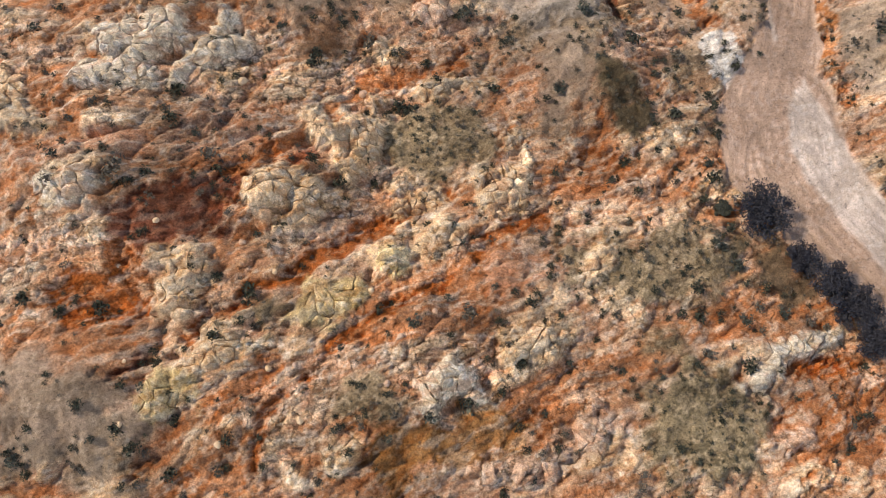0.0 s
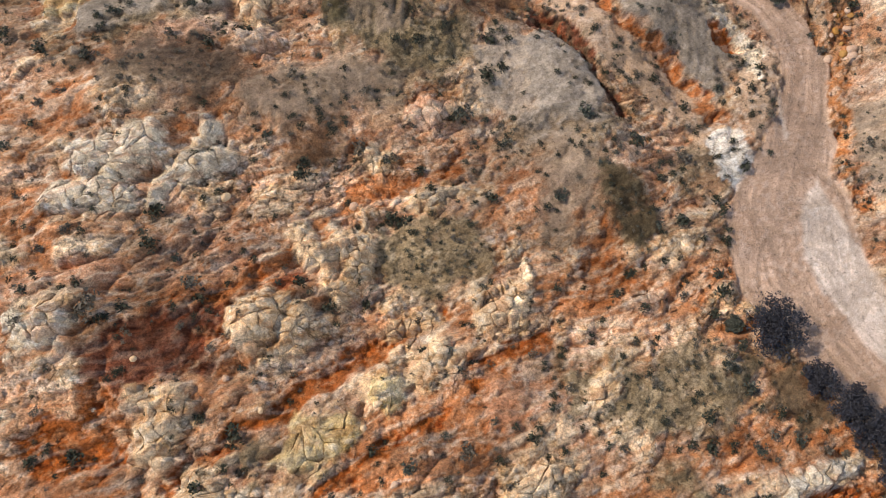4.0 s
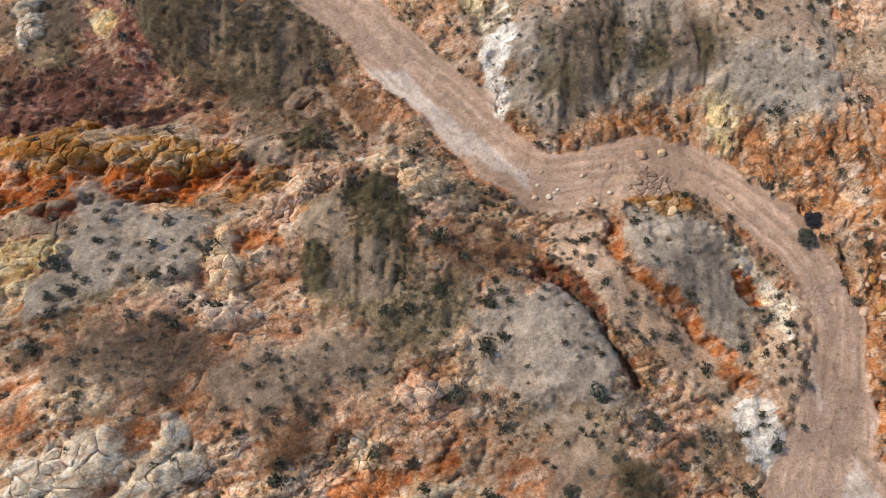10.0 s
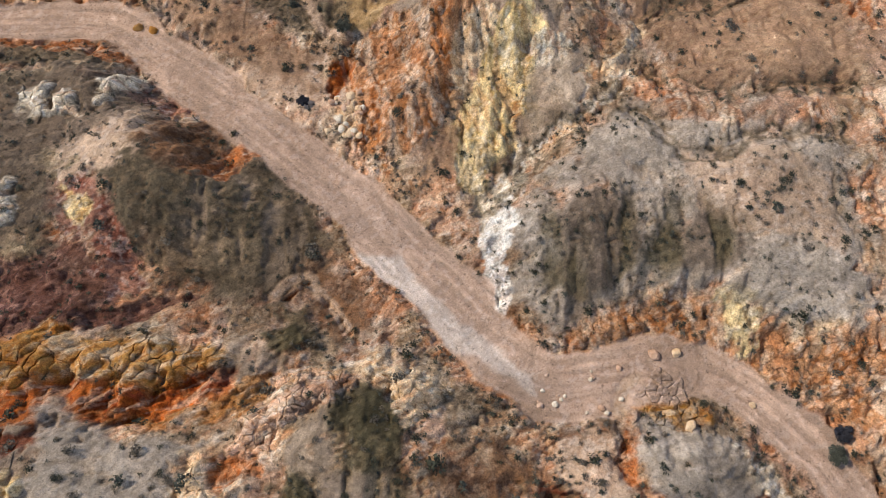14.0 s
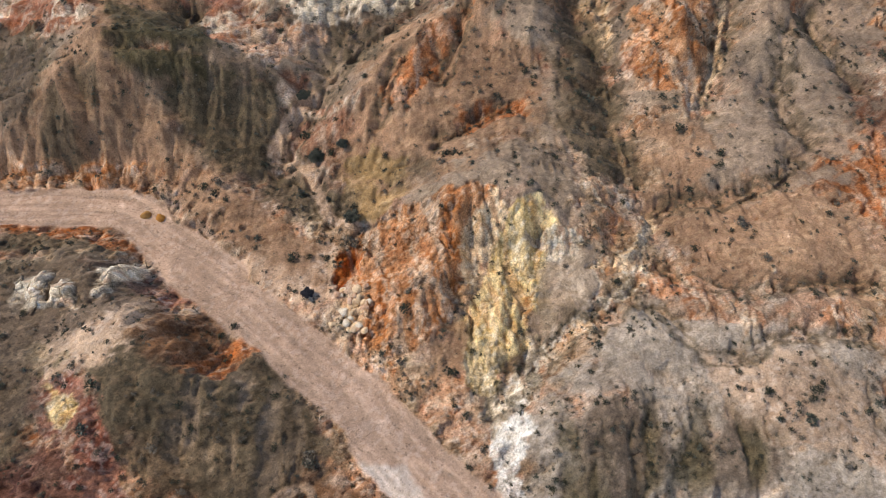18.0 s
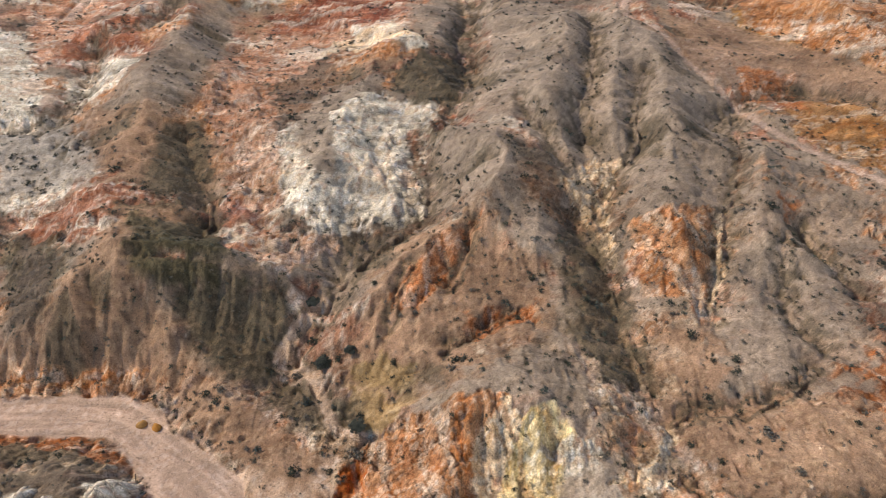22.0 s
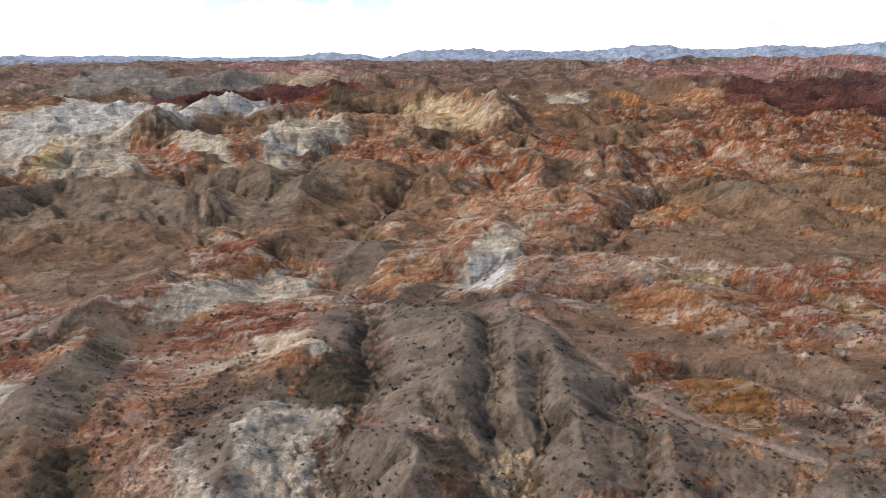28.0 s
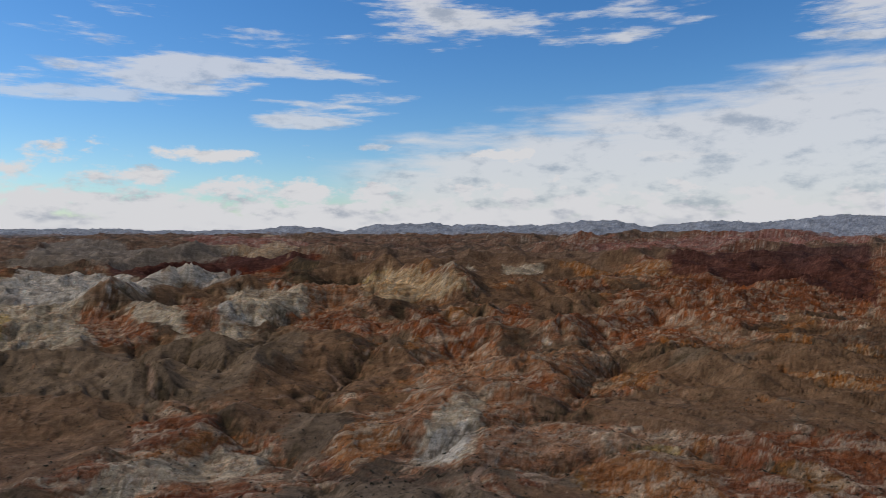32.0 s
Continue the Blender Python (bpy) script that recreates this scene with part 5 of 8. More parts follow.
outcrop("ochrerock", 1.2, (26.5, 89.3), (28.8, 92.9), (31.4, 93.4), (34.5, 89.0), (30.7, 88.5))
track(1.3, (-21.9, 105.5), (-19.9, 107.6), (-17.0, 108.7), (-15.9, 106.2), (-13.7, 104.3), (-11.4, 100.7))
zone("pale", 2, (-134.9, 287.9), (-123.6, 285.3), (-101.7, 251.5), (-100.4, 236.3), (-105.3, 229.1))
zone("grey", 2, (-105.3, 229.1), (-93.5, 237.7), (-76.7, 219.6), (-72.4, 203.3), (-86.7, 205.8), (-93.7, 205.6))
zone("pink", 1.5, (-130.2, 313.9), (-121.3, 341.1), (-111.7, 320.1), (-106.9, 270.9), (-107.2, 257.4))
zone("pale", 1, (-99.1, 255.5), (-93.1, 268.1), (-79.8, 259.9), (-81.7, 248.1), (-92.7, 242.7))
zone("orangerock", 1, (-90.5, 285.8), (-76.7, 296.9), (-73.5, 280.0), (-82.0, 270.1))
zone("pale", 1.5, (-66.4, 310.4), (-55.4, 324.4), (-31.9, 364.0), (-9.6, 370.1), (-11.0, 341.4), (-33.1, 332.3), (-57.7, 313.3))
zone("redrock", 1.5, (-53.3, 309.2), (-31.6, 317.9), (-19.1, 305.9), (-33.2, 297.4), (-53.5, 290.8))
zone("cream", 0.8, (-36.2, 269.4), (-32.1, 288.5), (-14.8, 294.2), (-7.1, 274.1), (-15.3, 274.7), (-29.3, 279.8))
zone("orangerock", 1, (-30.5, 276.0), (-15.1, 271.2), (-7.0, 268.2), (-16.2, 262.6), (-28.9, 263.0))
zone("olive", 1.2, (-12.9, 258.9), (-0.1, 258.9), (5.1, 245.5), (-6.4, 241.2), (-13.9, 248.2))
zone("scree", 1.5, (-83.5, 236.5), (-77.4, 249.7), (-74.9, 279.5), (-71.0, 307.9), (-63.1, 312.0), (-64.9, 294.9), (-63.2, 274.8), (-63.4, 253.8), (-62.4, 236.1), (-63.7, 228.3), (-69.8, 227.3))
zone("screepink", 1.5, (-83.5, 236.5), (-66.2, 232.6), (-62.2, 227.1), (-61.2, 214.7), (-68.9, 206.5), (-76.7, 219.6))
zone("olive", 1.5, (-63.4, 226.7), (-56.3, 232.8), (-50.0, 212.2), (-53.4, 203.1), (-58.2, 201.1), (-62.3, 203.8))
zone("scree", 0.8, (-35.0, 234.5), (-27.5, 251.3), (-14.0, 251.0), (-22.6, 235.5), (-24.9, 221.4), (-22.2, 208.0), (-26.6, 206.1), (-32.5, 219.9))
zone("pale", 0.8, (-26.6, 233.9), (-20.3, 239.5), (-9.2, 238.4), (-0.8, 241.8), (-0.8, 235.9), (-8.8, 228.3), (-5.8, 213.7), (-3.2, 200.8), (-9.9, 195.1), (-17.8, 210.1), (-23.4, 219.1))
zone("pinkrock", 0.8, (-46.9, 226.5), (-39.8, 230.9), (-34.6, 209.9), (-33.6, 197.1), (-39.9, 199.7), (-45.6, 215.1))
zone("white", 1.5, (46.7, 347.8), (54.1, 357.4), (66.2, 364.7), (72.2, 360.8), (65.9, 341.7), (54.1, 322.3), (46.7, 334.6))
zone("screepink", 1.5, (62.9, 302.0), (86.1, 303.3), (107.4, 287.1), (124.2, 264.2), (119.7, 254.3), (100.0, 268.7), (84.1, 271.4), (70.6, 283.1))
zone("orangerock", 1.5, (100.1, 321.9), (117.0, 313.7), (144.3, 303.4), (124.6, 265.2), (109.2, 283.1), (94.8, 301.1))
zone("pinkrock", 1.5, (77.3, 329.4), (109.5, 346.2), (152.3, 346.9), (159.2, 332.7), (123.4, 328.4), (94.7, 324.5))
zone("redrock", 0.8, (72.6, 310.4), (90.2, 310.0), (78.5, 297.4), (71.4, 298.7))
zone("orange", 1.2, (81.1, 267.6), (99.1, 266.1), (93.9, 246.4), (79.4, 251.8))
zone("ochresoil", 1.2, (92.6, 236.9), (114.8, 251.7), (109.8, 234.8), (99.1, 216.1), (89.8, 220.4))
zone("scree", 1.5, (45.1, 275.8), (55.0, 278.1), (70.8, 255.7), (75.2, 243.6), (60.6, 209.1), (47.2, 201.6), (40.1, 209.1), (45.2, 226.4), (38.8, 228.7))
zone("grey", 15, (-549, 1551), (-751, 2550), (-336, 2104), (-167, 1862), (-150, 1670), (-358, 1500))
zone("redhill", 12, (-426, 2902), (-205, 2984), (-54, 3110), (59, 2214), (-129, 1889))
zone("cream", 10, (-128, 1864), (-89, 2228), (-47, 2662), (7, 1858), (-6, 1610), (-98, 1784))
zone("redrock", 3, (159, 330), (200, 326), (243, 328), (168, 250), (150, 268), (145, 297))
zone("brownscree", 2.5, (226, 365), (245, 352), (246, 332), (235, 320), (198, 317))
zone("ochresoil", 2, (163, 302), (179, 296), (178, 276), (161, 271))
zone("orange", 1.2, (43.7, 6.4), (57.8, 7.9), (54.0, -3.2), (41.4, -3.2), (40.8, 2.3))
zone("scrub", 1.2, (26.2, 6.5), (31.5, 9.3), (36.8, 9.3), (40.4, 3.7), (38.6, -3.1), (24.4, -3.0))
zone("red", 0.7, (43.1, 10.4), (47.8, 11.6), (51.9, 10.8), (51.9, 8.6), (45.3, 7.1))
zone("orange", 0.8, (18.5, 40.4), (21.8, 44.3), (24.2, 41.2), (25.7, 37.9), (20.0, 37.0))
zone("ochresoil", 0.8, (-10.1, 0.6), (-4.8, 2.5), (0.5, 1.8), (1.8, -2.8), (-10.1, -2.7))
zone("silt", 0.5, (53.8, 53.2), (50.9, 49.2), (50.0, 42.2), (51.5, 37.8), (58.5, 27.2), (63.5, 19.4), (68.4, 13.3), (69.9, 23.8), (64.1, 31.9), (60.2, 37.7), (56.8, 46.4))
zone("silt", 0.8, (-11.2, 112.1), (-6.8, 106.8), (-0.7, 99.7), (9.3, 94.8), (14.1, 91.0), (13.4, 93.8), (8.6, 98.1), (2.7, 103.1), (-4.2, 111.4))
zone("silt", 0.8, (44.1, 81.8), (47.4, 77.5), (48.9, 71.7), (50.3, 64.6), (50.3, 60.0), (49.5, 64.6), (48.1, 71.7), (45.9, 77.5))

streaked("darkscrub", 0.8, 5.0, (15.0, 118.0), (26.0, 121.0), (31.0, 117.0), (34.0, 119.0), (43.0, 116.0), (45.0, 108.0), (38.0, 105.0), (28.0, 105.0), (17.0, 102.0), (12.5, 108.0))
streaked("darkscrub", 0.6, 4.0, (48.0, 124.0), (56.0, 126.0), (58.0, 108.0), (55.0, 104.0), (51.0, 112.0))
streaked("scrub", 0.7, 4.0, (-20.0, 84.0), (-2.0, 84.0), (4.0, 76.0), (4.0, 70.0), (-16.0, 70.0))
streaked("scree", 0.7, 3.0, (-34.0, 128.0), (-20.0, 124.0), (-12.0, 112.0), (-22.0, 106.0), (-36.0, 114.0))
gully(1.5, (11.5, 80.0), (17.0, 78.5), (19.5, 75.0), (22.5, 70.5), (25.0, 66.0), (27.0, 62.0))

VIVID, WORN = 1.28, 0.62   # how much purer, and how much darker, the dusty beds are than these fresh tones
# kind: three base colours, relief, blockiness, shrubs to the square metre
KINDS = {
    "mix": ((0.62, 0.40, 0.265), (0.50, 0.28, 0.165), (0.74, 0.55, 0.40), 0.5, 0.6, 0.12),
    "pale": ((0.90, 0.77, 0.59), (0.76, 0.61, 0.44), (0.97, 0.87, 0.72), 0.5, 0.5, 0.03),
    "cream": ((0.90, 0.67, 0.45), (0.78, 0.53, 0.32), (0.96, 0.79, 0.58), 0.5, 0.6, 0.05),
    "white": ((1.02, 0.93, 0.80), (0.88, 0.78, 0.65), (1.1, 1.03, 0.92), 0.4, 0.35, 0.02),
    "yellowrock": ((0.93, 0.72, 0.42), (0.77, 0.55, 0.27), (1.0, 0.82, 0.55), 0.6, 0.5, 0.02),
    "ochrerock": ((0.52, 0.28, 0.115), (0.42, 0.195, 0.075), (0.58, 0.38, 0.2), 0.6, 0.6, 0.02),
    "pinkrock": ((0.72, 0.49, 0.35), (0.59, 0.36, 0.23), (0.82, 0.64, 0.50), 0.5, 0.6, 0.05),
    "orangerock": ((0.54, 0.30, 0.175), (0.46, 0.205, 0.10), (0.66, 0.46, 0.32), 0.8, 0.5, 0.03),
    "redrock": ((0.42, 0.2, 0.13), (0.32, 0.13, 0.08), (0.53, 0.34, 0.25), 0.6, 0.5, 0.03),
    "pink": ((0.6, 0.36, 0.245), (0.5, 0.26, 0.16), (0.68, 0.49, 0.36), 0.5, 0.5, 0.08),
    "pinkred": ((0.4, 0.21, 0.15), (0.25, 0.1, 0.07), (0.58, 0.41, 0.33), 0.6, 0.25, 0.12),
    "red": ((0.42, 0.14, 0.06), (0.34, 0.095, 0.035), (0.5, 0.23, 0.12), 0.35, 0.42, 0.04),
    "darkred": ((0.22, 0.07, 0.042), (0.165, 0.055, 0.036), (0.3, 0.125, 0.08), 0.35, 0.3, 0.16),
    "maroon": ((0.15, 0.075, 0.055), (0.10, 0.052, 0.042), (0.28, 0.16, 0.12), 0.5, 0.2, 0.45),
    "redhill": ((0.55, 0.27, 0.21), (0.45, 0.20, 0.15), (0.64, 0.38, 0.31), 0.5, 0.4, 0.0),
    "maroonplain": ((0.155, 0.078, 0.062), (0.115, 0.057, 0.048), (0.21, 0.11, 0.088), 0.3, 0.12, 0.04),
    "orange": ((0.5, 0.22, 0.115), (0.41, 0.155, 0.075), (0.56, 0.31, 0.19), 0.35, 0.42, 0.04),
    "ochresoil": ((0.42, 0.225, 0.11), (0.34, 0.165, 0.075), (0.48, 0.29, 0.16), 0.35, 0.38, 0.05),
    "brownsoil": ((0.22, 0.12, 0.07), (0.15, 0.085, 0.055), (0.28, 0.18, 0.12), 0.35, 0.15, 0.12),
    "scree": ((0.345, 0.262, 0.195), (0.28, 0.213, 0.155), (0.42, 0.32, 0.235), 0.25, 0.03, 0.08),
    "screepink": ((0.37, 0.235, 0.155), (0.3, 0.19, 0.125), (0.45, 0.295, 0.19), 0.25, 0.03, 0.08),
    "darkscree": ((0.15, 0.11, 0.08), (0.105, 0.08, 0.06), (0.22, 0.16, 0.115), 0.3, 0.05, 0.3),
    "grey": ((0.44, 0.365, 0.29), (0.36, 0.295, 0.23), (0.53, 0.44, 0.355), 0.3, 0.05, 0.12),
    "scrub": ((0.27, 0.21, 0.135), (0.15, 0.12, 0.076), (0.42, 0.325, 0.215), 0.35, 0.2, 0.75),
    "darkscrub": ((0.095, 0.078, 0.046), (0.065, 0.055, 0.033), (0.16, 0.125, 0.075), 0.35, 0.1, 0.5),
    "olive": ((0.135, 0.105, 0.07), (0.095, 0.075, 0.05), (0.2, 0.145, 0.095), 0.4, 0.1, 0.28),
    "sandscrub": ((0.58, 0.42, 0.3), (0.49, 0.34, 0.24), (0.66, 0.51, 0.39), 0.2, 0.05, 0.22),
    "ochrescrub": ((0.42, 0.28, 0.15), (0.33, 0.22, 0.12), (0.48, 0.34, 0.2), 0.2, 0.05, 0.12),
    "sand": ((0.59, 0.425, 0.32), (0.52, 0.365, 0.27), (0.65, 0.49, 0.385), 0.03, 0.0, 0.0),
    "brownscree": ((0.34, 0.225, 0.155), (0.27, 0.175, 0.118), (0.43, 0.295, 0.205), 0.25, 0.03, 0.04),
    "silt": ((0.80, 0.66, 0.55), (0.72, 0.585, 0.475), (0.86, 0.73, 0.62), 0.03, 0.0, 0.0),
    # the far range: distance haze painted into its pale blue-grey tones
    "hazymountain": ((0.66, 0.69, 0.75), (0.54, 0.57, 0.63), (0.78, 0.78, 0.80), 0.0, 0.0, 0.0),
}


# ---- materials ----
def material(name, colour, rough=0.9):
    m = bpy.data.materials.new(name)
    m.use_nodes = True
    p = m.node_tree.nodes["Principled BSDF"]
    p.inputs["Base Color"].default_value = (*colour, 1)
    p.inputs["Roughness"].default_value = rough
    p.inputs["Specular IOR Level"].default_value = 0.2
    return m, m.node_tree, p


def link(tree, a, b):
    tree.links.new(a, b)


def noise_node(tree, scale, detail=5, rough=0.6, coords=None):
    n = tree.nodes.new("ShaderNodeTexNoise")
    n.inputs["Scale"].default_value, n.inputs["Detail"].default_value, n.inputs["Roughness"].default_value = scale, detail, rough
    if coords:
        link(tree, coords, n.inputs["Vector"])
    return n


def ramp_node(tree, source, low, high, a, b):
    r = tree.nodes.new("ShaderNodeMapRange")
    r.inputs["From Min"].default_value, r.inputs["From Max"].default_value = low, high
    r.inputs["To Min"].default_value, r.inputs["To Max"].default_value = a, b
    link(tree, source, r.inputs["Value"])
    return r.outputs[0]


def times(tree, colour, factor):
    m = tree.nodes.new("ShaderNodeVectorMath")
    m.operation = "SCALE"
    link(tree, colour, m.inputs[0])
    link(tree, factor, m.inputs["Scale"])
    return m.outputs[0]


def bump_node(tree, p, source, strength, distance):
    b = tree.nodes.new("ShaderNodeBump")
    b.inputs["Strength"].default_value, b.inputs["Distance"].default_value = strength, distance
    link(tree, source, b.inputs["Height"])
    link(tree, b.outputs[0], p.inputs["Normal"])
    return b


def soil_material():
    m, tree, p = material("soil", (0.3, 0.2, 0.15), 0.95)
    p.inputs["Specular IOR Level"].default_value = 0.08
    attr = tree.nodes.new("ShaderNodeVertexColor")
    attr.layer_name = "soil"
    where = tree.nodes.new("ShaderNodeTexCoord").outputs["Object"]
    grain = noise_node(tree, 3.2, 6, 0.75, where)
    patch = noise_node(tree, 0.55, 5, 0.65, where)
    grit = tree.nodes.new("ShaderNodeAttribute")
    grit.attribute_name = "grit"
    speck = tree.nodes.new("ShaderNodeMath")
    speck.operation = "MULTIPLY_ADD"
    link(tree, ramp_node(tree, grain.outputs[0], 0.32, 0.68, -0.58, 0.52), speck.inputs[0])
    link(tree, grit.outputs["Fac"], speck.inputs[1])
    speck.inputs[2].default_value = 1.02
    a = times(tree, attr.outputs["Color"], speck.outputs[0])
    b = times(tree, a, ramp_node(tree, patch.outputs[0], 0.3, 0.7, 0.78, 1.2))
    dots = noise_node(tree, 9.0, 4, 0.7, where)
    b = times(tree, b, ramp_node(tree, dots.outputs[0], 0.35, 0.65, 0.76, 1.22))
    tufts = noise_node(tree, 1.9, 3, 0.7, where)      # dry tufts and loose dark stones
    b = times(tree, b, ramp_node(tree, tufts.outputs[0], 0.58, 0.68, 1.0, 0.55))
    b1 = bump_node(tree, p, grain.outputs[0], 0.8, 0.22)
    warp = tree.nodes.new("ShaderNodeVectorMath")
    warp.operation = "MULTIPLY_ADD"
    link(tree, patch.outputs["Color"], warp.inputs[0])
    warp.inputs[1].default_value = (2.5, 2.5, 2.5)
    link(tree, where, warp.inputs[2])
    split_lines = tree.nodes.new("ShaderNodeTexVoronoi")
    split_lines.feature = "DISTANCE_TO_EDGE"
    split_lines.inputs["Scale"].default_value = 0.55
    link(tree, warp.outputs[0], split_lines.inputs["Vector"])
    joint_shade = tree.nodes.new("ShaderNodeMath")
    joint_shade.operation = "MULTIPLY_ADD"
    stony = tree.nodes.new("ShaderNodeAttribute")
    stony.attribute_name = "stony"
    tilt = tree.nodes.new("ShaderNodeMapping")          # thin beds, drawn out along the strike
    tilt.inputs["Rotation"].default_value = (0.0, 0.0, radians(-24.8))
    tilt.inputs["Scale"].default_value = (0.12, 0.75, 1.1)
    tilt.vector_type = "POINT"
    link(tree, warp.outputs[0], tilt.inputs["Vector"])
    strata = noise_node(tree, 1.0, 5, 0.65, tilt.outputs[0])
    banded = tree.nodes.new("ShaderNodeMath")
    banded.operation = "MULTIPLY_ADD"
    link(tree, ramp_node(tree, strata.outputs[0], 0.36, 0.64, -0.42, 0.34), banded.inputs[0])
    link(tree, stony.outputs["Fac"], banded.inputs[1])
    banded.inputs[2].default_value = 1.0
    b = times(tree, b, banded.outputs[0])
    broad_beds = tree.nodes.new("ShaderNodeMapping")    # broader beds and stains
    broad_beds.inputs["Rotation"].default_value = (0.0, 0.0, radians(-24.8))
    broad_beds.inputs["Scale"].default_value = (0.035, 0.17, 0.22)
    link(tree, warp.outputs[0], broad_beds.inputs["Vector"])
    blotch = noise_node(tree, 1.0, 6, 0.72, broad_beds.outputs[0])
    stained = tree.nodes.new("ShaderNodeMath")
    stained.operation = "MULTIPLY_ADD"
    link(tree, ramp_node(tree, blotch.outputs[0], 0.37, 0.63, -0.36, 0.34), stained.inputs[0])
    link(tree, ramp_node(tree, grit.outputs["Fac"], 0.35, 0.8, 0.1, 1.0), stained.inputs[1])
    stained.inputs[2].default_value = 1.0
    b = times(tree, b, stained.outputs[0])
    far_brush = tree.nodes.new("ShaderNodeAttribute")   # bushes too far off to stand singly
    far_brush.attribute_name = "brushy"
    bushes = noise_node(tree, 0.34, 4, 0.75, where)
    dark = tree.nodes.new("ShaderNodeMath")
    dark.operation = "MULTIPLY_ADD"
    link(tree, ramp_node(tree, bushes.outputs[0], 0.56, 0.64, 0.0, -0.5), dark.inputs[0])
    link(tree, far_brush.outputs["Fac"], dark.inputs[1])
    dark.inputs[2].default_value = 1.0
    b = times(tree, b, dark.outputs[0])
    link(tree, ramp_node(tree, split_lines.outputs["Distance"], 0.0, 0.04, -0.4, 0.0), joint_shade.inputs[0])
    link(tree, stony.outputs["Fac"], joint_shade.inputs[1])
    joint_shade.inputs[2].default_value = 1.0
    link(tree, times(tree, b, joint_shade.outputs[0]), p.inputs["Base Color"])   # shade painted in: the base colour darkens along the joints
    b2 = tree.nodes.new("ShaderNodeBump")
    b2.inputs["Strength"].default_value, b2.inputs["Distance"].default_value = 0.9, 0.22
    link(tree, ramp_node(tree, split_lines.outputs["Distance"], 0.0, 0.09, 0.0, 1.0), b2.inputs["Height"])
    link(tree, b1.outputs[0], b2.inputs["Normal"])
    link(tree, stony.outputs["Fac"], b2.inputs["Strength"])
    link(tree, b2.outputs[0], p.inputs["Normal"])
    return m


soil = soil_material()


def rock_material(name, a, b, c):
    """Sandstone in two tones with stains, a little different from block to block."""
    m, tree, p = material(name, a, 0.92)
    p.inputs["Specular IOR Level"].default_value = 0.1
    info = tree.nodes.new("ShaderNodeObjectInfo")
    where = tree.nodes.new("ShaderNodeNewGeometry").outputs["Position"]
    stain = noise_node(tree, 0.8, 5, 0.65, where)
    grain = noise_node(tree, 5.0, 6, 0.7, where)
    mix = tree.nodes.new("ShaderNodeMix")
    mix.data_type = "RGBA"
    mix.inputs[6].default_value, mix.inputs[7].default_value = (*a, 1), (*b, 1)
    link(tree, ramp_node(tree, stain.outputs[0], 0.42, 0.66, 0, 1), mix.inputs[0])
    mix2 = tree.nodes.new("ShaderNodeMix")
    mix2.data_type = "RGBA"
    mix2.inputs[7].default_value = (*c, 1)
    link(tree, mix.outputs[2], mix2.inputs[6])
    link(tree, ramp_node(tree, info.outputs["Random"], 0, 1, 0, 0.45), mix2.inputs[0])
    t = times(tree, mix2.outputs[2], ramp_node(tree, grain.outputs[0], 0.3, 0.7, 0.74, 1.18))
    link(tree, t, p.inputs["Base Color"])
    bump_node(tree, p, grain.outputs[0], 0.6, 0.25)
    return m


ROCK = {kind: rock_material(kind, *[tuple(WORN * (sum(c) / 3 + VIVID * (v - sum(c) / 3)) for v in c) for c in KINDS[kind][:3]]) for kind in ("pale", "cream", "yellowrock", "ochrerock", "pinkrock")}


def leaf_material(name, colour):
    m, tree, p = material(name, colour, 0.8)
    geo = tree.nodes.new("ShaderNodeNewGeometry")
    c = tree.nodes.new("ShaderNodeRGB")
    c.outputs[0].default_value = (*colour, 1)
    link(tree, times(tree, c.outputs[0], ramp_node(tree, geo.outputs["Random Per Island"], 0, 1, 0.55, 1.5)), p.inputs["Base Color"])
    return m


LEAF = {
    "green": leaf_material("creosote_leaf", (0.036, 0.035, 0.02)),
    "grey": leaf_material("bursage_leaf", (0.10, 0.08, 0.056)),
    "blue": leaf_material("saltbush_leaf", (0.06, 0.06, 0.042)),
    "dark": leaf_material("mesquite_twig", (0.030, 0.028, 0.032)),
}
bark, _, _ = material("bark", (0.09, 0.07, 0.055), 0.9)


# ---- the ground: one sheet, fine where the flight passes over it, coarser towards the horizon ----
def spread(first, last, step):
    out = [first]
    while out[-1] < last:
        out.append(out[-1] + step(out[-1]))
    return np.array(out)


rows_y = np.concatenate([-np.geomspace(2500, 17, 26)[:-1], np.arange(-16, 160, 0.205),
                         spread(160, 4950, lambda y: min(max(0.22, 0.0030 * ((y - 87) ** 2 + 6000) / 90), (0.0048 if y < 1400 else 0.008) * (y - 60)))])
COLS = 690
edge = np.geomspace(0.02, 1.2, 9)
across = np.concatenate([-edge[::-1], np.linspace(0, 1, COLS), 1 + edge])
wide = np.clip(rows_y - 160, 0, None) + np.clip(-24 - rows_y, 0, None)
x_left, x_right = -82 - 0.56 * wide, 84 + 1.0 * wide
GX = (x_left[:, None] + (x_right - x_left)[:, None] * across[None, :]).ravel()
GY = np.repeat(rows_y, len(across))
NR, NC = len(rows_y), len(across)

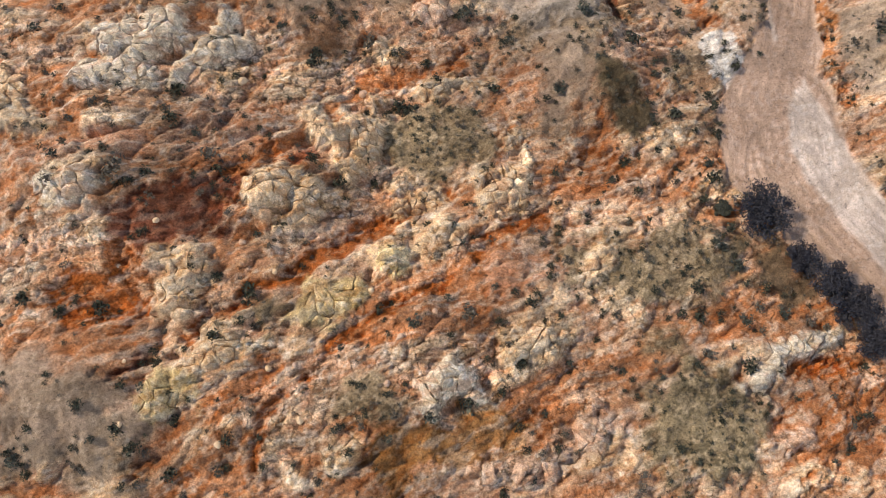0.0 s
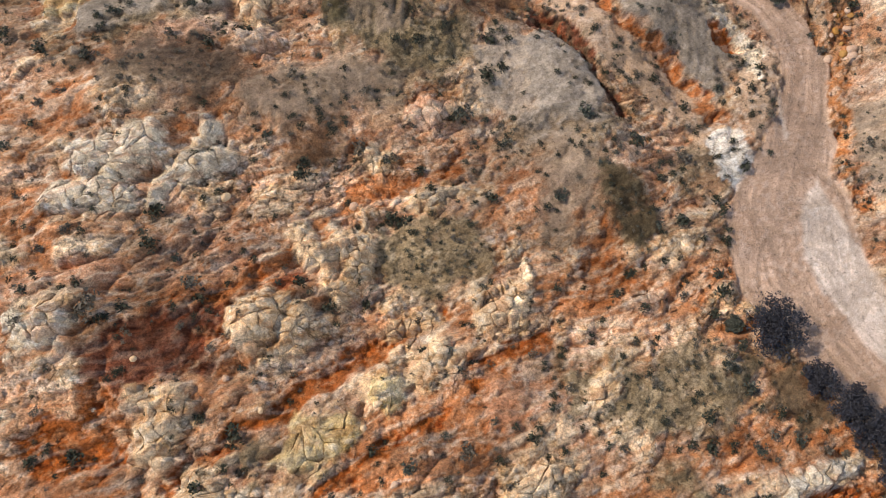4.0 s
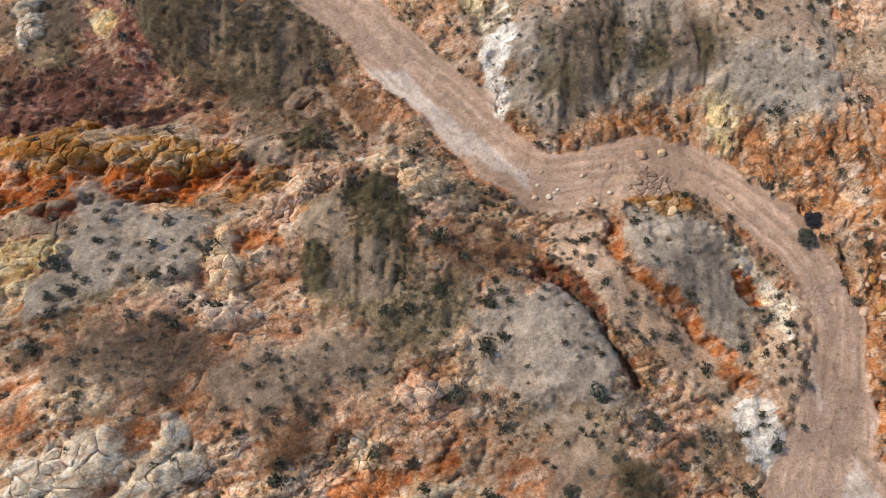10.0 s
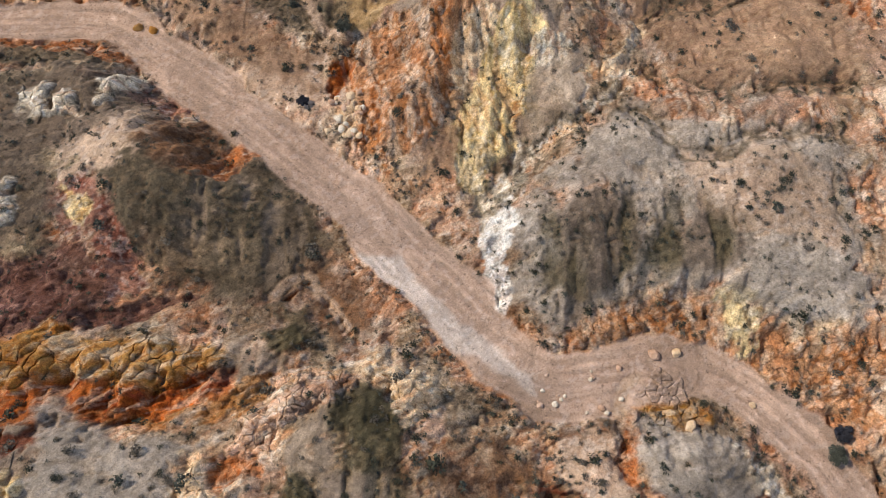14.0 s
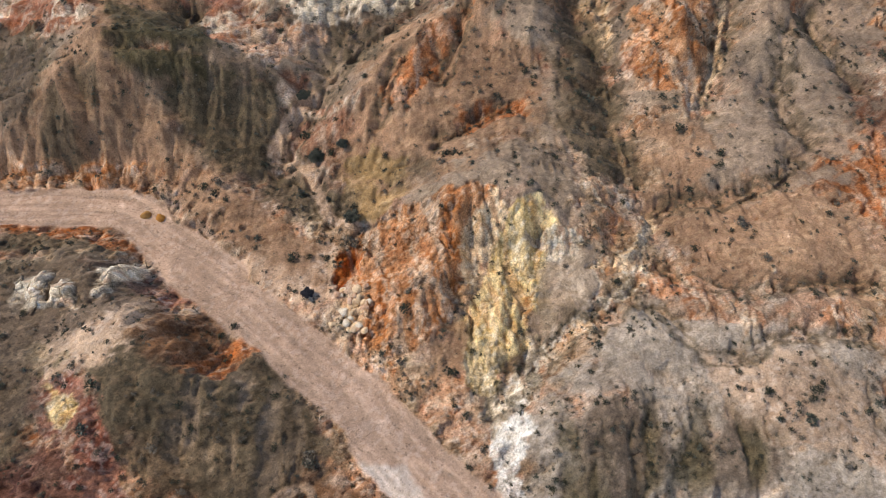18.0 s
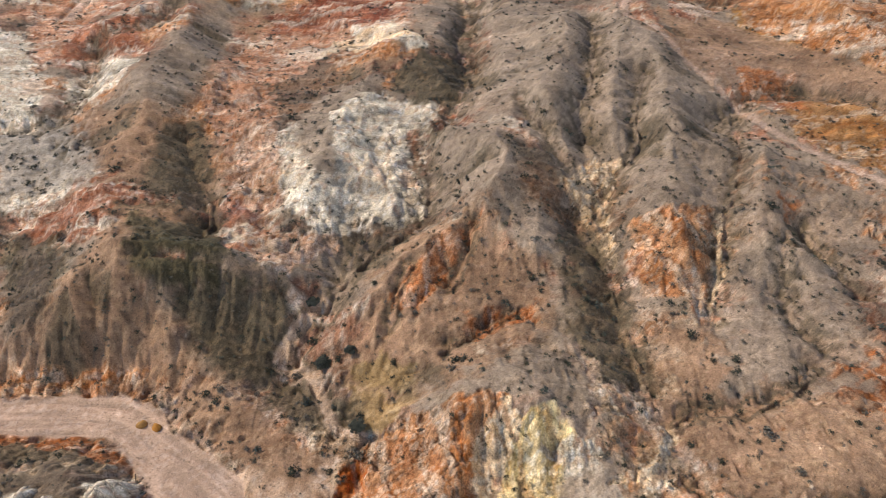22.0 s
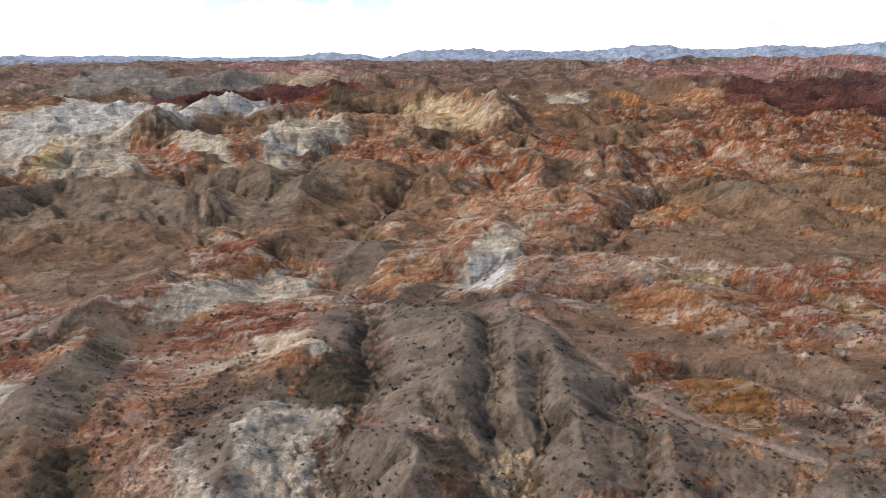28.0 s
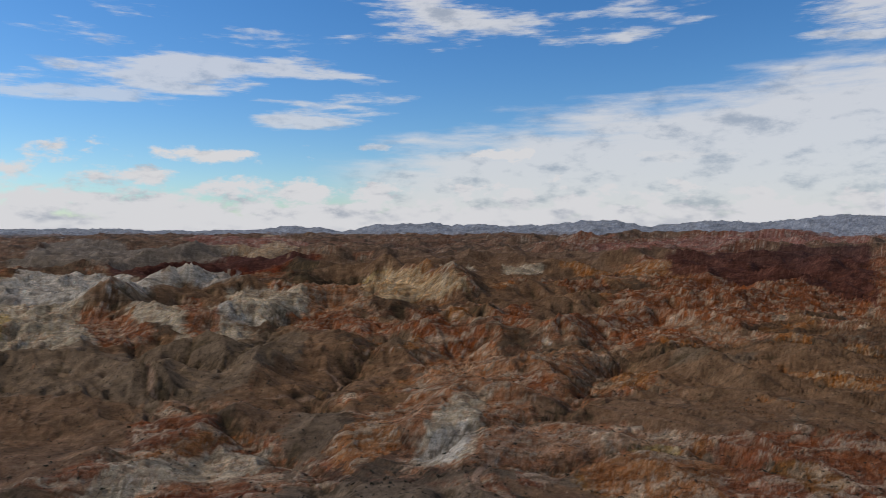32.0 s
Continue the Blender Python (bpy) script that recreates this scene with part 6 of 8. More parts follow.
n_wide = fbm(GX, GY, 14, 3, 101)
n_mid = fbm(GX, GY, 3.2, 3, 111)
n_fine = fbm(GX, GY, 0.9, 3, 121)
strike = (0.42 * GX - 0.91 * GY)          # across the tilted beds
along = (0.91 * GX + 0.42 * GY)
beds = fbm(along + 4 * n_wide, 4.2 * (strike + 5 * n_wide), 16, 4, 131)
edge_noise = fbm(GX, GY, 4.0, 5, 141, 0.6) - 0.5
edge_mid = fbm(GX, GY, 13, 5, 143, 0.6) - 0.5
edge_far = fbm(GX, GY, 40, 5, 146, 0.6) - 0.5
away = np.hypot(GX, GY - 87)
far_1, far_2 = smooth(300, 650, away), smooth(800, 1700, away)
edge_any = 4.0 * (edge_noise * (1 - far_1) + edge_mid * far_1) * (1 - far_2) + 4.0 * edge_far * far_2   # grows coarser with distance
# past the wash the beds stand on end and run with the slope
turned = smooth(240, 190, GY) * np.maximum(smooth(112, 128, GY) * smooth(-34, -18, GX), np.maximum(smooth(86, 96, GY) * smooth(6, 14, GX), smooth(62, 72, GY) * smooth(51, 57, GX)))
beds = beds * (1 - turned) + turned * fbm(3.4 * (0.97 * GX + 0.22 * GY + 4 * n_wide), 0.9 * GY, 14, 4, 132)
streak = fbm(along + 3 * edge_noise, 3.5 * strike, 5.5, 4, 148, 0.6) - 0.5
beds_wide = fbm(along + 10 * n_wide, 2.4 * (strike + 8 * n_wide), 24, 2, 133) + 0.10 * edge_noise


def lumps_of(x, y, size, seed):
    """Rounded knobs of rock with sharp creases between them, 0 in a crease."""
    return np.abs(2 * value_noise(x / size, y / size, seed) - 1) ** 0.75


knob = np.full(GX.size, 0.4)
i = np.nonzero(away < 330)[0]
wx, wy = GX[i] + 3.0 * edge_noise[i] + 5 * n_wide[i], GY[i] + 3.0 * (n_mid[i] - 0.5) + 5 * n_wide[i]
a_1, s_1 = (0.91 * wx + 0.42 * wy) / 1.7, 0.42 * wx - 0.91 * wy
k_bed = 0.52 * lumps_of(a_1, s_1, 8.0, 411) + 0.33 * lumps_of(a_1, s_1, 3.4, 412) + 0.15 * lumps_of(a_1, s_1, 1.4, 413)
k_up = 0.5 * lumps_of(wx, wy / 3.0, 5.0, 414) + 0.34 * lumps_of(wx, wy / 2.2, 2.4, 415) + 0.16 * lumps_of(wx, wy / 1.5, 1.1, 416)
knob[i] = k_bed * (1 - turned[i]) + k_up * turned[i]


def paint(kind, i):
    """Base colour, relief, blockiness and shrubs of a kind of ground at the places i."""
    a, b, c, relief, blocky, shrubs = KINDS[kind]
    size = np.clip((away[i] - 420) / 600, 0, 1)
    m = n_mid[i] * (1 - size) + n_wide[i] * size
    near_by = np.clip((away[i] - 200) / 200, 0, 1)
    n_small = n_fine[i] * (1 - near_by) + n_mid[i] * near_by
    p = smooth(0.44, 0.56, 0.5 * m + 0.3 * beds[i] + 0.2 * n_small)[:, None]
    q = smooth(0.50, 0.60, 0.5 * n_small + 0.3 * m + 0.2 * (streak[i] + 0.5))[:, None]
    tone = np.array(a) * (1 - p) + np.array(b) * p
    tone = tone * (1 - 0.85 * q) + np.array(c) * 0.85 * q
    tone = tone * (1 + 0.9 * (n_wide[i] - 0.5) + 0.5 * edge_mid[i] + 1.1 * edge_far[i] * far_1[i])[:, None]
    return tone, relief, blocky, shrubs


everywhere = np.arange(GX.size)
tone, _, _, _ = paint("mix", everywhere)
relief, blocky, shrubs = np.full(GX.size, 0.5), np.full(GX.size, 0.45), np.full(GX.size, 0.07)


def lay(kind, i, k):
    t, r, b, s = paint(kind, i)
    tone[i] = tone[i] * (1 - k[:, None]) + t * k[:, None]
    relief[i] += (r - relief[i]) * k
    blocky[i] += (b - blocky[i]) * k
    shrubs[i] += (s - shrubs[i]) * k


# beds that alternate in the near ground, then the plains and outcrops of the distance
near = np.nonzero((GY > -60) & (GY < 190))[0]
tamer = smooth(46, 66, GY[near] + 0.25 * GX[near])      # the far half of the near slope is duller, with more brush
lay("pink", near, tamer * 0.45)
lay("grey", near, tamer * smooth(0.47, 0.54, fbm(GX[near], GY[near], 16, 4, 323)) * 0.6)
lay("pinkrock", near, smooth(0.50, 0.44, beds_wide[near]) * (0.8 - 0.3 * tamer))
lay("cream", near, smooth(0.34, 0.50, knob[near]) * smooth(0.56, 0.46, beds_wide[near]) * (0.75 - 0.2 * tamer))
lay("orange", near, smooth(0.54, 0.60, beds_wide[near]) * (0.65 - 0.40 * tamer))
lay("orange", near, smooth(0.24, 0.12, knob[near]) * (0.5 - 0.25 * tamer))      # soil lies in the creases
lay("scrub", near, tamer * smooth(0.50, 0.57, fbm(GX[near], GY[near], 11, 4, 321)) * 0.55)
distant = np.nonzero((GY > 140) | (GY < -26))[0]
fade = smooth(140, 190, np.abs(GY[distant]))
d_beds = fbm(along[distant] + 90 * edge_far[distant], 3.0 * (strike[distant] + 60 * edge_far[distant]), 95, 5, 151)
d_patch = fbm(GX[distant], GY[distant], 130, 4, 161)
lay("scree", distant, fade)
lay("brownscree", distant, smooth(330, 700, away[distant]) * 0.9)
lay("screepink", distant, fade * smooth(0.50, 0.60, d_patch))
lay("redrock", distant, fade * smooth(0.505, 0.55, d_beds) * 0.85)
lay("pinkrock", distant, fade * smooth(0.545, 0.575, d_beds) * smooth(0.62, 0.59, d_beds) * 0.75)
lay("pale", distant, fade * smooth(0.585, 0.60, d_beds) * smooth(0.63, 0.61, d_beds) * 0.8)
lay("orangerock", distant, fade * smooth(0.44, 0.39, d_beds) * 0.85 * smooth(1300, 800, away[distant]))
lay("redrock", distant, smooth(500, 1300, away[distant]) * smooth(0.53, 0.61, fbm(GX[distant], 2.2 * GY[distant], 520, 5, 171)) * 0.8)
lay("screepink", distant, smooth(1200, 2200, away[distant]) * 0.55)
lay("darkscree", distant, fade * smooth(0.47, 0.40, fbm(GX[distant], GY[distant], 60, 3, 181)) * 0.7)

lift = np.zeros(GX.size)
SUNK = {"red": -0.6, "orange": -0.5, "darkred": -0.8, "maroon": -0.5, "ochresoil": -0.3, "scrub": 0.3, "darkscrub": 0.4, "grey": 0.3}
for kind, soft, poly in ZONES:
    if kind == "silt":
        continue
    i = boxed(GX, GY, poly, 5 * soft + 5)
    grain = 0.6 + 0.8 * soft
    ragged = np.clip(edge_any[i] + 1.6 * streak[i] + 1.2 * edge_mid[i], -2.2, 2.2)
    d = np.minimum(inside(GX[i], GY[i], poly), 1.0 * soft + 0.6) + grain * ragged
    fuzz = 1.1 if kind in ("grey", "scree", "screepink", "scrub", "darkscrub", "darkscree", "brownsoil", "olive") and soft < 4 else 0.4
    lay(kind, i, smooth(-fuzz * soft, fuzz * soft, d) * 0.9)
    if kind in SUNK:
        lift[i] += SUNK[kind] * smooth(-0.6 * soft, 1.0 * soft, d)
for kind, size, poly in OUTCROPS:
    i = boxed(GX, GY, poly, 6)
    d = inside(GX[i], GY[i], poly) + 5.0 * edge_noise[i]
    lay(kind, i, smooth(-0.8, 0.3, d) * 0.95)
    lift[i] += 1.1 * smooth(-0.9, 1.6, d)
for kind, most, fine, poly in STREAKED:
    i = boxed(GX, GY, poly, 6)
    d = inside(GX[i], GY[i], poly) + 6.0 * edge_noise[i]
    furrow = fbm(GX[i] + 3 * edge_mid[i], 0.22 * GY[i], fine, 4, 421, 0.6)
    lay(kind, i, most * smooth(-1.5, 4.0, d) * smooth(0.42, 0.64, furrow))
    lift[i] -= 0.6 * smooth(-1.0, 2.5, d) * smooth(0.42, 0.64, furrow)

# thin seams of white and red that run through the beds of rock
seam = fbm(along + 8 * n_wide + 2 * edge_noise, 5.0 * (strike + 6 * n_wide), 7.0, 4, 301, 0.6)
seam = seam * (1 - turned) + turned * fbm(3.6 * (0.97 * GX + 0.22 * GY + 5 * n_wide), 0.7 * GY, 9.0, 4, 302, 0.6)
seam_far = fbm(along + 60 * edge_far, 4.0 * (strike + 50 * edge_far), 48.0, 5, 311, 0.65)
seam_mid = fbm(along + 25 * edge_mid, 4.5 * (strike + 22 * edge_mid), 24.0, 4, 306, 0.55)
seam_mid = seam_mid * (1 - turned) + turned * seam
mid_1 = smooth(130, 200, away)
vein = (seam * (1 - mid_1) + seam_mid * mid_1) * (1 - far_2) + seam_far * far_2
rocky = smooth(0.22, 0.45, blocky)
for kind, k in (("pale", smooth(0.56 - 0.02 * mid_1, 0.60 - 0.02 * mid_1, vein)), ("red", smooth(0.44, 0.40, vein)), ("pinkred", smooth(0.53, 0.56, vein) * smooth(0.60, 0.57, vein) * 0.7)):
    t, _, _, _ = paint(kind, everywhere)
    k = ((0.35 + 0.15 * mid_1) * k * rocky * (1 - (0.4 * mid_1 if kind == "red" else 0)))[:, None]
    tone = tone * (1 - k) + t * k

# the far range, with haze in its colour
lay("hazymountain", distant, smooth(3250, 3700, away[distant] + 600 * edge_far[distant]))

height = form(GX, GY)
# the sandy channel: pale dry silt, wheel ruts and thin runnels
wash_edge = beside_wash(GX, GY)
sand = smooth(0.4, -0.4, wash_edge)
ruts = np.zeros(GX.size)
for w, line in WASHES:
    i = boxed(GX, GY, line, w)
    side, way = along_line(GX[i], GY[i], line)
    lines = fbm(side + 1.6 * fbm(GX[i], GY[i], 14, 3, 191), 0.06 * way, 1.0, 4, 193, 0.6)
    ruts[i] = np.maximum(ruts[i], smooth(0.42, 0.62, lines) * (np.abs(side) < 0.6 * w))
i = np.nonzero(sand > 0.001)[0]
lay("sand", i, sand[i])
for kind, soft, poly in ZONES:
    if kind == "silt":
        i = boxed(GX, GY, poly, 6)
        d = inside(GX[i], GY[i], poly) + 2.2 * edge_noise[i]
        lay("silt", i, smooth(-0.5, 0.5, d) * sand[i])
i = np.nonzero(sand > 0.001)[0]
tone[i] *= (1.08 - 0.26 * ruts[i] * sand[i] * (0.4 + 1.2 * n_wide[i]))[:, None]
height[i] -= 0.08 * ruts[i]
# gullies down the slopes, cracked beds on rock
def slopes(z):
    zz, xx = z.reshape(NR, NC), GX.reshape(NR, NC)
    gx = np.gradient(zz, axis=1) / np.gradient(xx, axis=1)
    gy = (np.gradient(zz, axis=0) - gx * np.gradient(xx, axis=0)) / np.gradient(rows_y)[:, None]
    return gx.ravel(), gy.ravel()


flat = 1 - sand
soft_relief = relief * (1.9 * (fbm(GX, GY, 7, 3, 221) - 0.5) + 1.0 * (beds - 0.5))
height += flat * soft_relief * (1 - 0.6 * smooth(170, 260, away))
sl_x, sl_y = slopes(height)
steep = np.clip(np.hypot(sl_x, sl_y) / 0.35, 0, 1)
mid = np.nonzero((GY > 120) & (away < 1300))[0]
cut = np.zeros(GX.size)
cut[mid] = runnels(GX[mid], GY[mid], sl_x[mid], sl_y[mid], 32.0, 4, 261) * smooth(120, 175, GY[mid]) * smooth(1300, 900, away[mid])
height += flat * cut * (0.75 + 0.7 * steep) * (0.8 + 2.8 * smooth(230, 450, away))
big = np.nonzero(away > 500)[0]
cut_far = np.zeros(GX.size)
cut_far[big] = runnels(GX[big], GY[big], sl_x[big], sl_y[big], 140.0, 3, 271) * smooth(500, 1100, away[big])
height += cut_far * 3.5
close = smooth(420, 160, away)
stones = smooth(230, 140, away)
small = np.nonzero(away < 420)[0]
rill = np.zeros(GX.size)
rill[small] = runnels(GX[small], GY[small], sl_x[small], sl_y[small], 5.0, 3, 281)
height += close * flat * rill * (0.25 + 1.5 * steep) * 0.6
crack, block_no = cells(GX + 1.8 * edge_noise, GY * 1.25 + 1.8 * edge_noise, 2.3, 201)
crack_s, block_s = cells(GX + 0.8 * edge_noise, GY + 0.8 * edge_noise, 0.95, 211)
height += stones * flat * smooth(0.5, 5.0, wash_edge) * lift
height += stones * flat * (0.10 + blocky) * 4.2 * (knob - 0.40)
height += stones * flat * blocky * (1 - turned) * smooth(0.46, 0.58, n_wide + 0.5 * edge_noise) * (0.25 * (block_no - 0.5) + 0.12 * (block_s - 0.5)
                                   - 0.4 * smooth(0.22, 0.0, crack) - 0.1 * smooth(0.16, 0.0, crack_s))
height += smooth(120, 400, away) * flat * (0.02 + blocky) * 0.9 * (ridged(GX, 1.6 * GY, 22, 3, 231) - 0.66)
height += smooth(400, 1200, away) * (0.1 + blocky) * 2.5 * (ridged(GX, GY, 90, 2, 241) - 0.68)
# ledges where tilted beds come out: long risers along the strike
saw = np.mod(strike / 4.1 + 6.0 * (beds - 0.5) + 2.2 * (n_wide - 0.5), 1.0)
height += close * flat * blocky * 0.5 * smooth(135, 112, GY) * (saw * smooth(1.0, 0.90, saw) - 0.5)
hollow = smooth(-0.10, -0.38, cut) * (0.55 + 0.45 * smooth(0.45, 0.2, blocky)) * smooth(1250, 700, away)
lay("olive", everywhere, 0.8 * hollow)      # low brush fills the furrows
height += smooth(150, 260, away) * smooth(1500, 800, away) * flat * rocky * 2.2 * (vein - 0.5)      # harder seams stand out
for w, line in GULLIES:
    i = boxed(GX, GY, line, 3 * w)
    d = from_line(GX[i], GY[i], line) + 2.5 * edge_noise[i] * w
    lay("olive", i, smooth(0.9 * w, 0.35 * w, d) * smooth(0.1 * w, 0.3 * w, d) * 0.75)
    shrubs[i] += 0.5 * smooth(0.8 * w, 0.3 * w, d)
# brush gathers in furrows and cracks, and lines the wash
shrubs += 0.40 * smooth(0.2, 1.0, wash_edge) * smooth(5.0, 2.0, wash_edge)
shrubs *= 0.6 + 1.6 * smooth(0.1, -0.35, cut + 0.5 * rill) + 3.5 * blocky * smooth(0.26, 0.12, knob)


for w, line in TRACKS:
    i = boxed(GX, GY, line, 2 * w)
    d = from_line(GX[i], GY[i], line) + 0.5 * w * edge_noise[i]
    t, _, _, _ = paint("sandscrub" if w < 2.1 else "sand", i)
    k = smooth(w / 2 + 0.25 * w, w / 2 - 0.2 * w, d)
    k = k * (0.9 if w < 2.5 else 0.8)
    tone[i] = tone[i] * (1 - k[:, None]) + t * k[:, None]
    shrubs[i] *= 1 - k
    relief[i] *= 1 - 0.7 * k


def sheet(name, xs, ys, zs, nr, nc):
    mesh = bpy.data.meshes.new(name)
    v = np.stack([xs, ys, zs], 1).astype(np.float32)
    k = (np.arange(nr - 1)[:, None] * nc + np.arange(nc - 1)[None, :]).ravel()
    quads = np.stack([k, k + 1, k + nc + 1, k + nc], 1).astype(np.int32)
    mesh.vertices.add(len(v))
    mesh.vertices.foreach_set("co", v.ravel())
    mesh.loops.add(quads.size)
    mesh.loops.foreach_set("vertex_index", quads.ravel())
    mesh.polygons.add(len(quads))
    mesh.polygons.foreach_set("loop_start", np.arange(0, quads.size, 4, dtype=np.int32))
    mesh.polygons.foreach_set("use_smooth", np.ones(len(quads), bool))
    mesh.update(calc_edges=True)
    return mesh


ground_mesh = sheet("ground", GX, GY, height, NR, NC)
purer = (VIVID + 0.24 * smooth(200, 420, away) - 0.34 * smooth(1100, 2200, away))[:, None]      # beds past 200 m are more vivid; past 1100 m painted haze dulls them
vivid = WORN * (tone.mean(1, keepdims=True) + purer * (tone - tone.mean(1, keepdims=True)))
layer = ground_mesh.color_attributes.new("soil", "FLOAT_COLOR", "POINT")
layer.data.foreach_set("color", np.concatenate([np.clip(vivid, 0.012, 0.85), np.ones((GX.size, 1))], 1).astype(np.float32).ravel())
grit = ground_mesh.attributes.new("grit", "FLOAT", "POINT")
grit.data.foreach_set("value", (1 - 0.65 * sand - 0.4 * flat * smooth(0.25, 0.05, blocky)).astype(np.float32))
stony = ground_mesh.attributes.new("stony", "FLOAT", "POINT")
stony.data.foreach_set("value", np.clip(1.6 * blocky * flat, 0, 1) * smooth(0.40, 0.60, n_wide + 0.5 * edge_noise).astype(np.float32))
brushy = ground_mesh.attributes.new("brushy", "FLOAT", "POINT")
brushy.data.foreach_set("value", (smooth(200, 380, away) * smooth(3000, 2000, away)).astype(np.float32))
ground_mesh.materials.append(soil)
ground = tagged(new("ground", ground_mesh), "eroded desert badlands of red, orange, cream and grey beds with a sandy wash", "ground", kind="structure")


def spot(x, y):
    """The nearest place of the sheet."""
    r = np.clip(np.searchsorted(rows_y, y), 1, NR - 1)
    r = r - (np.abs(rows_y[r - 1] - y) < np.abs(rows_y[r] - y))
    c = np.rint((x - x_left[r]) / (x_right[r] - x_left[r]) * (COLS - 1)).astype(int) + 9
    return r * NC + np.clip(c, 0, NC - 1)


def ground_z(x, y):
    """Height of the sheet at places between its corners."""
    r = np.clip(np.searchsorted(rows_y, y) - 1, 0, NR - 2)
    v = (y - rows_y[r]) / (rows_y[r + 1] - rows_y[r])
    out = 0.0
    for rr, w in ((r, 1 - v), (r + 1, v)):
        c = np.clip((x - x_left[rr]) / (x_right[rr] - x_left[rr]) * (COLS - 1) + 9, 0, NC - 2)
        n = c.astype(int)
        out = out + w * (height[rr * NC + n] * (1 - c + n) + height[rr * NC + n + 1] * (c - n))
    return out


def ground_at(x, y):
    return float(height[spot(np.array([x]), np.array([y]))[0]])


# ---- things: outcrops of cracked blocks, shrubs, trees ----
def part(name, bm, mat, parent, label=""):
    mesh = bpy.data.meshes.new(name)
    bm.to_mesh(mesh)
    bm.free()
    mesh.materials.append(mat)
    ob = new(name, mesh)
    ob.parent = parent
    return tagged(ob, label)


def raw(name, verts, faces, mat, parent=None, even=True):
    mesh = bpy.data.meshes.new(name)
    mesh.from_pydata(verts, [], faces)
    if even:
        mesh.polygons.foreach_set("use_smooth", np.ones(len(mesh.polygons), bool))
    mesh.materials.append(mat)
    ob = new(name, mesh)
    ob.parent = parent
    return ob


def clip(poly, px, py, nx, ny):
    """The part of a polygon on the inner side of a line through (px, py)."""
    out = []
    for a, b in zip(poly, poly[1:] + poly[:1]):
        da, db = (a[0] - px) * nx + (a[1] - py) * ny, (b[0] - px) * nx + (b[1] - py) * ny
        if da <= 0:
            out.append(a)
        if (da < 0) != (db < 0) and abs(da - db) > 1e-9:
            u = da / (da - db)
            out.append((a[0] + u * (b[0] - a[0]), a[1] + u * (b[1] - a[1])))
    return out


def rock_block(cell, cx, cy, lift, rng, parent):
    """A weathered block: it follows the knobbly ground, a little proud of it, with a worn shoulder."""
    ring = []
    for a, b in zip(cell, cell[1:] + cell[:1]):
        n = max(1, int(math.hypot(b[0] - a[0], b[1] - a[1]) / 0.4))
        for k in range(n):
            u = k / n
            jx, jy = (rng.uniform(-0.08, 0.08), rng.uniform(-0.08, 0.08)) if k else (0, 0)
            ring.append((a[0] + u * (b[0] - a[0]) + jx, a[1] + u * (b[1] - a[1]) + jy))
    n = len(ring)
    if n < 5:
        return
    steps = ((1.0, -0.7), (1.0, -0.10), (0.93, -0.02), (0.72, 0.02), (0.46, 0.03), (0.2, 0.03))
    px = np.array([cx + (x - cx) * s for s, _ in steps for x, _ in ring] + [cx])
    py = np.array([cy + (y - cy) * s for s, _ in steps for _, y in ring] + [cy])
    low = np.array([z for _, z in steps for _ in ring] + [0.03])
    tx, ty = rng.uniform(-0.14, 0.14), rng.uniform(-0.14, 0.14)
    tall = ground_z(px, py) + low + np.where(low < -0.5, 0, lift + tx * (px - cx) + ty * (py - cy))
    mean = float(tall.mean())
    faces = []
    for r in range(len(steps) - 1):
        for k in range(n):
            faces.append((r * n + k, r * n + (k + 1) % n, (r + 1) * n + (k + 1) % n, (r + 1) * n + k))
    last = (len(steps) - 1) * n
    for k in range(n):
        faces.append((last + k, last + (k + 1) % n, last + n))
    ob = raw("block", np.stack([px - cx, py - cy, tall - mean], 1).tolist(), faces, soil, parent)
    shade = vivid[spot(px, py)] * rng.uniform(0.9, 1.12)
    ob.data.color_attributes.new("soil", "FLOAT_COLOR", "POINT").data.foreach_set(
        "color", np.concatenate([np.clip(shade, 0.02, 0.85), np.ones((len(px), 1))], 1).astype(np.float32).ravel())
    for name, value in (("grit", 0.8), ("stony", 0.35)):
        ob.data.attributes.new(name, "FLOAT", "POINT").data.foreach_set("value", np.full(len(px), value, np.float32))
    ob.location = (cx - parent.location[0], cy - parent.location[1], mean - parent.location[2])


ROCK_LABEL = {
    "pale": "pale grey-white sandstone outcrop, cracked into weathered blocks",
    "cream": "cream sandstone outcrop, cracked into rounded blocks",
    "yellowrock": "yellowish cream sandstone outcrop with deep cracks",
    "ochrerock": "ochre orange sandstone ledge, split into blocks",
    "pinkrock": "pinkish tan sandstone outcrop, broken into blocks",
}


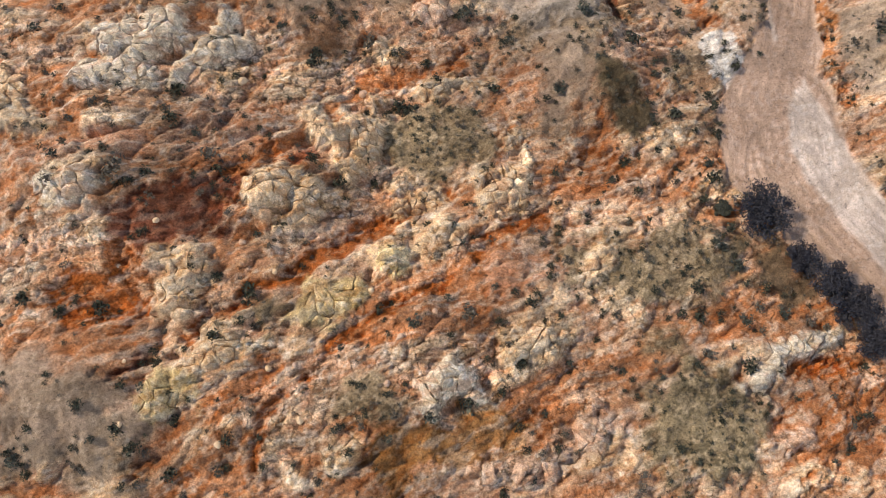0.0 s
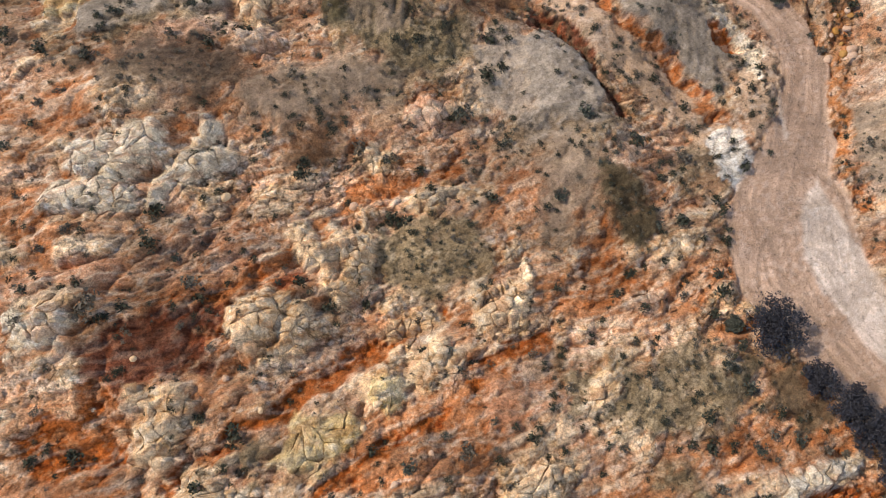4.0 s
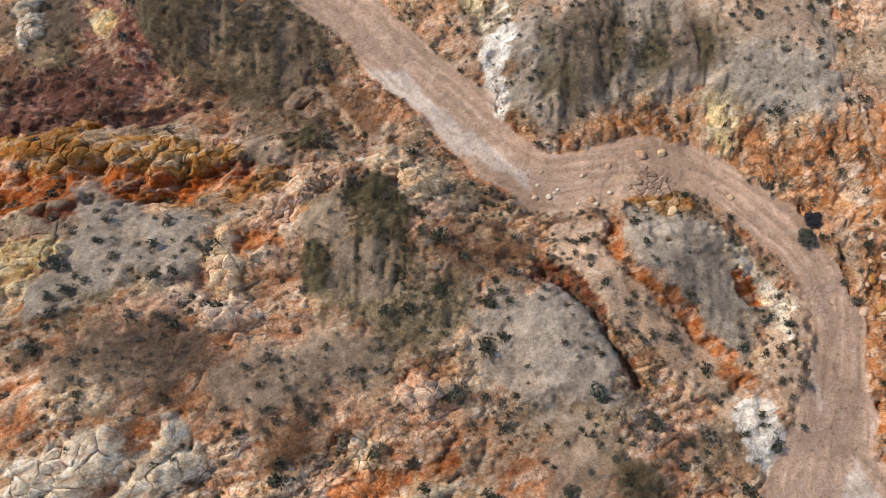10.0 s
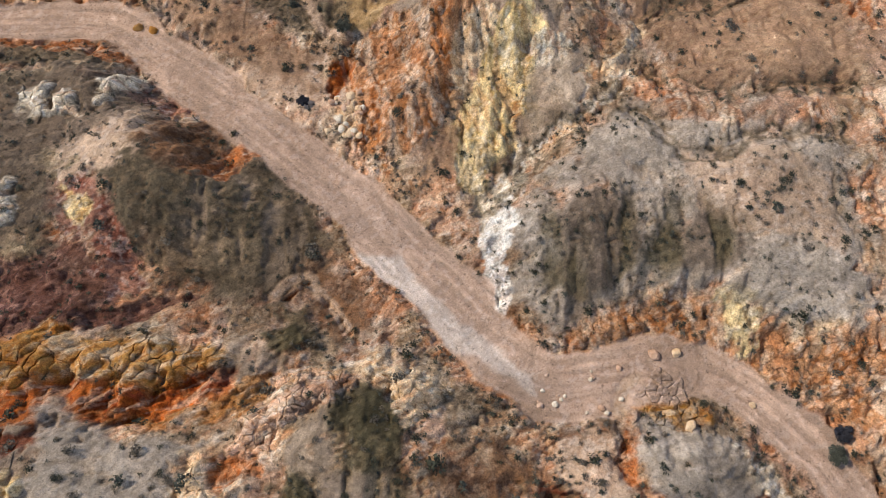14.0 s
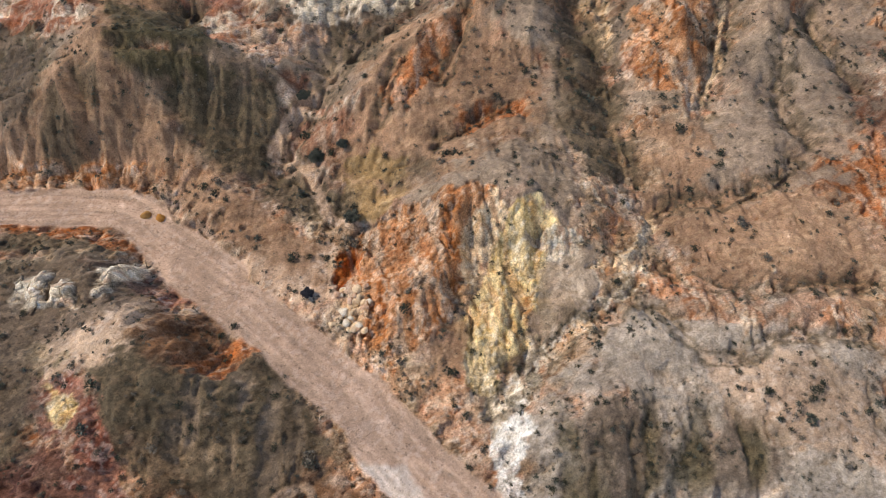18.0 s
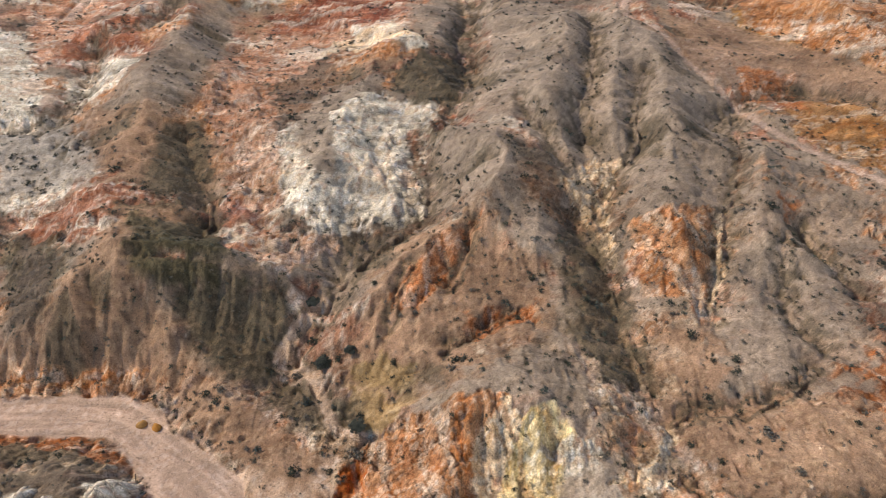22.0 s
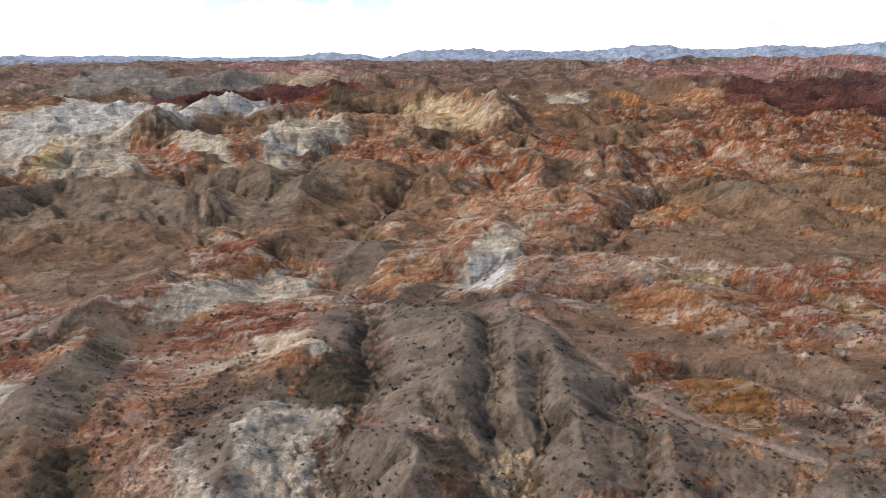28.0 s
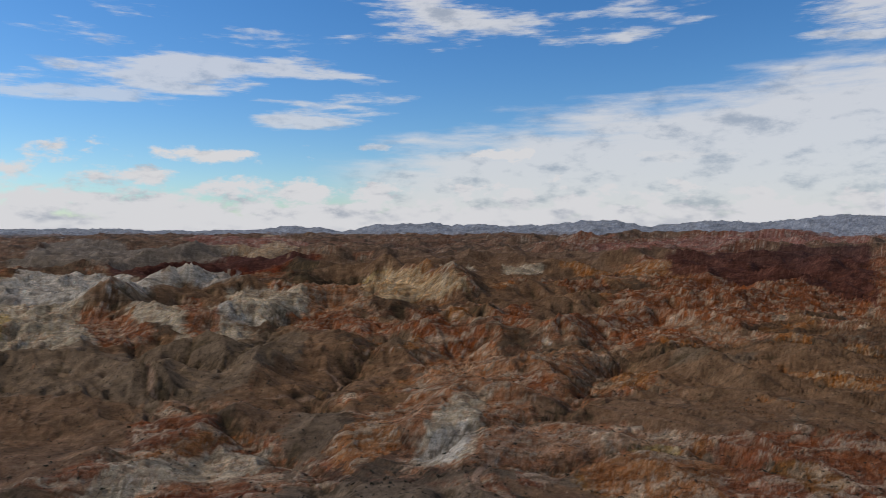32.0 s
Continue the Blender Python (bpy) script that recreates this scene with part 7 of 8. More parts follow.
def rock_outcrop(kind, size, poly, seed):
    rng = random.Random(seed)
    cx, cy = sum(p[0] for p in poly) / len(poly), sum(p[1] for p in poly) / len(poly)
    top = new("rock_outcrop")
    top.location = (cx, cy, ground_at(cx, cy))
    tagged(top, ROCK_LABEL[kind], "rock outcrop", "sandstone outcrops")
    x0, x1 = min(p[0] for p in poly), max(p[0] for p in poly)
    y0, y1 = min(p[1] for p in poly), max(p[1] for p in poly)
    area = abs(sum(a[0] * b[1] - b[0] * a[1] for a, b in zip(poly, poly[1:] + poly[:1]))) / 2
    seeds = []
    for gy in range(-1, int((y1 - y0) / size) + 3):
        for gx in range(-1, int((x1 - x0) / (size * 1.25)) + 3):
            if rng.random() < 0.62:
                seeds.append((x0 + (gx + rng.uniform(-0.5, 0.5)) * size * 1.25, y0 + (gy + rng.uniform(-0.5, 0.5)) * size))
    pts = np.array(seeds)
    for _ in range(2):   # even out the spacing a little
        for k in range(len(pts)):
            d = pts - pts[k]
            r = np.hypot(d[:, 0], d[:, 1])
            near_by = (r > 1e-6) & (r < 0.75 * size)
            if near_by.any():
                pts[k] -= 0.35 * (d[near_by] / r[near_by, None] * (0.75 * size - r[near_by, None])).sum(0)
    seeds = [tuple(q) for q in pts]
    dist = inside(pts[:, 0], pts[:, 1], poly) + 1.5 * size * (fbm(pts[:, 0], pts[:, 1], 2.5 * size, 2, seed) - 0.5) * 2
    rises = fbm(pts[:, 0], pts[:, 1], 4.0, 2, seed + 3) - 0.5
    for k, (sx, sy) in enumerate(seeds):
        if dist[k] < -0.1 * size or rng.random() < 0.03:
            continue
        cell = [(sx + size * 2.0 * math.cos(a * math.tau / 7 + rng.random()*0.4) * rng.uniform(0.75, 1.1),
                 sy + size * 2.0 * math.sin(a * math.tau / 7) * rng.uniform(0.75, 1.1)) for a in range(7)]
        near_by = np.nonzero(np.hypot(pts[:, 0] - sx, pts[:, 1] - sy) < 2.6 * size)[0]
        for j in near_by:
            if j != k and len(cell) > 2:
                ox, oy = pts[j]
                d = math.hypot(ox - sx, oy - sy)
                nx, ny = (ox - sx) / d, (oy - sy) / d
                gap = rng.uniform(0.0, 0.05) + (0.14 if rng.random() < 0.15 else 0)
                cell = clip(cell, (sx + ox) / 2 - gap * nx, (sy + oy) / 2 - gap * ny, nx, ny)
        if len(cell) < 3:
            continue
        mx, my = sum(p[0] for p in cell) / len(cell), sum(p[1] for p in cell) / len(cell)
        lift = 0.05 + 0.16 * min(1, max(0, dist[k]) / (1.5 * size)) + 0.14 * rng.random() + 0.3 * rises[k]
        rock_block(cell, mx, my, lift, rng, top)
    return top


for number, (kind, size, poly) in enumerate(OUTCROPS):
    rock_outcrop(kind, size * 0.9, poly, 300 + number)


def leaf_clumps(rng, count, radius, tall, size, bare=0.0):
    """Small twisted leaf blades and twig tips over a low uneven dome."""
    verts, faces = [], []
    lobes = [(rng.uniform(-0.45, 0.45) * radius, rng.uniform(-0.45, 0.45) * radius, rng.uniform(0.45, 0.75)) for _ in range(5)]
    for k in range(count):
        lx, ly, lr = rng.choice(lobes)
        a, e = rng.uniform(0, math.tau), math.acos(rng.uniform(0.0, 1.0))
        q = rng.uniform(0.6, 1.05) * lr
        x, y, z = lx + radius * q * math.sin(e) * math.cos(a), ly + radius * q * math.sin(e) * math.sin(a), tall * (0.12 + 0.95 * q * math.cos(e) / 0.75)
        s = size * rng.uniform(0.6, 1.4)
        u = Vector((rng.uniform(-1, 1), rng.uniform(-1, 1), rng.uniform(-0.6, 0.6))).normalized() * s
        v = Vector((rng.uniform(-1, 1), rng.uniform(-1, 1), rng.uniform(-0.4, 0.8))).normalized() * s * 0.7
        c, n = Vector((x, y, max(0.03, z))), len(verts)
        verts += [tuple(c - u), tuple(c + v), tuple(c + u), tuple(c - v + Vector((0, 0, 0.3 * s)))]
        faces += [(n, n + 1, n + 2), (n, n + 2, n + 3)]
    return verts, faces


def stems(rng, count, radius, tall):
    verts, faces = [], []
    for k in range(count):
        a = rng.uniform(0, math.tau)
        tip = (radius * 0.6 * math.cos(a), radius * 0.6 * math.sin(a), tall * 0.7)
        n = len(verts)
        for c, w in (((0, 0, -0.15), 0.03), (tip, 0.012)):
            verts += [(c[0] + w * math.cos(q), c[1] + w * math.sin(q), c[2]) for q in (0, 2.1, 4.2)]
        faces += [(n, n + 1, n + 4, n + 3), (n + 1, n + 2, n + 5, n + 4), (n + 2, n, n + 3, n + 5)]
    return verts, faces


rng = random.Random(5)
SHRUB_KINDS = (("green", "dark olive creosote shrub on bare stony ground"), ("grey", "dry grey-brown bursage shrub on the slope"),
               ("blue", "grey-green saltbush shrub beside the wash"))
SHRUB_MESH = {}
for colour, _ in SHRUB_KINDS:
    SHRUB_MESH[colour] = []
    for k in range(4):
        v, f = leaf_clumps(rng, 100, 1.0, 0.8, 0.18)
        SHRUB_MESH[colour].append((np.array(v), f))


def shrub_thing(colour, k):
    label = dict(SHRUB_KINDS)[colour]
    top = tagged(new("shrub"), label, "shrub", "desert shrubs")
    v, f = SHRUB_MESH[colour][k]
    raw("foliage", [tuple(p) for p in v], f, LEAF[colour], top, False)
    v, f = stems(random.Random(k), 5, 1.0, 0.8)
    raw("stem", v, f, bark, top, False)
    return top


# scatter: density follows the kind of ground
g = np.random.RandomState(11)
sx, sy = [], []
for y0, y1, per in ((-16, 170, 1.0), (170, 330, 0.5), (330, 560, 0.09)):
    n = int((y1 - y0) * (170 + 0.78 * 2 * (max(0, (y0 + y1) / 2 - 160))) * per)
    yy = g.uniform(y0, y1, n)
    w = np.clip(yy - 160, 0, None)
    xx = g.uniform(-82 - 0.56 * w, 84 + 1.0 * w)
    keep = g.uniform(0, per, n) < shrubs[spot(xx, yy)] * (0.2 + 2.0 * smooth(0.35, 0.7, fbm(xx, yy, 6, 3, 251))) * 2.2 * (1 if y1 < 700 else 0.8)
    sx.append(xx[keep])
    sy.append(yy[keep])
sx, sy = np.concatenate(sx), np.concatenate(sy)
at = spot(sx, sy)
size = np.clip(g.lognormal(-0.80, 0.45, len(sx)), 0.16, 1.5)
size *= np.where(shrubs[at] > 0.16, 0.62, 1.0) * np.where(sy > 95, 0.8, 1.0) * np.where(sy > 330, 0.9, 1.0)
colour_no = g.choice(3, len(sx), p=(0.5, 0.36, 0.14))
turn = g.uniform(0, math.tau, len(sx))
shape = g.randint(0, 4, len(sx))
order = np.argsort(-size * (np.abs(sy - 75) < 90))
singles = set(order[:170].tolist())
made = {}
for k in sorted(singles):
    colour = SHRUB_KINDS[colour_no[k]][0]
    m = Matrix.LocRotScale((sx[k], sy[k], height[at[k]]), Euler((0, 0, turn[k])), None)
    key = (colour, int(shape[k]))
    if key not in made:
        made[key] = shrub_thing(*key)
        ob = made[key]
    else:
        ob = copy_thing(made[key], m)
    ob.matrix_basis = m @ Matrix.Scale(float(size[k]), 4)
for number, (colour, label) in enumerate(SHRUB_KINDS):
    pick = [k for k in np.nonzero(colour_no == number)[0] if k not in singles]
    vs, fs, n = [], [], 0
    for k in pick:
        v, f = SHRUB_MESH[colour][shape[k]]
        step = 8 if sy[k] > 300 or size[k] < 0.24 else 6 if size[k] < 0.34 else 4 if size[k] < 0.5 or sy[k] > 170 else 2
        f = f[::step]
        c, s = math.cos(turn[k]) * size[k], math.sin(turn[k]) * size[k]
        used = np.array(f)
        grow = {2: 1.3, 4: 1.7, 6: 2.0, 8: 2.2}[step]
        w = np.stack([v[:, 0] * c - v[:, 1] * s, v[:, 0] * s + v[:, 1] * c, v[:, 2] * size[k]], 1)
        mid = w[used].mean(1, keepdims=True)
        tri = mid + (w[used] - mid) * grow + np.array([sx[k], sy[k], height[at[k]]])
        vs.append(tri.reshape(-1, 3))
        fs.append(np.arange(n, n + 3 * len(f)).reshape(-1, 3))
        n += 3 * len(f)
    mesh = bpy.data.meshes.new("brush")
    v, f = np.concatenate(vs), np.concatenate(fs)
    mesh.vertices.add(len(v))
    mesh.vertices.foreach_set("co", v.astype(np.float32).ravel())
    mesh.loops.add(f.size)
    mesh.loops.foreach_set("vertex_index", f.astype(np.int32).ravel())
    mesh.polygons.add(len(f))
    mesh.polygons.foreach_set("loop_start", np.arange(0, f.size, 3, dtype=np.int32))
    mesh.update(calc_edges=True)
    mesh.materials.append(LEAF[colour])
    tagged(new("brush", mesh), "scattered small " + label, "brush", kind="stuff")


def shrub_at(colour, x, y, r):
    ob = copy_thing(made[(colour, PLACED[0] % 4)], Matrix.LocRotScale((x, y, ground_at(x, y)), Euler((0, 0, 1.7 * PLACED[0])), None))
    ob.matrix_basis = ob.matrix_basis.normalized() @ Matrix.Scale(r, 4)
    PLACED[0] += 1


PLACED = [0]
for colour, _ in SHRUB_KINDS:
    for k in range(4):
        if (colour, k) not in made:
            made[(colour, k)] = shrub_thing(colour, k)
            q = spot(np.array([-60.0 + 9 * k]), np.array([20.0]))[0]
            made[(colour, k)].matrix_basis = Matrix.Translation((GX[q], GY[q], height[q])) @ Matrix.Scale(0.5, 4)


def boulder(kind, x, y, r, seed):
    """A loose angular rock, half sunk in the ground."""
    rng = random.Random(seed)
    bm = bmesh.new()
    bmesh.ops.create_icosphere(bm, subdivisions=2, radius=1)
    for _ in range(7):
        n = Vector((rng.uniform(-1, 1), rng.uniform(-1, 1), rng.uniform(-0.3, 1))).normalized()
        cut_at = rng.uniform(0.62, 0.88)
        for v in bm.verts:
            d = v.co.dot(n)
            if d > cut_at:
                v.co -= n * (d - cut_at)
    for v in bm.verts:
        v.co = Vector((v.co.x * r * 1.15, v.co.y * r, v.co.z * r * 0.75)) + Vector((rng.uniform(-1, 1), rng.uniform(-1, 1), rng.uniform(-1, 1))) * 0.04 * r
    mesh = bpy.data.meshes.new("boulder")
    bm.to_mesh(mesh)
    bm.free()
    mesh.materials.append(ROCK[kind])
    ob = tagged(new("boulder", mesh), {"pale": "pale grey angular boulder fallen from the slope", "pinkrock": "pinkish sandstone boulder lying loose",
                                       "ochrerock": "brown-orange boulder beside the wash", "cream": "cream boulder among debris"}[kind], "boulder", "fallen boulders")
    ob.location, ob.rotation_euler = (x, y, ground_at(x, y) + 0.22 * r), (0, 0, rng.uniform(0, 6))


def wash_tree(x, y, radius, tall, seed, leaf="dark"):
    rng = random.Random(seed)
    top = tagged(new("tree"), "dark leafless mesquite tree at the edge of the wash" if leaf == "dark" else "grey-blue smoke tree beside the wash",
                 "tree", "trees by the wash")
    top.location = (x, y, ground_at(x, y) - 0.1)
    verts, faces = [], []
    tips = []

    def limb(a, b, wa, wb):
        n = len(verts)
        for c, w in ((a, wa), (b, wb)):
            verts.extend((c[0] + w * math.cos(q), c[1] + w * math.sin(q), c[2]) for q in (0, 1.26, 2.51, 3.77, 5.03))
        for k in range(5):
            faces.append((n + k, n + (k + 1) % 5, n + 5 + (k + 1) % 5, n + 5 + k))

    fork = (0, 0, tall * 0.22)
    limb((0, 0, -0.2), fork, 0.09 * radius, 0.06 * radius)
    raw("trunk", verts, faces, bark, top)
    for k in range(11):
        a = k * math.tau / 11 + rng.uniform(-0.3, 0.3)
        r = radius * rng.uniform(0.55, 0.8)
        mid = (0.45 * r * math.cos(a), 0.45 * r * math.sin(a), tall * rng.uniform(0.4, 0.65))
        end = (r * math.cos(a + 0.2), r * math.sin(a + 0.2), tall * rng.uniform(0.5, 0.85))
        verts, faces = [], []
        limb(fork, mid, 0.045 * radius, 0.03 * radius)
        limb(mid, end, 0.03 * radius, 0.012 * radius)
        raw("limb", verts, faces, bark, top)
        tips += [mid, end]
    vs, fs = [], []
    tips += [(rng.uniform(-0.4, 0.4) * radius, rng.uniform(-0.4, 0.4) * radius, tall * 0.8) for _ in range(8)]
    for c in tips:
        v, f = leaf_clumps(rng, 200, radius * 0.36, tall * 0.3, 0.13 * (radius / 3) ** 0.4)
        n = len(vs)
        vs += [(p[0] + c[0], p[1] + c[1], p[2] + c[2] - 0.12 * tall) for p in v]
        fs += [tuple(q + n for q in t) for t in f]
    raw("crown", vs, fs, LEAF[leaf], top, False)
    return top


wash_tree(44.2, 31.6, 4.61, 3.4, 40, "dark")
wash_tree(49.1, 24.8, 2.67, 2.4, 41, "dark")
wash_tree(52.6, 21.2, 3.40, 2.8, 42, "dark")
wash_tree(55.6, 17.8, 3.60, 2.8, 43, "dark")
wash_tree(57.4, 13.3, 3.07, 2.5, 44, "dark")
wash_tree(38.9, 32.1, 1.31, 1.6, 45, "blue")
wash_tree(53.3, 85.7, 1.29, 1.5, 46, "dark")
wash_tree(52.0, 83.1, 1.37, 1.4, 47, "blue")
wash_tree(-20.7, 164.3, 1.69, 1.8, 48, "blue")
wash_tree(-13.7, 151.2, 1.45, 1.6, 49, "blue")
wash_tree(-23.8, 176.7, 1.27, 1.5, 50, "blue")
wash_tree(-19.6, 137.4, 0.97, 1.4, 51, "dark")
wash_tree(-16.0, 165.3, 1.08, 1.3, 52, "blue")

shrub_at("green", -51.1, -1.0, 0.65)
shrub_at("green", -48.5, 1.9, 0.71)
shrub_at("blue", -41.0, 0.6, 0.69)
shrub_at("grey", -45.7, 42.2, 0.75)
shrub_at("green", -18.7, 53.7, 1.02)
shrub_at("green", 6.4, 49.5, 1.18)
shrub_at("blue", 33.3, 46.8, 1.25)
shrub_at("grey", 30.9, 52.8, 0.82)
shrub_at("green", 30.3, 41.0, 0.87)
shrub_at("green", 36.0, 33.4, 1.04)
shrub_at("blue", 0.6, 28.6, 0.68)
shrub_at("grey", 8.0, 12.2, 0.87)
shrub_at("green", 10.8, 17.5, 1.04)
shrub_at("green", 6.3, 15.1, 0.73)
shrub_at("blue", 15.6, 10.1, 0.67)
shrub_at("grey", 11.4, -0.9, 0.57)
shrub_at("green", 19.5, 30.6, 0.56)
shrub_at("green", 14.5, 15.8, 0.67)
shrub_at("blue", -2.3, 3.1, 0.99)
shrub_at("grey", -6.4, 3.4, 0.63)
shrub_at("green", -14.5, 33.9, 1.23)
shrub_at("green", -10.1, 34.4, 0.92)
shrub_at("blue", -24.6, 26.0, 0.67)
shrub_at("grey", -10.4, 2.1, 0.63)
shrub_at("green", 52.6, 3.5, 0.78)
shrub_at("green", 54.5, 3.5, 0.70)
shrub_at("blue", 45.2, 16.9, 1.04)
shrub_at("grey", 48.5, 15.8, 0.79)
shrub_at("green", 43.4, 20.6, 0.87)
shrub_at("green", -35.8, 40.9, 1.29)
shrub_at("blue", -33.2, 39.4, 0.80)
shrub_at("grey", -48.2, 39.7, 0.75)
shrub_at("green", 32.8, 19.9, 1.15)
shrub_at("green", 19.6, 13.2, 0.61)
shrub_at("blue", 16.1, 55.7, 0.53)
shrub_at("grey", 18.8, 52.2, 0.52)
shrub_at("green", 14.4, 52.9, 0.43)
shrub_at("green", 37.8, 36.7, 1.23)
shrub_at("blue", 37.6, 38.9, 1.06)
shrub_at("grey", 32.4, 35.9, 0.78)
shrub_at("green", 9.0, 10.0, 1.01)
shrub_at("green", 6.8, 6.5, 0.86)
shrub_at("blue", 39.4, 23.4, 1.37)
shrub_at("grey", -3.3, 32.6, 0.69)
shrub_at("green", -2.8, 28.4, 0.75)
shrub_at("green", 6.5, -5.4, 0.71)
shrub_at("blue", 10.2, -4.1, 0.72)
shrub_at("grey", -41.8, 65.3, 0.77)
shrub_at("green", -31.8, 61.0, 0.67)
shrub_at("green", -30.3, 74.0, 0.61)
shrub_at("blue", 6.3, 61.6, 0.74)
shrub_at("grey", -3.9, 60.2, 0.59)
shrub_at("green", 30.6, 52.7, 0.79)
shrub_at("green", 33.0, 46.5, 1.12)
shrub_at("blue", 33.1, 64.5, 0.56)
shrub_at("grey", 19.4, 82.5, 0.65)
shrub_at("green", 27.8, 63.5, 0.47)
shrub_at("green", 47.5, 68.1, 0.52)
shrub_at("blue", 47.6, 57.4, 0.68)
shrub_at("grey", -15.9, 98.6, 1.03)
shrub_at("green", -22.4, 61.1, 0.44)
shrub_at("green", -19.2, 65.8, 0.44)
shrub_at("blue", -14.2, 102.6, 0.70)
shrub_at("grey", 8.6, 90.1, 0.67)
shrub_at("green", 11.0, 83.1, 0.64)
shrub_at("green", 54.1, 83.0, 0.64)
shrub_at("blue", 56.3, 76.6, 0.73)
shrub_at("grey", 57.3, 74.1, 0.73)
shrub_at("green", -18.9, 51.9, 0.72)
shrub_at("green", -11.3, 44.6, 0.65)
shrub_at("blue", -43.0, 45.2, 0.60)
shrub_at("grey", -44.9, 45.8, 0.61)
shrub_at("green", -34.1, 118.5, 0.75)
shrub_at("green", -32.4, 115.6, 0.74)
shrub_at("blue", -7.9, 127.2, 0.74)
shrub_at("grey", -5.3, 125.9, 0.74)
shrub_at("green", 45.9, 159.3, 0.99)
shrub_at("green", -22.9, 169.3, 1.24)
shrub_at("blue", -17.9, 155.5, 0.85)
shrub_at("grey", -13.8, 146.8, 1.42)
shrub_at("green", -18.2, 164.8, 0.99)
shrub_at("green", 42.7, 118.3, 0.81)
shrub_at("blue", 43.4, 114.8, 0.73)
shrub_at("grey", 6.5, 117.4, 0.64)
shrub_at("green", 22.4, 127.2, 0.41)
shrub_at("green", -30.2, 132.6, 0.71)
shrub_at("blue", -22.4, 156.4, 1.15)
shrub_at("grey", -25.4, 162.9, 1.01)
shrub_at("green", -29.7, 163.2, 0.91)
shrub_at("green", 49.5, 119.2, 0.67)
shrub_at("blue", 27.6, 129.9, 0.50)
shrub_at("grey", 39.7, 124.1, 0.41)

boulder("pale", -14.3, 134.5, 0.45, 92)
boulder("pale", -13.5, 134.0, 0.48, 93)
boulder("pale", -12.2, 137.8, 0.31, 94)
boulder("cream", -15.5, 132.2, 0.65, 95)
boulder("pale", -14.4, 136.9, 0.32, 96)
boulder("pinkrock", -9.8, 134.6, 0.64, 97)
boulder("cream", -10.8, 134.7, 0.62, 98)
boulder("cream", -12.1, 137.2, 0.55, 99)
boulder("cream", -11.8, 131.8, 0.53, 100)
boulder("pale", -12.6, 132.8, 0.44, 101)
boulder("pale", -11.9, 137.8, 0.35, 102)
boulder("pinkrock", -11.2, 133.9, 0.31, 103)
boulder("pale", -14.2, 138.4, 0.74, 104)
boulder("cream", -10.6, 134.7, 0.57, 105)
boulder("pale", -11.3, 131.7, 0.61, 106)
boulder("cream", -11.3, 131.3, 0.44, 107)
boulder("pale", -13.3, 132.4, 0.70, 108)
boulder("cream", -12.9, 131.3, 0.47, 109)
boulder("pinkrock", -10.6, 137.4, 0.47, 110)
boulder("pinkrock", -15.1, 137.1, 0.61, 111)
boulder("pale", -10.0, 134.9, 0.58, 112)
boulder("pinkrock", -12.1, 136.2, 0.42, 113)
boulder("pinkrock", -12.8, 135.6, 0.62, 114)
boulder("pale", -13.7, 134.1, 0.72, 115)
boulder("cream", -12.1, 131.5, 0.74, 116)
boulder("pinkrock", -11.5, 131.3, 0.44, 117)
boulder("cream", -10.5, 130.8, 0.31, 118)
boulder("cream", -11.9, 137.1, 0.74, 119)
boulder("cream", -10.5, 131.0, 0.31, 120)
boulder("pinkrock", -10.4, 133.9, 0.57, 121)
boulder("pale", -11.6, 136.7, 0.33, 122)
boulder("pinkrock", -10.8, 134.0, 0.45, 123)
boulder("cream", -14.3, 138.2, 0.61, 124)
boulder("cream", -10.5, 130.8, 0.57, 125)
boulder("ochrerock", -48.8, 154.0, 0.85, 126)
boulder("ochrerock", -46.3, 153.4, 0.82, 127)
boulder("pinkrock", 25.5, 94.8, 0.47, 128)
boulder("pale", 17.9, 91.1, 0.28, 129)
boulder("pinkrock", 17.0, 91.2, 0.21, 130)
boulder("pinkrock", 15.7, 93.9, 0.29, 131)
boulder("pinkrock", 22.6, 89.5, 0.46, 132)
boulder("pale", 16.5, 90.0, 0.44, 133)
boulder("pinkrock", 14.5, 89.9, 0.44, 134)
boulder("pale", 25.4, 90.6, 0.38, 135)
boulder("pale", 15.0, 91.9, 0.29, 136)
boulder("pale", 21.6, 93.3, 0.34, 137)
boulder("pale", 17.4, 90.7, 0.29, 138)
boulder("pale", 21.7, 94.4, 0.21, 139)
boulder("pale", 20.6, 88.9, 0.25, 140)
boulder("pinkrock", 21.9, 93.6, 0.34, 141)
boulder("pale", 23.2, 88.8, 0.37, 142)
boulder("pinkrock", 14.3, 90.4, 0.21, 143)
boulder("cream", 33.3, 86.7, 0.82, 144)
boulder("cream", 33.4, 96.7, 0.67, 145)
boulder("pinkrock", 30.5, 96.6, 0.83, 146)
boulder("cream", 42.6, 89.6, 0.46, 147)
boulder("pinkrock", 58.7, 91.5, 0.42, 148)
boulder("pinkrock", 60.4, 82.7, 0.85, 149)
boulder("cream", -28.4, 48.3, 0.69, 150)
boulder("pinkrock", -12.0, 47.8, 0.64, 151)
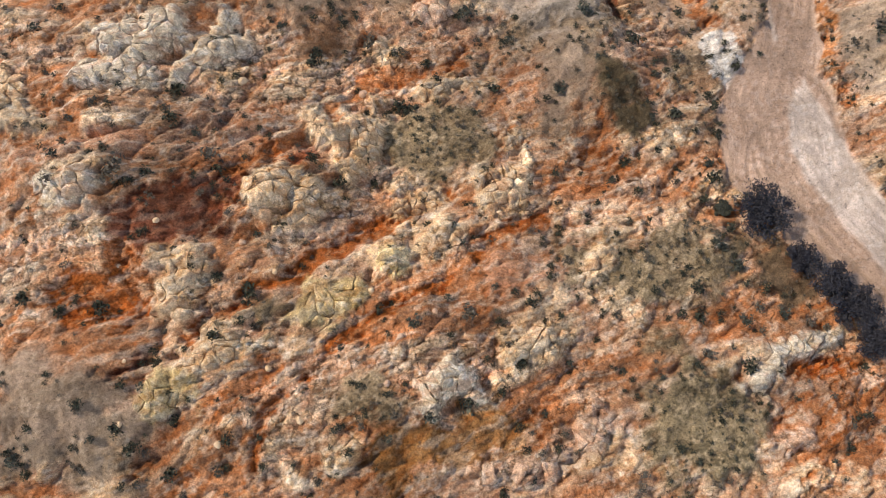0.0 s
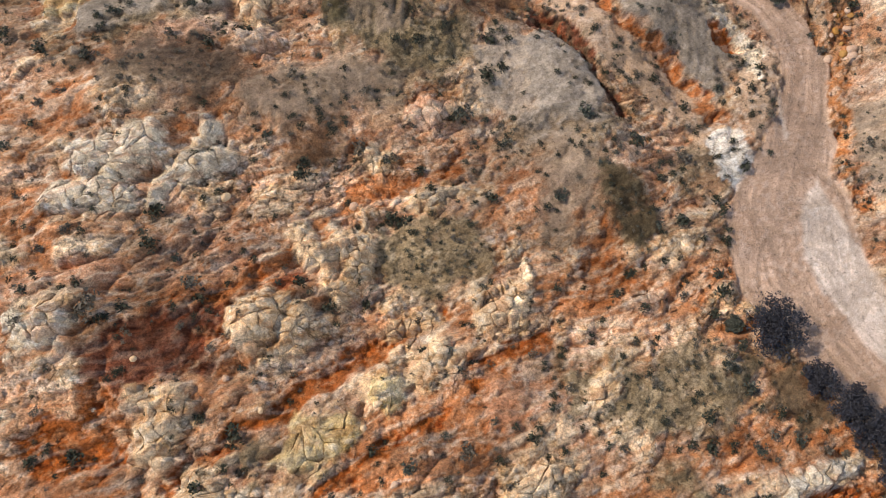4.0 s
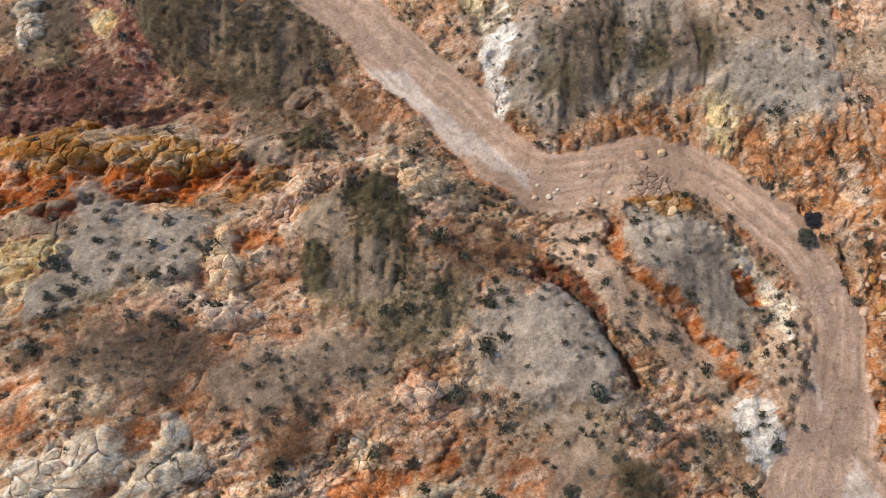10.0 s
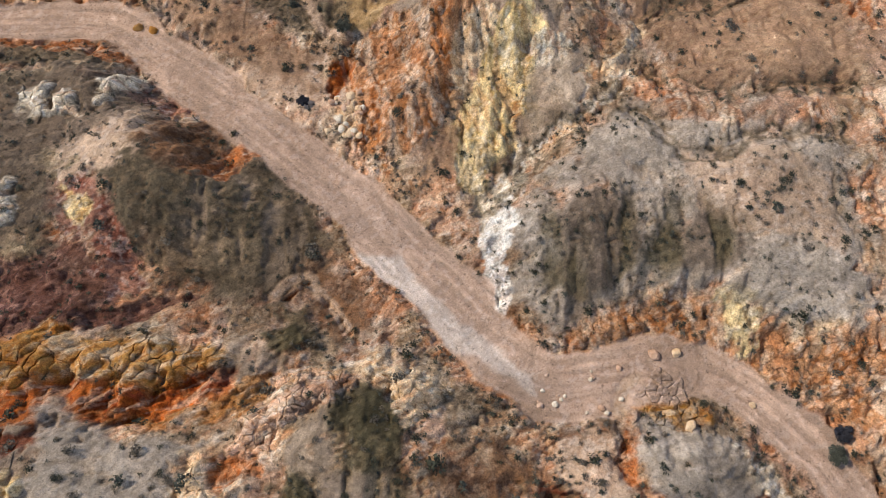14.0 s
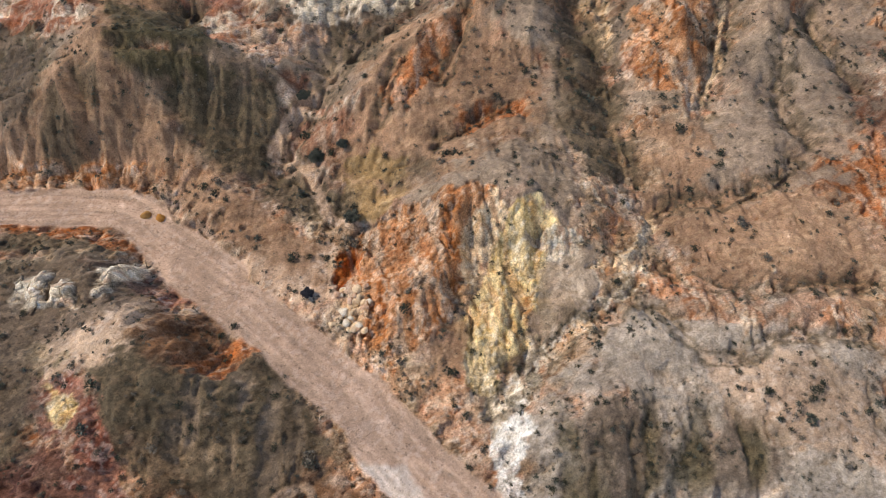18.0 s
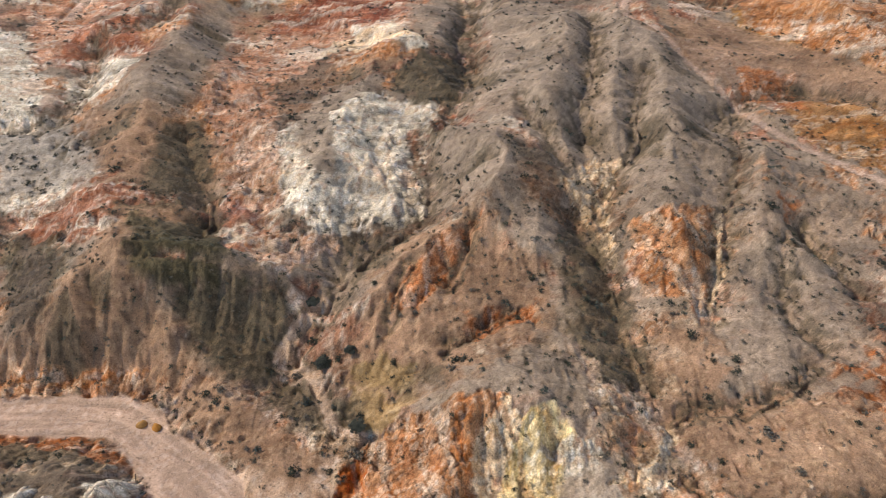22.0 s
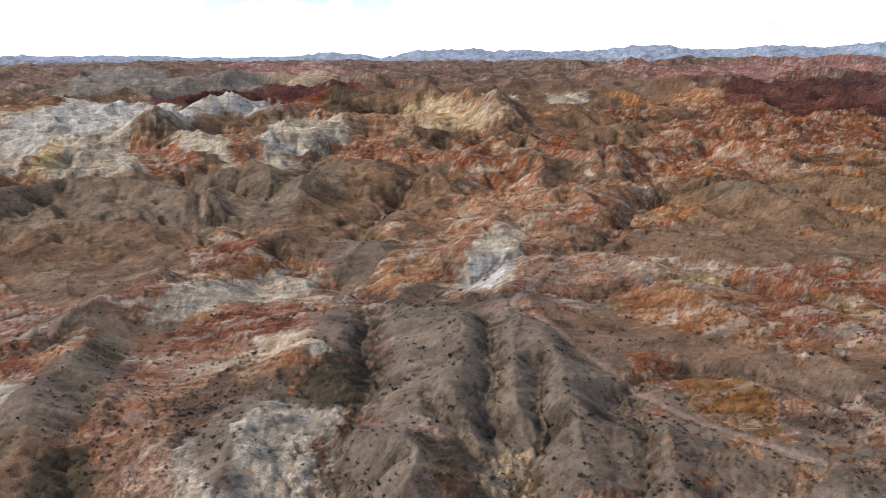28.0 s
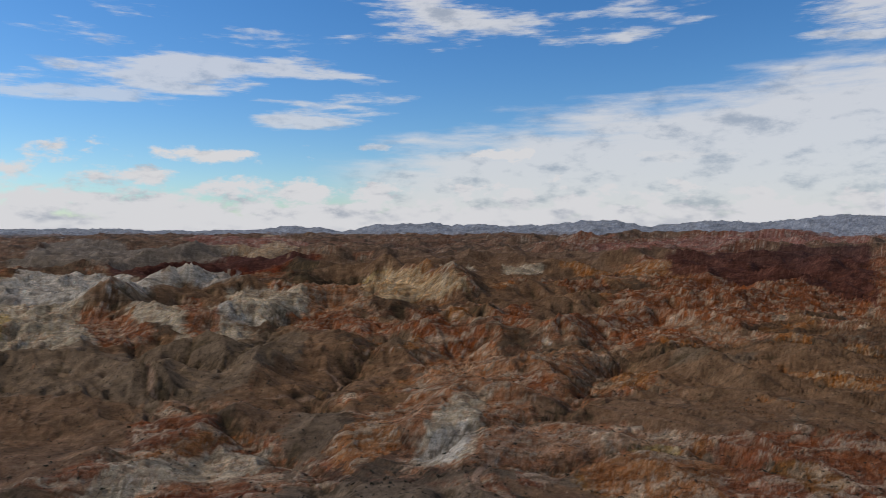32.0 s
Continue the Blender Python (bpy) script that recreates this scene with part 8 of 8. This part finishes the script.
boulder("pinkrock", -23.9, 49.9, 0.49, 152)
boulder("cream", -32.2, 52.5, 0.52, 153)
boulder("pinkrock", 58.5, 72.5, 0.73, 154)
boulder("pinkrock", 57.7, 66.6, 0.32, 155)
boulder("pinkrock", 59.8, 79.2, 0.33, 156)
boulder("pinkrock", 61.3, 72.2, 0.73, 157)
boulder("pinkrock", 61.9, 79.9, 0.56, 158)
boulder("ochrerock", 60.1, 79.2, 0.46, 159)
boulder("ochrerock", 62.1, 79.0, 0.34, 160)
boulder("ochrerock", 59.8, 76.7, 0.62, 161)
boulder("ochrerock", 62.0, 78.8, 0.48, 162)
boulder("pinkrock", 61.3, 73.1, 0.79, 163)
boulder("ochrerock", 60.5, 74.6, 0.36, 164)
boulder("pinkrock", 61.4, 76.9, 0.66, 165)
boulder("ochrerock", 60.4, 72.7, 0.70, 166)
boulder("pinkrock", 59.1, 76.0, 0.32, 167)
boulder("cream", -21.7, 8.8, 0.41, 168)
boulder("pinkrock", -18.5, 9.2, 0.29, 169)
boulder("cream", -38.1, 2.2, 0.34, 170)
boulder("cream", -38.2, 9.4, 0.26, 171)
boulder("cream", -9.8, 18.9, 0.42, 172)
boulder("pinkrock", -1.6, 15.9, 0.39, 173)
boulder("cream", -40.5, 21.1, 0.26, 174)
boulder("cream", -29.5, 10.5, 0.28, 175)
boulder("cream", -8.0, 21.8, 0.48, 176)
boulder("cream", -36.4, 26.9, 0.39, 177)
boulder("cream", -26.8, -0.0, 0.46, 178)
boulder("cream", -17.5, 2.7, 0.50, 179)
boulder("cream", -35.3, 7.6, 0.36, 180)
boulder("pinkrock", -2.1, 6.6, 0.31, 181)
boulder("pinkrock", -5.8, 12.5, 0.48, 182)
boulder("pinkrock", -26.2, 24.8, 0.49, 183)
boulder("pinkrock", -27.7, 12.2, 0.38, 184)
boulder("pinkrock", -7.3, 7.0, 0.46, 185)
boulder("cream", -21.9, 21.0, 0.35, 186)
boulder("pinkrock", -24.8, 12.3, 0.29, 187)
